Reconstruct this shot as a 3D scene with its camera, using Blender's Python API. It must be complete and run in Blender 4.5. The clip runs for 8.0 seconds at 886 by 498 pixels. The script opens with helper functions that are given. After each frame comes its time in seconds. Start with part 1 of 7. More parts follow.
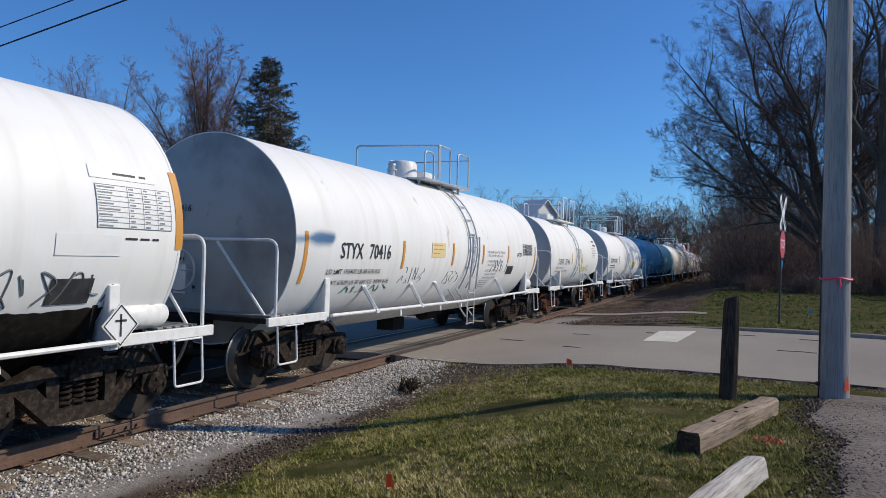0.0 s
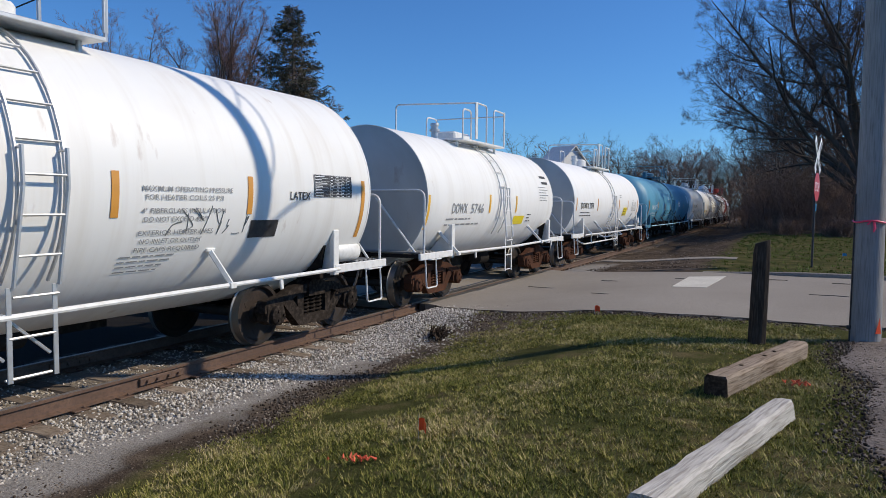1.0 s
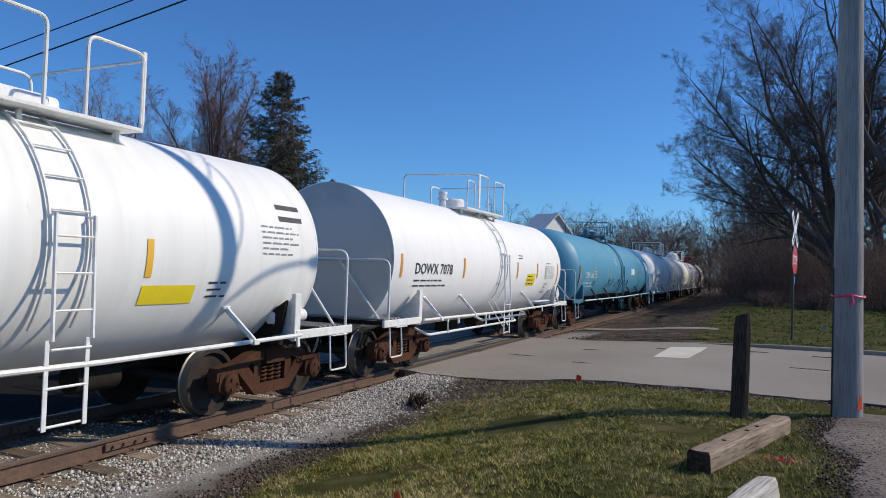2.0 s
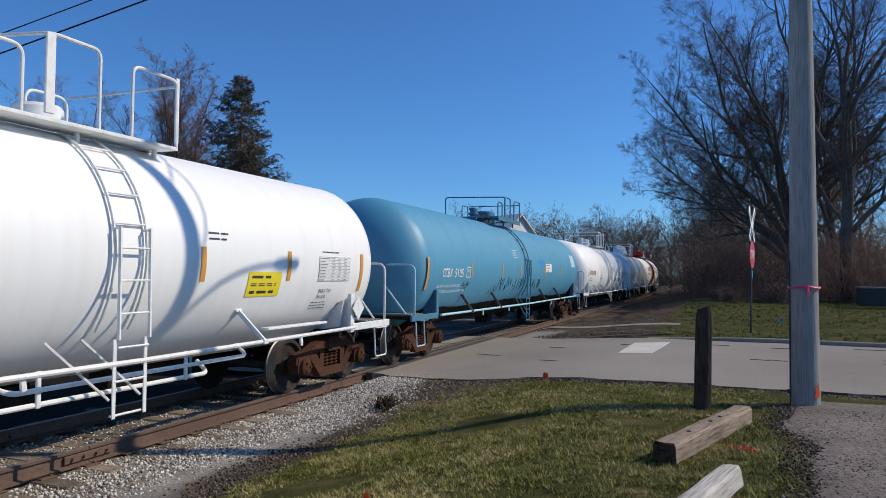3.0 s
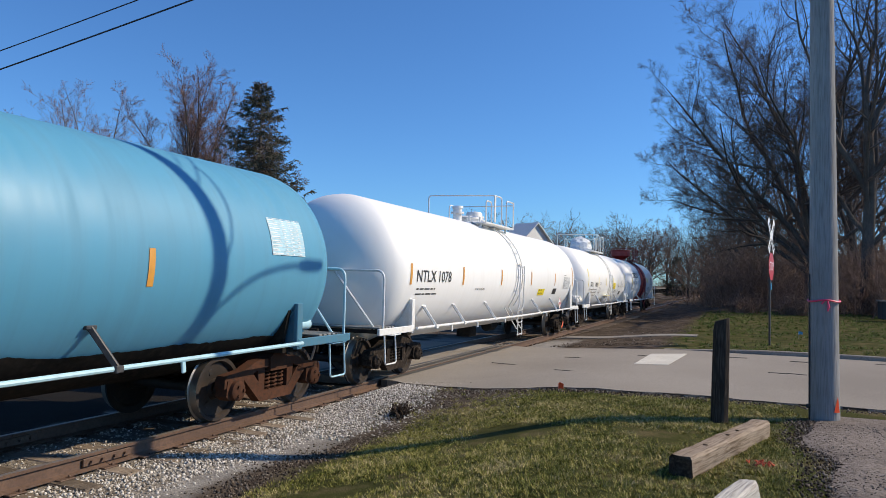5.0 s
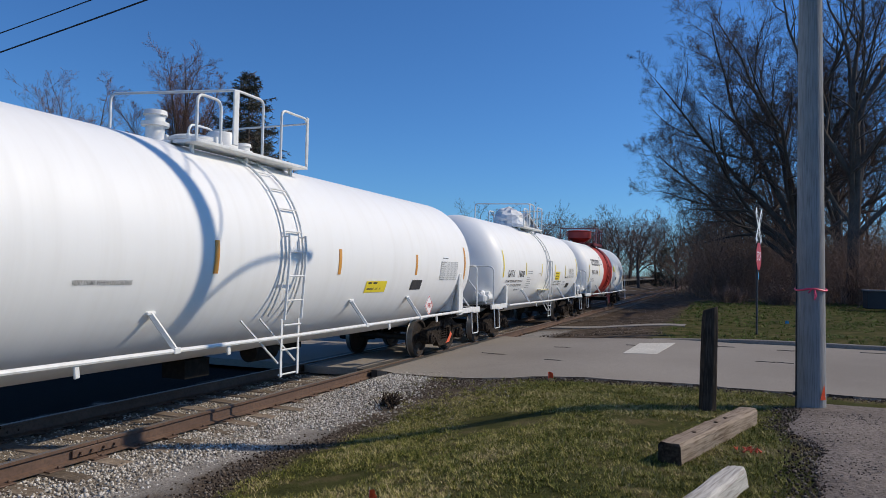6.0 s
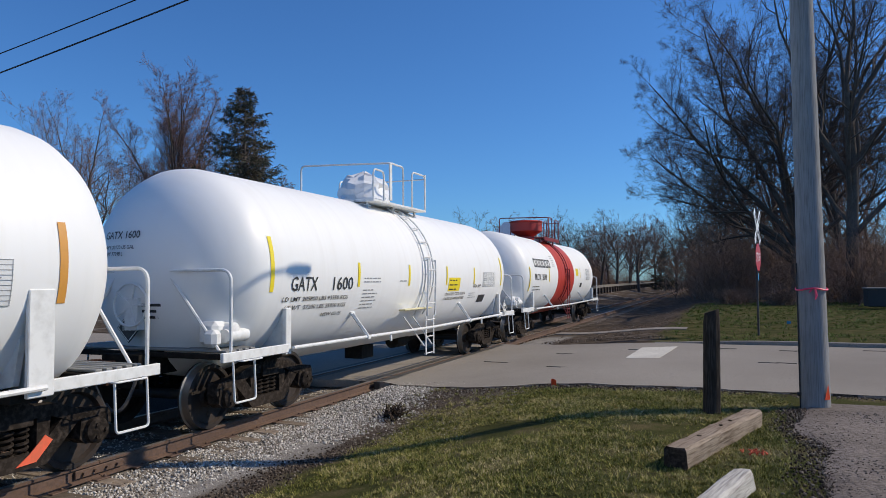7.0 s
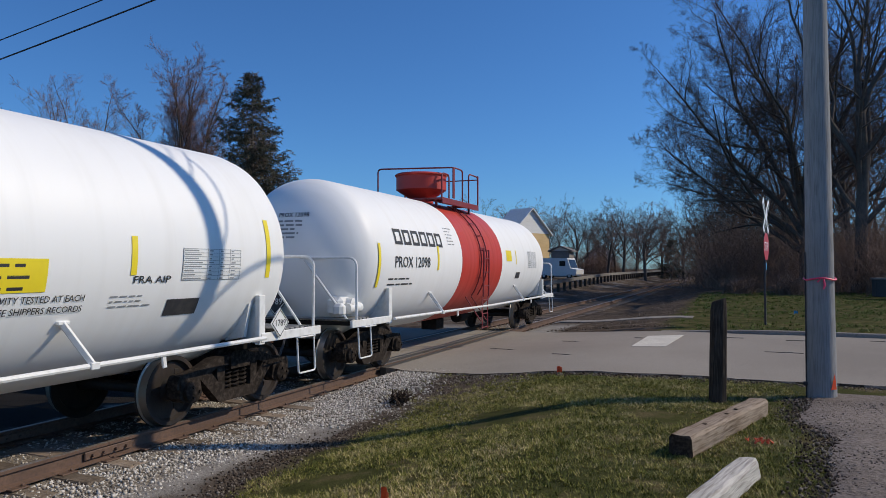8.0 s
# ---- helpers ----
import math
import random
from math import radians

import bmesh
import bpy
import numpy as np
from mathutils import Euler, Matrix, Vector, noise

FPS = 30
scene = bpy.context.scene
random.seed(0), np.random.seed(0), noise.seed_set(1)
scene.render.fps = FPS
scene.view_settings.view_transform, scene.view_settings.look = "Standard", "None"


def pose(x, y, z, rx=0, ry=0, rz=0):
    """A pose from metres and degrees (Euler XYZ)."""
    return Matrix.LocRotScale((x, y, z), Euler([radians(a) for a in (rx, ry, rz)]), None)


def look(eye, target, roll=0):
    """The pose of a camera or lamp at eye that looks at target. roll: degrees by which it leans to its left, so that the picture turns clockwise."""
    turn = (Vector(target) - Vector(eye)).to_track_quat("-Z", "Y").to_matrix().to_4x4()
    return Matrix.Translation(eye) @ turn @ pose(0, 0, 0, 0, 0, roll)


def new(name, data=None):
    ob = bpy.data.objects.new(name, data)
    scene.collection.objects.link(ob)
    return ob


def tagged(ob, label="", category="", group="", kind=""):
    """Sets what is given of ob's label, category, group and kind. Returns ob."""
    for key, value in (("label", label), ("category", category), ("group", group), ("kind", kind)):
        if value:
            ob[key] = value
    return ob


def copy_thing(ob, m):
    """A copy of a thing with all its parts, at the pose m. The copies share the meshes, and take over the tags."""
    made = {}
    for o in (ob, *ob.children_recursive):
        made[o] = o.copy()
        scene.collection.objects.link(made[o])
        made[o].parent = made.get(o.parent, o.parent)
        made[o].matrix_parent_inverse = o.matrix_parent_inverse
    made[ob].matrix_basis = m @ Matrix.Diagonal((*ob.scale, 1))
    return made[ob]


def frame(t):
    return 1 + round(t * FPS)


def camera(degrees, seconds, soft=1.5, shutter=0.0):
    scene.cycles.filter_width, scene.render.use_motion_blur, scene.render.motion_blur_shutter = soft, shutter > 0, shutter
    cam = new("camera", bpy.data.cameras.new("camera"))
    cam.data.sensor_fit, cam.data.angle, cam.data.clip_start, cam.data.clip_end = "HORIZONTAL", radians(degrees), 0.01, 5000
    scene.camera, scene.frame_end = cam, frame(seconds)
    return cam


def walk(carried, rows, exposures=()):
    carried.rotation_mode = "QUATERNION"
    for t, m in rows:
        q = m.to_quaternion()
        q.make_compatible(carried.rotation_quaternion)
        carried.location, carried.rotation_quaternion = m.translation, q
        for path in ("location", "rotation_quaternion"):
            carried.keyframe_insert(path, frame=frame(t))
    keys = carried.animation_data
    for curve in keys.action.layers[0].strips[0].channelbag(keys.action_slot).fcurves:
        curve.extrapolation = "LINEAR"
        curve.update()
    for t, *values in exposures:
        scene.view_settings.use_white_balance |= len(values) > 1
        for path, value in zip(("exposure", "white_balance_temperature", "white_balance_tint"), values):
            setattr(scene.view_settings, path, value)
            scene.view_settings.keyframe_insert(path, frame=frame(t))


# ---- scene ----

# Track runs along +y with its centre on x = 0 and the rail heads at z = 0.
cam = camera(64.8, 8.0, soft=0.6)
PATH = [
    (0, (7.052, 0.023, 1.898), (3.089, 9.204, 2.011), 1.56),
    (0.5, (7.067, 0.024, 1.898), (3.190, 9.242, 1.904), 0.62),
    (1, (7.072, -0.035, 1.907), (2.773, 8.972, 1.281), 0.58),
    (1.5, (7.083, -0.038, 1.917), (3.250, 9.197, 1.799), 0.99),
    (1.7, (7.065, -0.003, 1.924), (2.916, 9.095, 2.071), 1.65),
    (2.8, (7.075, 0.029, 1.903), (3.353, 9.300, 2.349), 1.06),
    (3, (7.064, 0.025, 1.894), (3.425, 9.333, 2.243), 0.54),
    (3.5, (7.048, 0.002, 1.900), (3.097, 9.180, 2.295), 0.84),
    (4, (7.039, -0.017, 1.913), (2.932, 9.079, 2.533), 1.58),
    (4.5, (7.056, -0.028, 1.899), (3.059, 9.124, 2.429), 1.57),
    (4.7, (7.068, 0.001, 1.915), (3.152, 9.190, 2.393), 1.54),
    (5.8, (7.040, -0.004, 1.895), (3.277, 9.252, 2.295), 0.91),
    (6, (7.052, -0.004, 1.896), (3.345, 9.278, 2.220), 1.14),
    (6.5, (7.047, 0.007, 1.885), (3.466, 9.343, 2.045), 0.06),
    (7, (7.051, 0.006, 1.899), (3.355, 9.287, 2.359), -0.45),
    (7.5, (7.052, 0.015, 1.891), (3.403, 9.319, 2.245), 0.27),
    (8, (7.043, 0.000, 1.896), (3.258, 9.252, 2.167), 0.04),
]
walk(cam, [(t, look(eye, target, roll)) for t, eye, target, roll in PATH],
     [(0, -0.42, 6500, 10), (1, -0.42, 6500, 10), (1.5, -0.40, 6500, 10), (3, -0.38, 6500, 10), (3.5, -0.2, 6700, 10), (4, 0.2, 7300, 10), (4.5, 0.12, 7250, 10), (5.2, -0.2, 6800, 10), (6, -0.54, 6500, 10), (7, -0.44, 6500, 10), (7.5, -0.58, 6500, 10), (8, -0.58, 6500, 10)])

# ---- world, sun, exposure ----
SUN_AZ = math.atan2(0.881, 0.472)      # clockwise from +y
SUN_EL = radians(38)
world = bpy.data.worlds.new("sky")
scene.world = world
world.use_nodes = True
wn, wl = world.node_tree.nodes, world.node_tree.links
sky = wn.new("ShaderNodeTexSky")
sky.sky_type, sky.sun_disc = "NISHITA", False
sky.sun_elevation, sky.sun_rotation = SUN_EL, SUN_AZ
sky.air_density, sky.dust_density, sky.ozone_density, sky.altitude = 1.0, 0.3, 3.0, 200
deep = wn.new("ShaderNodeMix")
deep.data_type, deep.blend_type = "RGBA", "MULTIPLY"
deep.inputs["Factor"].default_value = 1.0
deep.inputs["B"].default_value = (0.55, 1.02, 1.56, 1)      # clear, deep-blue spring air
wl.new(sky.outputs[0], deep.inputs["A"])
wl.new(deep.outputs["Result"], wn["Background"].inputs[0])
wn["Background"].inputs[1].default_value = 0.110
sun = new("sun", bpy.data.lights.new("sun", "SUN"))
sun.data.energy, sun.data.angle, sun.data.color = 5.0, radians(0.53), (1.0, 0.88, 0.70)
ce = math.cos(SUN_EL)
SUN_TO = Vector((math.sin(SUN_AZ) * ce, math.cos(SUN_AZ) * ce, math.sin(SUN_EL)))
sun.matrix_world = look(tuple(SUN_TO * 60), (0, 0, 0))


# ---- materials ----
def node_material(name, rough=0.7, metal=0.0):
    m = bpy.data.materials.new(name)
    m.use_nodes = True
    n, l = m.node_tree.nodes, m.node_tree.links
    b = n["Principled BSDF"]
    b.inputs["Roughness"].default_value, b.inputs["Metallic"].default_value = rough, metal
    if rough >= 0.85:
        b.inputs["Specular IOR Level"].default_value = 0.03
    return m, n, l, b


def noise_node(n, l, scale, detail=4.0, stretch=None, rough=0.55):
    tc = n.new("ShaderNodeTexCoord")
    t = n.new("ShaderNodeTexNoise")
    t.inputs["Scale"].default_value, t.inputs["Detail"].default_value, t.inputs["Roughness"].default_value = scale, detail, rough
    if stretch:
        mp = n.new("ShaderNodeMapping")
        mp.inputs["Scale"].default_value = stretch
        l.new(tc.outputs["Object"], mp.inputs["Vector"])
        l.new(mp.outputs[0], t.inputs["Vector"])
    else:
        l.new(tc.outputs["Object"], t.inputs["Vector"])
    return t.outputs["Fac"]


def ramp(n, l, fac, stops):
    r = n.new("ShaderNodeValToRGB")
    e = r.color_ramp.elements
    while len(e) < len(stops):
        e.new(0.5)
    for k, (p, c) in enumerate(stops):
        e[k].position, e[k].color = p, (*c, 1)
    l.new(fac, r.inputs[0])
    return r.outputs[0]


def blend(n, l, fac, a, b, mode="MIX"):
    x = n.new("ShaderNodeMix")
    x.data_type, x.blend_type = "RGBA", mode
    for sock, v in ((x.inputs["Factor"], fac), (x.inputs["A"], a), (x.inputs["B"], b)):
        if isinstance(v, bpy.types.NodeSocket):
            l.new(v, sock)
        elif isinstance(v, (int, float)):
            sock.default_value = v
        else:
            sock.default_value = (*v, 1)
    return x.outputs["Result"]


def bump(n, l, b, height, strength=0.4, distance=0.02):
    k = n.new("ShaderNodeBump")
    k.inputs["Strength"].default_value, k.inputs["Distance"].default_value = strength, distance
    l.new(height, k.inputs["Height"])
    l.new(k.outputs[0], b.inputs["Normal"])


def two_scale(name, c1, c2, c3, big=0.6, small=14.0, rough=0.8, metal=0.0, bump_s=0.3, bump_d=0.01, stretch=None, vary=0.0):
    """Broad patches between c1 and c2, fine grain towards c3, and fine relief."""
    m, n, l, b = node_material(name, rough, metal)
    base = ramp(n, l, noise_node(n, l, big, 5), [(0.35, c1), (0.65, c2)])
    fine = noise_node(n, l, small, 6, stretch)
    col = blend(n, l, ramp(n, l, fine, [(0.45, (0, 0, 0)), (0.75, (1, 1, 1))]), base, c3)
    if vary:
        oi = n.new("ShaderNodeObjectInfo")
        mr = n.new("ShaderNodeMapRange")
        mr.inputs["To Min"].default_value, mr.inputs["To Max"].default_value = 1 - vary, 1 + vary
        l.new(oi.outputs["Random"], mr.inputs["Value"])
        hs = n.new("ShaderNodeHueSaturation")
        l.new(mr.outputs[0], hs.inputs["Value"])
        l.new(col, hs.inputs["Color"])
        col = hs.outputs[0]
    l.new(col, b.inputs["Base Color"])
    bump(n, l, b, fine, bump_s, bump_d)
    return m


def sward(name, stops, rough=0.6):
    """Blades that differ one by one and gather into greener and strawy patches."""
    m, n, l, b = node_material(name, rough)
    b.inputs["Specular IOR Level"].default_value = 0.12
    g = n.new("ShaderNodeNewGeometry")
    patch = ramp(n, l, noise_node(n, l, 1.1, 6, None, 0.7), [(0.36, (0, 0, 0)), (0.66, (1, 1, 1))])
    mix = blend(n, l, 0.42, g.outputs["Random Per Island"], patch)
    l.new(ramp(n, l, mix, stops), b.inputs["Base Color"])
    return m


def island(name, stops, rough=0.85):
    """Each loose piece of a mesh takes a colour of its own from the ramp."""
    m, n, l, b = node_material(name, rough)
    g = n.new("ShaderNodeNewGeometry")
    c = ramp(n, l, g.outputs["Random Per Island"], stops)
    c = blend(n, l, 0.35, c, ramp(n, l, noise_node(n, l, 60, 3), [(0.3, (0.25, 0.24, 0.22)), (0.7, (1, 1, 1))]), "MULTIPLY")
    l.new(c, b.inputs["Base Color"])
    return m


def tank_paint(name, base, dirt, rough=0.38, streak=0.35, rust=0.0):
    """Painted steel shell: grime in vertical runs and broad clouds, a few rust runs, slight waviness."""
    m, n, l, b = node_material(name, rough)
    runs = noise_node(n, l, 1.0, 6, (0.5, 5.0, 0.35))
    cloud = noise_node(n, l, 0.9, 5)
    k1 = ramp(n, l, runs, [(0.48, (0, 0, 0)), (0.78, (streak, streak, streak))])
    c = blend(n, l, k1, base, dirt)
    k2 = ramp(n, l, cloud, [(0.5, (0, 0, 0)), (0.8, (streak * 0.7,) * 3)])
    c = blend(n, l, k2, c, dirt)
    if rust:
        spots = noise_node(n, l, 2.3, 8, (1, 1.6, 0.5))
        c = blend(n, l, ramp(n, l, spots, [(0.66, (0, 0, 0)), (0.76, (rust,) * 3)]), c, (0.23, 0.10, 0.04))
    l.new(c, b.inputs["Base Color"])
    r = ramp(n, l, runs, [(0.3, (rough - 0.06,) * 3), (0.8, (rough + 0.2,) * 3)])
    l.new(r, b.inputs["Roughness"])
    bump(n, l, b, noise_node(n, l, 3.0, 3), 0.12, 0.01)
    return m


def plain_paint(name, c, rough=0.5, dirt=(0.2, 0.18, 0.15), amount=0.3, metal=0.0):
    m, n, l, b = node_material(name, rough, metal)
    f = noise_node(n, l, 9, 6)
    l.new(blend(n, l, ramp(n, l, f, [(0.45, (0, 0, 0)), (0.8, (amount,) * 3)]), c, dirt), b.inputs["Base Color"])
    bump(n, l, b, noise_node(n, l, 40, 3), 0.08, 0.003)
    return m


M = {}
M["white"] = tank_paint("white_tank_paint", (0.83, 0.83, 0.81), (0.50, 0.47, 0.42), 0.48, 0.28, 0.25)
M["white_clean"] = tank_paint("clean_white_tank_paint", (0.85, 0.85, 0.84), (0.60, 0.58, 0.54), 0.48, 0.2)
M["white_worn"] = tank_paint("worn_white_tank_paint", (0.82, 0.82, 0.80), (0.46, 0.39, 0.31), 0.5, 0.26, 0.5)
M["blue"] = tank_paint("light_blue_tank_paint", (0.085, 0.300, 0.450), (0.08, 0.21, 0.30), 0.46, 0.4)
M["red"] = tank_paint("red_band_paint", (0.50, 0.045, 0.03), (0.28, 0.04, 0.03), 0.42, 0.4)
# shade of the white tank ends mixed into grey, with dirt and rust
M["shaded_head"] = tank_paint("shaded_white_head_paint", (0.56, 0.56, 0.54), (0.28, 0.25, 0.21), 0.5, 0.5, 0.5)
# darker mix for the second car: end shade plus heavy brown stains
M["stained_shaded_head"] = tank_paint("stained_shaded_head_paint", (0.40, 0.40, 0.39), (0.09, 0.065, 0.05), 0.55, 0.95, 0.8)
M["white_part"] = plain_paint("white_fitting_paint", (0.78, 0.78, 0.76), 0.45)
M["blue_part"] = plain_paint("blue_fitting_paint", (0.06, 0.19, 0.28), 0.45)
M["pale_blue_part"] = plain_paint("pale_blue_fitting_paint", (0.42, 0.66, 0.75), 0.45)
M["red_part"] = plain_paint("dark_red_fitting_paint", (0.22, 0.025, 0.03), 0.45)
M["black_part"] = plain_paint("dark_fitting_paint", (0.035, 0.035, 0.04), 0.5)
M["galv"] = plain_paint("galvanised_steel", (0.55, 0.56, 0.57), 0.45, (0.3, 0.3, 0.3), 0.4, 0.6)
M["truck"] = two_scale("grimy_cast_steel", (0.014, 0.012, 0.011), (0.03, 0.024, 0.02), (0.075, 0.06, 0.05), 1.5, 18, 0.85)
M["truck_rust"] = two_scale("rusty_cast_steel", (0.055, 0.026, 0.017), (0.10, 0.046, 0.029), (0.045, 0.031, 0.024), 1.5, 18, 0.85)
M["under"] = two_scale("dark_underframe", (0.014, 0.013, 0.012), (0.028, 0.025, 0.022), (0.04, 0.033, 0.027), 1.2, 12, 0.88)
M["wheel"] = two_scale("wheel_steel", (0.016, 0.013, 0.012), (0.045, 0.03, 0.023), (0.02, 0.017, 0.015), 3, 20, 0.7, 0.2)
M["tread"] = plain_paint("polished_tread_steel", (0.30, 0.28, 0.26), 0.45, (0.3, 0.28, 0.26), 0.3, 0.9)
M["black_letter"] = plain_paint("black_stencil_paint", (0.03, 0.03, 0.033), 0.55, (0.1, 0.1, 0.1), 0.3)
M["grey_letter"] = plain_paint("faded_stencil_paint", (0.25, 0.26, 0.27), 0.6, (0.4, 0.4, 0.4), 0.4)
M["white_letter"] = plain_paint("white_stencil_paint", (0.80, 0.82, 0.82), 0.55)
M["green_scrawl"] = plain_paint("green_spray_paint", (0.12, 0.28, 0.22), 0.6)
M["grey_scrawl"] = plain_paint("dark_spray_paint", (0.13, 0.15, 0.16), 0.6)
M["orange"] = plain_paint("orange_reflective_tape", (0.66, 0.31, 0.06), 0.4, (0.4, 0.2, 0.05), 0.3)
M["yellow"] = plain_paint("yellow_reflective_tape", (0.85, 0.68, 0.03), 0.4, (0.6, 0.45, 0.05), 0.2)
M["amber"] = plain_paint("amber_reflective_tape", (0.80, 0.46, 0.05), 0.4, (0.6, 0.35, 0.05), 0.2)
M["faded"] = plain_paint("faded_yellow_vinyl", (0.78, 0.62, 0.30), 0.5, (0.7, 0.65, 0.5), 0.4)
M["placard"] = plain_paint("white_placard", (0.82, 0.82, 0.80), 0.45, (0.5, 0.5, 0.5), 0.15)
M["placard_red"] = plain_paint("red_placard", (0.55, 0.04, 0.05), 0.45)
M["panel_grey"] = plain_paint("pale_panel", (0.72, 0.73, 0.73), 0.5, (0.5, 0.5, 0.5), 0.15)
M["plastic"] = plain_paint("crumpled_white_plastic", (0.8, 0.81, 0.82), 0.35)
M["grating"] = plain_paint("worn_grey_grating", (0.22, 0.22, 0.21), 0.6)

M["rail"] = two_scale("rusty_rail_steel", (0.10, 0.058, 0.040), (0.155, 0.092, 0.062), (0.07, 0.045, 0.032), 2, 25, 0.7)
M["rail_top"] = plain_paint("polished_rail_head", (0.27, 0.23, 0.19), 0.5, (0.16, 0.11, 0.08), 0.6, 0.5)
M["tie"] = two_scale("weathered_tie_wood", (0.15, 0.115, 0.088), (0.26, 0.21, 0.165), (0.08, 0.062, 0.048), 1.3, 7, 0.9, 0, 0.6, 0.02, (0.6, 8, 8), 0.3)
M["stone"] = island("ballast_stone", [(0.0, (0.17, 0.145, 0.12)), (0.25, (0.36, 0.325, 0.28)), (0.6, (0.56, 0.52, 0.46)), (1.0, (0.78, 0.74, 0.68))])
M["clod"] = island("soil_clod", [(0.0, (0.05, 0.038, 0.03)), (0.6, (0.12, 0.093, 0.072)), (1.0, (0.30, 0.255, 0.21))])
M["shoulder"] = island("shoulder_stone", [(0.0, (0.08, 0.064, 0.052)), (0.5, (0.20, 0.17, 0.14)), (0.8, (0.40, 0.36, 0.31)), (1.0, (0.66, 0.61, 0.54))])
M["lot_stone"] = island("lot_stone", [(0.0, (0.10, 0.082, 0.07)), (0.6, (0.22, 0.19, 0.165)), (1.0, (0.38, 0.34, 0.30))])
M["bed"] = two_scale("ballast_fines", (0.20, 0.17, 0.14), (0.34, 0.30, 0.25), (0.11, 0.092, 0.075), 0.8, 28, 0.95, 0, 1.0, 0.04)
M["asphalt"] = two_scale("sun_bleached_asphalt", (0.26, 0.232, 0.20), (0.33, 0.298, 0.258), (0.19, 0.168, 0.15), 0.25, 45, 0.9, 0, 0.25, 0.006)
M["dark_asphalt"] = two_scale("dark_asphalt", (0.05, 0.048, 0.046), (0.08, 0.076, 0.072), (0.11, 0.10, 0.095), 0.3, 45, 0.9, 0, 0.3, 0.006)
M["tar"] = plain_paint("tar_joint", (0.06, 0.055, 0.05), 0.7)
M["concrete"] = two_scale("concrete", (0.24, 0.215, 0.19), (0.33, 0.30, 0.265), (0.16, 0.14, 0.12), 0.7, 30, 0.9, 0, 0.3, 0.006)
M["patch"] = two_scale("pale_concrete_patch", (0.56, 0.53, 0.47), (0.66, 0.63, 0.56), (0.40, 0.37, 0.32), 1.2, 30, 0.9)
M["lot"] = two_scale("gravel_lot", (0.19, 0.16, 0.14), (0.28, 0.24, 0.21), (0.11, 0.09, 0.076), 0.9, 24, 0.95, 0, 1.0, 0.03)
M["soil"] = two_scale("damp_soil", (0.055, 0.042, 0.032), (0.11, 0.088, 0.07), (0.16, 0.135, 0.115), 0.7, 20, 0.95, 0, 0.8, 0.04)
M["blade"] = sward("lawn_blade", [(0.05, (0.04, 0.055, 0.01)), (0.34, (0.16, 0.17, 0.028)), (0.6, (0.32, 0.285, 0.085)), (0.9, (0.62, 0.50, 0.28))], 0.6)
M["blade_far"] = sward("verge_blade", [(0.0, (0.05, 0.085, 0.014)), (0.6, (0.11, 0.16, 0.03)), (1.0, (0.22, 0.23, 0.07))], 0.6)
M["pole_wood"] = two_scale("grey_weathered_pole", (0.27, 0.265, 0.26), (0.36, 0.355, 0.35), (0.19, 0.185, 0.18), 0.8, 10, 0.85, 0, 0.5, 0.015, (8, 8, 0.35))
M["post_wood"] = two_scale("dark_creosote_wood", (0.035, 0.028, 0.022), (0.065, 0.052, 0.042), (0.11, 0.09, 0.075), 1.5, 9, 0.85, 0, 0.6, 0.015, (8, 8, 0.5))
M["timber"] = two_scale("weathered_timber", (0.25, 0.19, 0.14), (0.37, 0.30, 0.235), (0.11, 0.075, 0.05), 1.4, 6, 0.9, 0, 0.7, 0.02, (9, 0.5, 9))
M["timber_pale"] = two_scale("bleached_timber", (0.45, 0.42, 0.38), (0.60, 0.57, 0.52), (0.24, 0.21, 0.18), 1.4, 6, 0.9, 0, 0.7, 0.02, (9, 0.5, 9))
M["end_grain"] = two_scale("dark_end_grain", (0.035, 0.026, 0.02), (0.07, 0.052, 0.04), (0.12, 0.09, 0.07), 5, 30, 0.9)
M["bark"] = two_scale("grey_brown_bark", (0.11, 0.092, 0.08), (0.17, 0.145, 0.128), (0.075, 0.062, 0.053), 1.0, 6, 0.9, 0, 0.6, 0.03, (5, 5, 1))
M["twig"] = two_scale("brown_twigs", (0.105, 0.08, 0.07), (0.155, 0.12, 0.105), (0.08, 0.06, 0.05), 0.3, 3, 0.85)
M["twig_red"] = two_scale("reddish_budding_twigs", (0.20, 0.125, 0.11), (0.28, 0.185, 0.16), (0.12, 0.085, 0.075), 0.3, 3, 0.85)
M["brush"] = two_scale("dry_brush", (0.22, 0.145, 0.11), (0.32, 0.22, 0.165), (0.15, 0.10, 0.078), 0.25, 3, 0.9)
M["needle"] = island("spruce_needle", [(0.0, (0.026, 0.038, 0.022)), (0.45, (0.062, 0.074, 0.042)), (0.7, (0.13, 0.098, 0.064)), (1.0, (0.23, 0.16, 0.105))], 0.7)
M["sign_white"] = plain_paint("white_sign_sheet", (0.80, 0.80, 0.80), 0.4, (0.5, 0.5, 0.5), 0.2)
M["sign_red"] = plain_paint("red_sign_sheet", (0.50, 0.02, 0.03), 0.4, (0.3, 0.02, 0.03), 0.2)
M["flag"] = plain_paint("orange_marker_plastic", (0.90, 0.09, 0.02), 0.5, (0.6, 0.05, 0.02), 0.2)
M["pink"] = plain_paint("pink_marking_tape", (0.85, 0.07, 0.16), 0.5, (0.6, 0.05, 0.1), 0.2)
M["spray"] = plain_paint("orange_marking_spray", (0.80, 0.13, 0.06), 0.8, (0.35, 0.15, 0.08), 0.6)
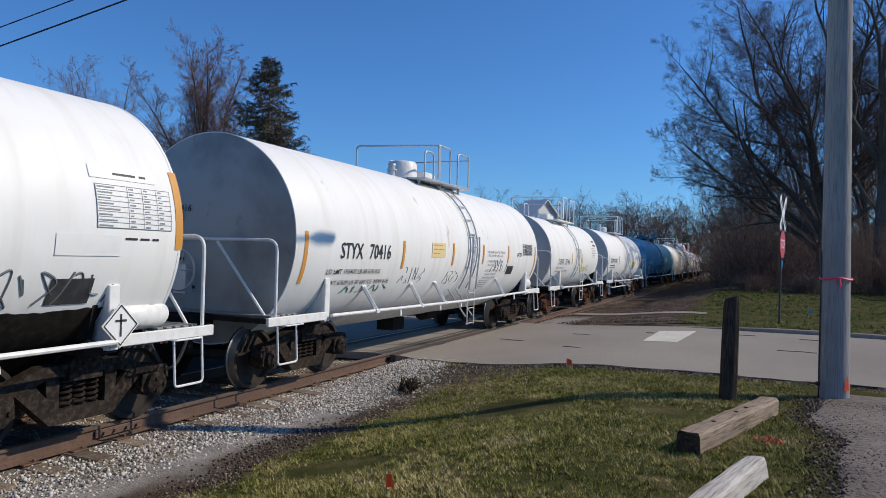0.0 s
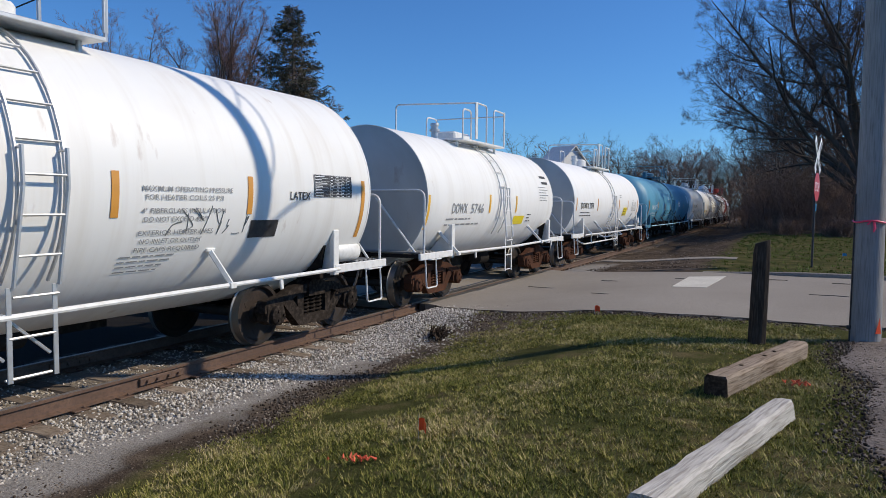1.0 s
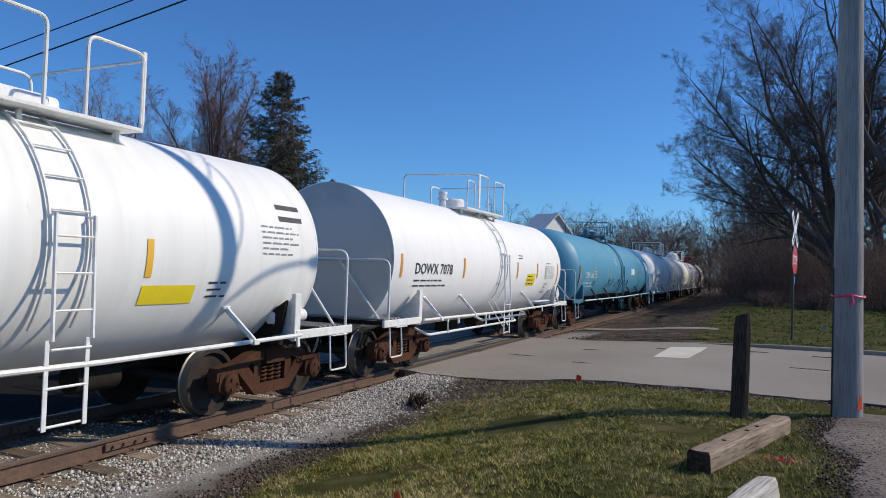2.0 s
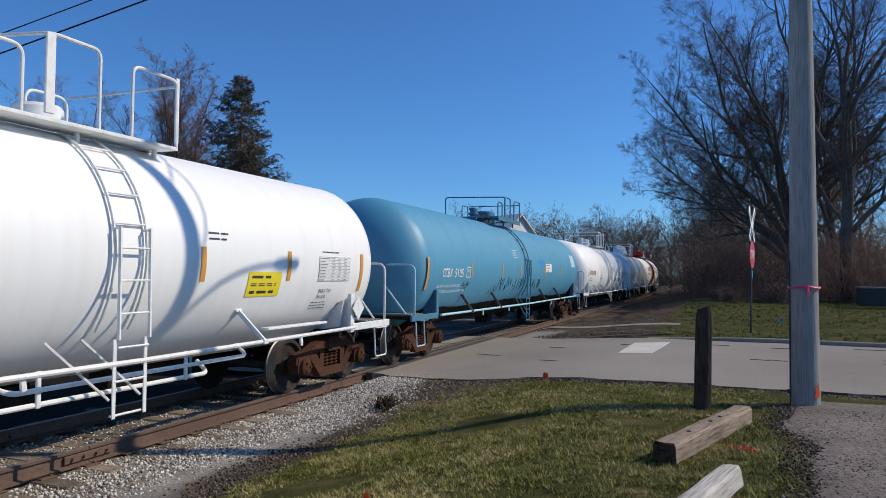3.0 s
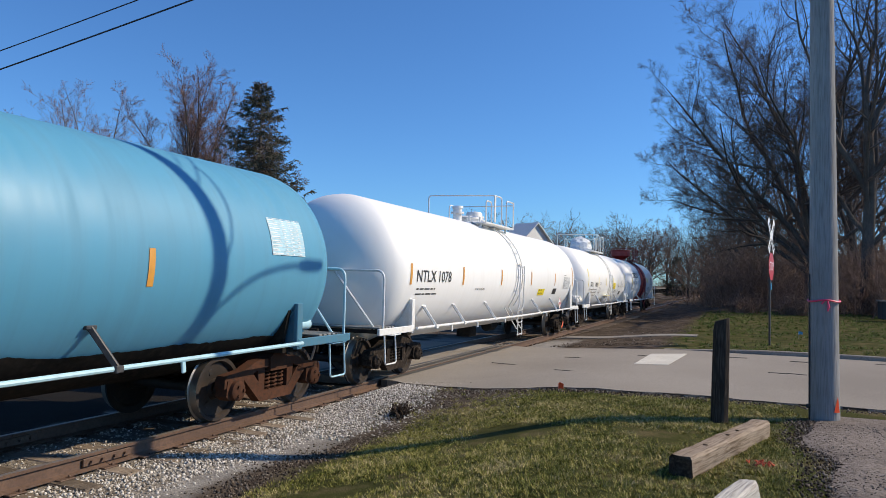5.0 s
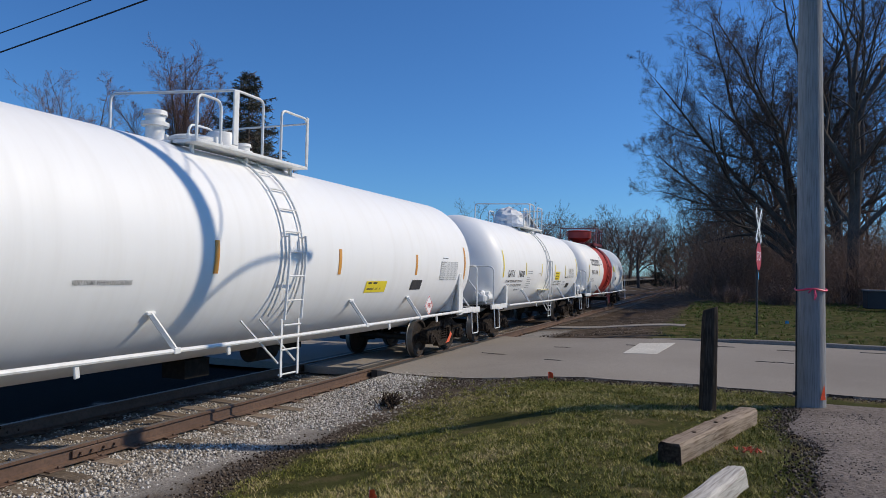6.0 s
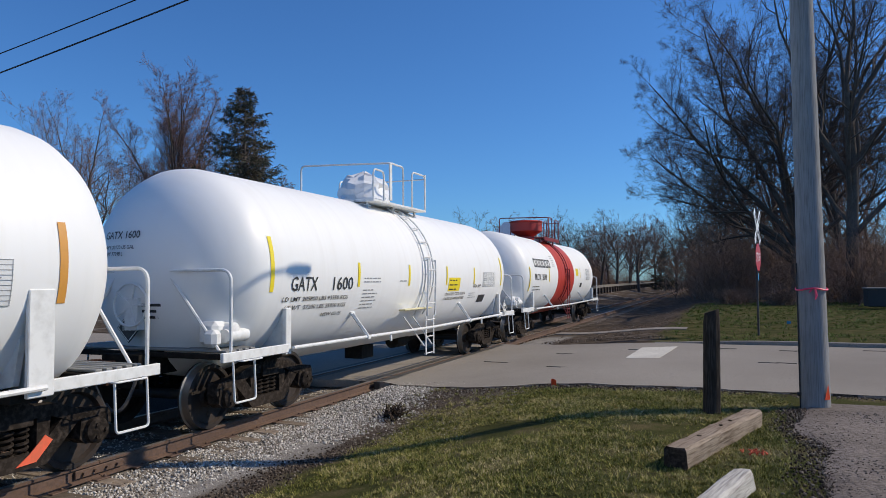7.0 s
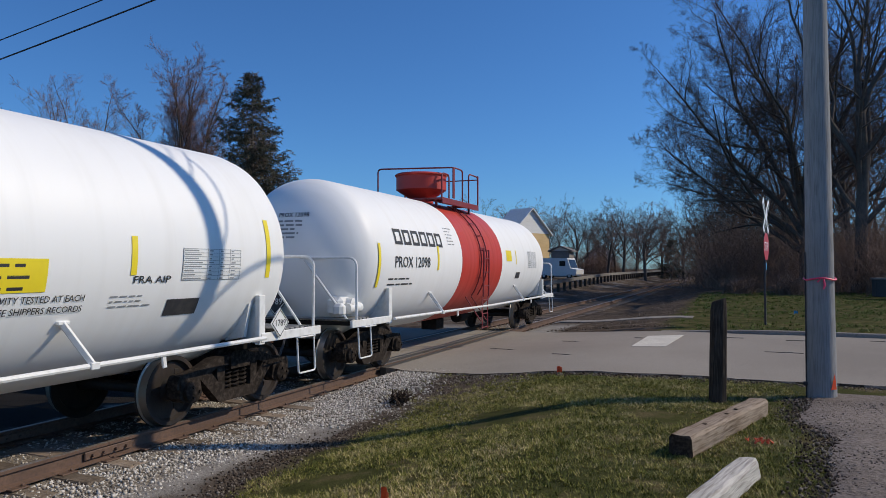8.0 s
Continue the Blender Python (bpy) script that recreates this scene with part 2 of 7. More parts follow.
M["blue_flag"] = plain_paint("blue_marker_plastic", (0.03, 0.30, 0.55), 0.5)
M["wire"] = plain_paint("black_cable", (0.02, 0.02, 0.022), 0.6)
M["siding_yellow"] = two_scale("yellow_siding", (0.62, 0.43, 0.20), (0.70, 0.50, 0.25), (0.52, 0.36, 0.17), 0.6, 5, 0.7, 0, 0.4, 0.02, (0.2, 0.2, 7))
M["siding_white"] = two_scale("white_siding", (0.74, 0.74, 0.72), (0.80, 0.80, 0.78), (0.62, 0.62, 0.60), 0.6, 5, 0.7, 0, 0.4, 0.02, (0.2, 0.2, 7))
M["shingle"] = two_scale("grey_shingle", (0.16, 0.15, 0.15), (0.22, 0.21, 0.20), (0.11, 0.10, 0.10), 0.8, 9, 0.9)
M["pale_roof"] = two_scale("pale_metal_roof", (0.66, 0.66, 0.65), (0.74, 0.74, 0.73), (0.5, 0.5, 0.5), 0.8, 9, 0.6)
M["shed_wood"] = two_scale("grey_shed_board", (0.20, 0.19, 0.18), (0.27, 0.255, 0.24), (0.14, 0.13, 0.12), 0.8, 6, 0.9, 0, 0.4, 0.02, (7, 7, 0.3))
M["van_white"] = plain_paint("white_van_paint", (0.72, 0.73, 0.74), 0.35)
M["tyre"] = plain_paint("tyre_rubber", (0.02, 0.02, 0.02), 0.85)
M["dark_glass"] = plain_paint("dark_window_glass", (0.02, 0.025, 0.03), 0.08, (0.03, 0.03, 0.03), 0.1)


def ground_material():
    """Lawn, worn soil, dirt and gravel, laid out by plan with ragged borders."""
    m, n, l, b = node_material("ground", 0.95)
    tc = n.new("ShaderNodeTexCoord")
    sep = n.new("ShaderNodeSeparateXYZ")
    l.new(tc.outputs["Object"], sep.inputs[0])

    def math_(op, a, c):
        q = n.new("ShaderNodeMath")
        q.operation = op
        for s, v in zip(q.inputs, (a, c)):
            if isinstance(v, bpy.types.NodeSocket):
                l.new(v, s)
            else:
                s.default_value = v
        return q.outputs[0]

    def edge(v, lo, hi):
        q = n.new("ShaderNodeMapRange")
        q.interpolation_type = "SMOOTHSTEP"
        q.inputs["From Min"].default_value, q.inputs["From Max"].default_value = lo, hi
        l.new(v, q.inputs["Value"])
        return q.outputs[0]

    wob = math_("MULTIPLY", math_("SUBTRACT", noise_node(n, l, 1.1, 6), 0.5), 1.5)
    x = math_("ADD", sep.outputs[0], wob)
    y = math_("ADD", sep.outputs[1], wob)
    fine = noise_node(n, l, 40, 5)
    mid = noise_node(n, l, 2.2, 6)
    grass = ramp(n, l, mid, [(0.3, (0.03, 0.036, 0.01)), (0.5, (0.065, 0.068, 0.02)), (0.68, (0.15, 0.115, 0.06))])
    grass = blend(n, l, ramp(n, l, fine, [(0.4, (0, 0, 0)), (0.7, (0.7, 0.7, 0.7))]), grass, (0.06, 0.055, 0.025))
    soil = ramp(n, l, mid, [(0.32, (0.035, 0.026, 0.019)), (0.5, (0.075, 0.056, 0.042)), (0.7, (0.15, 0.118, 0.09))])
    soil = blend(n, l, ramp(n, l, fine, [(0.56, (0, 0, 0)), (0.8, (0.7, 0.7, 0.7))]), soil, (0.24, 0.205, 0.17))
    pale = ramp(n, l, mid, [(0.3, (0.24, 0.22, 0.20)), (0.7, (0.36, 0.335, 0.305))])
    pale = blend(n, l, ramp(n, l, fine, [(0.45, (0, 0, 0)), (0.7, (0.8, 0.8, 0.8))]), pale, (0.14, 0.125, 0.11))
    # pale stone near the rails, then soil, then lawn
    far_soil = edge(y, 22.5, 25.0)
    col = blend(n, l, math_("MAXIMUM", edge(x, 2.05, 2.45), far_soil), pale, soil)
    bald = math_("MULTIPLY", edge(sep.outputs[1], 8.2, 10.2), math_("SUBTRACT", 1.0, edge(x, 3.6, 4.6)))
    near_lawn = math_("MULTIPLY", edge(x, 2.5, 2.9), math_("SUBTRACT", 1.0, bald))
    far_lawn = edge(x, 5.0, 5.6)
    beyond = edge(sep.outputs[1], 18.0, 19.0)
    lawn = blend(n, l, beyond, near_lawn, far_lawn)
    col = blend(n, l, lawn, col, grass)
    # rough dirt and dead leaves past the lawn
    col = blend(n, l, edge(y, 46, 52), col, soil)
    # open yard on the other side of the track
    left = edge(math_("MULTIPLY", x, -1.0), 2.6, 3.4)
    wide = noise_node(n, l, 0.35, 6, (1.6, 0.5, 1))
    yard = blend(n, l, edge(wide, 0.36, 0.5), blend(n, l, edge(mid, 0.35, 0.65), pale, soil), soil)
    col = blend(n, l, left, col, yard)
    # dark lot behind the track, its colour lowered further for the train's shade
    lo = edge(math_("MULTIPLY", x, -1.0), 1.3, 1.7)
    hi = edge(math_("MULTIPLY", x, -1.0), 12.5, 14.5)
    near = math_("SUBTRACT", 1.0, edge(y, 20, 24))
    shaded_lot = math_("MULTIPLY", near, math_("MULTIPLY", lo, math_("SUBTRACT", 1.0, hi)))
    col = blend(n, l, shaded_lot, col, ramp(n, l, fine, [(0.3, (0.012, 0.011, 0.010)), (0.7, (0.028, 0.025, 0.022))]))
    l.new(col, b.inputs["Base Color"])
    bump(n, l, b, fine, 0.7, 0.03)
    return m


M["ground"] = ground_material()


# ---- mesh helpers ----
class Buf:
    """Vertices and faces of one mesh."""

    def __init__(self):
        self.v, self.f = [], []

    def add(self, verts, faces):
        o = len(self.v)
        self.v += [tuple(p) for p in verts]
        self.f += [tuple(o + i for i in q) for q in faces]
        return self

    def box(self, c, s, turn=None, ch=0.008):
        """A box with chamfered edges. c: centre, s: size, turn: a rotation matrix."""
        hx, hy, hz = (k / 2 for k in s)
        ch = min(ch, hx * 0.6, hy * 0.6, hz * 0.6)
        pts, idx = [], {}
        for sx in (-1, 1):
            for sy in (-1, 1):
                for sz in (-1, 1):
                    for ax in range(3):
                        p = [sx * (hx - ch), sy * (hy - ch), sz * (hz - ch)]
                        p[ax] = (sx, sy, sz)[ax] * (hx, hy, hz)[ax]
                        idx[(sx, sy, sz, ax)] = len(pts)
                        pts.append(Vector(p))
        faces = []
        for ax in range(3):
            a, b = (ax + 1) % 3, (ax + 2) % 3
            for s_ in (-1, 1):
                ring = []
                for u, w in ((-1, -1), (1, -1), (1, 1), (-1, 1)):
                    k = [0, 0, 0]
                    k[ax], k[a], k[b] = s_, u, w
                    ring.append(idx[(*k, ax)])
                faces.append(ring if s_ > 0 else ring[::-1])
            for u in (-1, 1):
                for w in (-1, 1):
                    k0, k1 = [0, 0, 0], [0, 0, 0]
                    k0[ax], k0[a], k0[b] = -1, u, w
                    k1[ax], k1[a], k1[b] = 1, u, w
                    q = [idx[(*k0, a)], idx[(*k1, a)], idx[(*k1, b)], idx[(*k0, b)]]
                    faces.append(q if u * w > 0 else q[::-1])
        for sx in (-1, 1):
            for sy in (-1, 1):
                for sz in (-1, 1):
                    q = [idx[(sx, sy, sz, k)] for k in range(3)]
                    faces.append(q if sx * sy * sz > 0 else q[::-1])
        m = turn.to_3x3() if turn is not None else Matrix.Identity(3)
        return self.add([m @ p + Vector(c) for p in pts], faces)

    def tube(self, pts, r, n=8, caps=True):
        """A round bar along pts; r: one radius or one for each point."""
        pts = [Vector(p) for p in pts]
        rs = r if isinstance(r, (list, tuple)) else [r] * len(pts)
        t0 = (pts[1] - pts[0]).normalized()
        side = t0.cross(Vector((0, 0, 1)) if abs(t0.z) < 0.9 else Vector((1, 0, 0))).normalized()
        verts, faces = [], []
        for k, p in enumerate(pts):
            t = (pts[min(k + 1, len(pts) - 1)] - pts[max(k - 1, 0)]).normalized()
            side = (side - t * side.dot(t)).normalized()
            up = t.cross(side)
            for j in range(n):
                a = 2 * math.pi * j / n
                verts.append(p + (side * math.cos(a) + up * math.sin(a)) * rs[k])
        for k in range(len(pts) - 1):
            for j in range(n):
                a, b = k * n + j, k * n + (j + 1) % n
                faces.append((a, b, b + n, a + n))
        if caps:
            faces.append(tuple(range(n))[::-1])
            faces.append(tuple(range((len(pts) - 1) * n, len(pts) * n)))
        return self.add(verts, faces)

    def lathe(self, prof, origin=(0, 0, 0), axis="y", n=32):
        """Turns (along, radius) pairs about an axis."""
        verts, faces = [], []
        o = Vector(origin)
        for a_, r in prof:
            for j in range(n):
                a = 2 * math.pi * j / n
                c, s = r * math.cos(a), r * math.sin(a)
                p = {"x": (a_, c, s), "y": (s, a_, c), "z": (c, s, a_)}[axis]
                verts.append(o + Vector(p))
        for k in range(len(prof) - 1):
            for j in range(n):
                a, b = k * n + j, k * n + (j + 1) % n
                faces.append((a, b, b + n, a + n))
        if prof[0][1] > 1e-6:
            faces.append(tuple(range(n))[::-1])
        if prof[-1][1] > 1e-6:
            faces.append(tuple(range((len(prof) - 1) * n, len(prof) * n)))
        return self.add(verts, faces)

    def prism(self, poly, a, b, plane="yz"):
        """A polygon in the plane, pushed from a to b along the third axis."""
        def p3(p, d):
            return {"yz": (d, p[0], p[1]), "xz": (p[0], d, p[1]), "xy": (p[0], p[1], d)}[plane]
        n = len(poly)
        verts = [p3(p, a) for p in poly] + [p3(p, b) for p in poly]
        faces = [tuple(range(n))[::-1], tuple(range(n, 2 * n))]
        faces += [(k, (k + 1) % n, n + (k + 1) % n, n + k) for k in range(n)]
        return self.add(verts, faces)


def mesh_of(name, buf, material, smooth=35):
    me = bpy.data.meshes.new(name)
    me.from_pydata(buf.v, [], buf.f)
    me.materials.append(material)
    bm = bmesh.new()
    bm.from_mesh(me)
    bmesh.ops.recalc_face_normals(bm, faces=bm.faces[:])
    bm.to_mesh(me)
    bm.free()
    if smooth:
        me.shade_smooth()
        me.set_sharp_from_angle(angle=radians(smooth))
    return me


def part(name, buf, material, parent=None, label="", smooth=35):
    ob = new(name, mesh_of(name, buf, material, smooth))
    ob.parent = parent
    return tagged(ob, label)


def thing(name, x, y, z, label, category, group="", rz=0):
    ob = new(name)
    ob.empty_display_size = 0.2
    ob.matrix_world = pose(x, y, z, 0, 0, rz)
    return tagged(ob, label, category, group)


def bulk(name, verts, faces, material):
    """A mesh of very many loose pieces from arrays; faces all of one length."""
    me = bpy.data.meshes.new(name)
    verts, faces = np.asarray(verts, np.float32), np.asarray(faces, np.int32)
    k = faces.shape[1]
    me.vertices.add(len(verts))
    me.vertices.foreach_set("co", verts.ravel())
    me.loops.add(faces.size)
    me.loops.foreach_set("vertex_index", faces.ravel())
    me.polygons.add(len(faces))
    me.polygons.foreach_set("loop_start", np.arange(0, faces.size, k, dtype=np.int32))
    me.update(calc_edges=True)
    me.materials.append(material)
    return new(name, me)


def arc(p0, p1, p2, n=6):
    """Points of a smooth bend from p0 by way of p1 to p2."""
    p0, p1, p2 = Vector(p0), Vector(p1), Vector(p2)
    return [p0 * (1 - u) ** 2 + p1 * 2 * u * (1 - u) + p2 * u * u for u in (k / n for k in range(n + 1))]


def bent(pts, r=0.12, n=5):
    """A polyline with its corners rounded."""
    pts = [Vector(p) for p in pts]
    out = [pts[0]]
    for a, b, c in zip(pts, pts[1:], pts[2:]):
        d0, d1 = (a - b), (c - b)
        k = min(r, d0.length * 0.45, d1.length * 0.45)
        out += arc(b + d0.normalized() * k, b, b + d1.normalized() * k, n)
    return out + [pts[-1]]


def letter_mesh(text, size):
    """Flat outlines of a line of text, width and height in metres."""
    cu = bpy.data.curves.new("lettering", "FONT")
    cu.body, cu.size, cu.resolution_u, cu.offset = text, size, 2, 0.007 * size
    ob = new("lettering", cu)
    dg = bpy.context.evaluated_depsgraph_get()
    me = bpy.data.meshes.new_from_object(ob.evaluated_get(dg))
    verts = [tuple(v.co) for v in me.vertices]
    faces = [tuple(p.vertices) for p in me.polygons]
    bpy.data.objects.remove(ob)
    bpy.data.curves.remove(cu)
    bpy.data.meshes.remove(me)
    return verts, faces


def smooth01(u):
    u = min(max(u, 0.0), 1.0)
    return u * u * (3 - 2 * u)


def ground_z(x, y):
    """Height of the ground: track bed, lawn rising away from it, yard rising far off."""
    z = -0.21 + 0.46 * smooth01((x - 2.3) / 3.6)
    z += 0.9 * smooth01((y - 35) / 50) * smooth01((-x - 2.5) / 6)
    z += 0.35 * smooth01((y - 30) / 60) * smooth01((x - 3) / 6)
    # made up to the road on both sides of it
    up = max(smooth01((y - 8.6) / 2.5) if y < 15.5 else 0.0, 1 - smooth01((y - 20.0) / 16.0) if y > 15.5 else 0.0)
    if x > 0.8:
        z += (road_z(x) - 0.02 - z) * up * smooth01((x - 0.8) / 0.6)
    return z


def road_z(x):
    return -0.015 + 0.275 * smooth01((x - 1.2) / 4.4)


# ---- ground, road, track ----
def build_ground():
    xs = sorted(set([-400, -250, -150, -90, -60, -40, -30, -22, -19, -16, -14, -12, -10.5, -9, -8, -7, -6, -5, -4, -3] + [round(-2.6 + 0.35 * k, 2) for k in range(38)]
                    + [11.5, 13, 15, 18, 22, 28, 36, 50, 80, 130, 200, 300, 450]))
    ys = sorted(set([-150, -60, -25, -10, -5, -2] + [round(0.4 * k, 2) for k in range(56)] + [23, 24, 26, 28, 31, 35, 40, 46, 53, 57, 61, 65, 70, 75, 80, 85, 90, 95, 105, 120, 160, 220, 320, 500, 900]))
    verts, faces = [], []
    for y in ys:
        for x in xs:
            z = ground_z(x, y) + 0.02 * noise.noise((x * 0.6, y * 0.6, 0))
            inside = 1.0 if near_edge(x) + 0.2 < y < far_edge(x) - 0.2 else 0.0
            z = z * (1 - inside) + (min(z, road_z(x)) - 0.09) * inside
            verts.append((x, y, z))
    w = len(xs)
    for j in range(len(ys) - 1):
        for i in range(w - 1):
            a = j * w + i
            faces.append((a, a + 1, a + 1 + w, a + w))
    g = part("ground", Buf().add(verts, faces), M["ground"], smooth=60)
    tagged(g, "patchy spring lawn, bare soil and pale stone", "ground", kind="structure")


def near_edge(x):
    return 11.25 + 0.75 * smooth01((3.2 - x) / 2.4) + 0.06 * math.sin(x * 3.1) + 0.04 * math.sin(x * 7.7)


def far_edge(x):
    return 19.0 + 1.3 * smooth01((5.0 - x) / 4.0) + 0.05 * math.sin(x * 2.3)


def road_sheet(buf, x0, x1, step, lo, hi, lift=0.0, rows=8):
    xs = [x0 + step * k for k in range(int(round((x1 - x0) / step)) + 1)]
    verts, faces = [], []
    for x in xs:
        a, b = lo(x), hi(x)
        for k in range(rows + 1):
            y = a + (b - a) * k / rows
            crown = 0.03 * (1 - ((k / rows) * 2 - 1) ** 2) * smooth01((abs(x) - 2) / 4)
            verts.append((x, y, road_z(x) + crown + lift))
    n = len(verts)
    w = rows + 1
    for i in range(len(xs) - 1):
        for k in range(rows):
            a = i * w + k
            faces.append((a, a + w, a + w + 1, a + 1))
    skirt = []
    for i in range(len(xs)):
        for k in (0, rows):
            p = verts[i * w + k]
            skirt.append((p[0], p[1], p[2] - 0.14))
    verts += skirt
    for i in range(len(xs) - 1):
        faces.append((i * w, n + 2 * i, n + 2 * i + 2, (i + 1) * w))
        faces.append((i * w + rows, (i + 1) * w + rows, n + 2 * i + 3, n + 2 * i + 1))
    return buf.add(verts, faces)


def build_road():
    # the flangeways beside both rails stay open
    for x0, x1, step in ((0.83, 40.03, 0.35), (-0.66, 0.66, 0.33), (-60.83, -0.83, 0.5)):
        r = part("road", road_sheet(Buf(), x0, x1, step, near_edge, far_edge), M["asphalt"], smooth=30)
        tagged(r, "sun-bleached asphalt street crossing the track", "road", kind="structure")
    r = part("tar_seam", road_sheet(Buf(), 0.85, 30, 0.3, lambda x: near_edge(x) + 0.0, lambda x: near_edge(x) + 0.01 + 0.16 * max(0.0, noise.noise((x * 2.3, 0, 4)) + 0.25 * noise.noise((x * 9, 3, 4))), 0.005, 1), M["soil"], smooth=0)
    tagged(r, "dark crumbled edge of the asphalt", "road edge", kind="structure")
    for x0, x1 in ((0.83, 0.98), (0.52, 0.66), (-0.66, -0.52), (-0.98, -0.83)):
        r = part("rail_seam", road_sheet(Buf(), x0, x1, (x1 - x0), lambda x: 12.0, lambda x: 20.2, 0.004, 8), M["tar"], smooth=0)
        tagged(r, "dark tar strip beside the rail", "road joint", kind="structure")
    b = Buf()
    for k in range(14):
        x, y = random.uniform(2, 12), random.uniform(12.6, 18.2)
        for j in range(4):
            b.box((x + 0.16 * j, y + random.uniform(-0.03, 0.03), road_z(x) + 0.022 + 0.012), (0.19, 0.022, 0.012), pose(0, 0, 0, 0, 0, random.uniform(-9, 9)), 0.003)
    r = part("crack_seal", b, M["tar"], smooth=0)
    tagged(r, "dark sealed cracks in the asphalt", "road crack", kind="structure")
    b = Buf()
    poly = [(5.17, 14.87), (5.83, 15.0), (6.03, 17.7), (5.26, 17.2)]
    verts = []
    for z in (0, 0.012):
        for u, w in poly:
            verts.append((u, w, road_z(u) + 0.036 + z - 0.012))
    b.add(verts, [(3, 2, 1, 0), (4, 5, 6, 7), (0, 1, 5, 4), (1, 2, 6, 5), (2, 3, 7, 6), (3, 0, 4, 7)])
    r = part("concrete_patch", b, M["patch"], smooth=0)
    tagged(r, "pale worn stop-line patch on the asphalt", "road patch", kind="structure")
    # kerb along the far side
    b = Buf()
    prof = [(0.0, -0.2), (0.0, 0.085), (0.02, 0.1), (0.13, 0.1), (0.15, 0.085), (0.15, -0.2)]
    xs = [5.4 + 0.6 * k for k in range(60)]
    verts, faces = [], []
    for x in xs:
        drop = -0.09 * (1 - smooth01((x - 5.4) / 2.5))
        for u, w in prof:
            verts.append((x, far_edge(x) + 0.01 + u, road_z(x) + w + drop))
    n = len(prof)
    for i in range(len(xs) - 1):
        for k in range(n - 1):
            a = i * n + k
            faces.append((a, a + n, a + n + 1, a + 1))
    b.add(verts, faces)
    tagged(part("kerb", b, M["concrete"], smooth=30), "weathered concrete kerb along the street", "kerb", kind="structure")
    # footpath past the crossing
    b = Buf()
    verts, faces = [], []
    xs = [1.0 + 0.45 * k for k in range(12)]
    for x in xs:
        for u in (0, 0.95):
            verts.append((x, 25.3 + u - 0.17 * x, ground_z(x, 25.2) + 0.03))
        for u in (0, 0.95):
            verts.append((x, 25.3 + u - 0.17 * x, ground_z(x, 25.2) - 0.1))
    for i in range(len(xs) - 1):
        a = 4 * i
        faces += [(a, a + 4, a + 5, a + 1), (a, a + 2, a + 6, a + 4), (a + 1, a + 5, a + 7, a + 3)]
    b.add(verts, faces)
    tagged(part("footpath", b, M["concrete"], smooth=0), "narrow pale concrete footpath", "footpath", kind="structure")
    # gravel lot beside the lawn
    verts, faces = [], []
    ys = [-6 + 0.4 * k for k in range(42)]
    for y in ys:
        e = 7.72 + 0.1 * math.sin(y * 1.9) + 0.06 * math.sin(y * 4.3) + 0.25 * smooth01((y - 8.5) / 1.5)
        for k in range(12):
            x = e + (14 - e) * (k / 11) ** 1.6
            verts.append((x, y, ground_z(x, y) + 0.026 - (0.06 if k == 0 else 0) + 0.012 * noise.noise((x * 2, y * 2, 3))))
    for j in range(len(ys) - 1):
        for k in range(11):
            a = 12 * j + k
            faces.append((a, a + 1, a + 13, a + 12))
    tagged(part("gravel_lot", Buf().add(verts, faces), M["lot"], smooth=60), "grey-brown gravel parking lot", "gravel lot", kind="structure")


RAIL = [(-0.07, -0.172), (0.07, -0.172), (0.07, -0.16), (0.012, -0.14), (0.009, -0.04), (0.036, -0.03), (0.037, -0.004), (0.03, 0.0), (-0.03, 0.0), (-0.037, -0.004), (-0.036, -0.03), (-0.009, -0.04), (-0.012, -0.14), (-0.07, -0.16)]


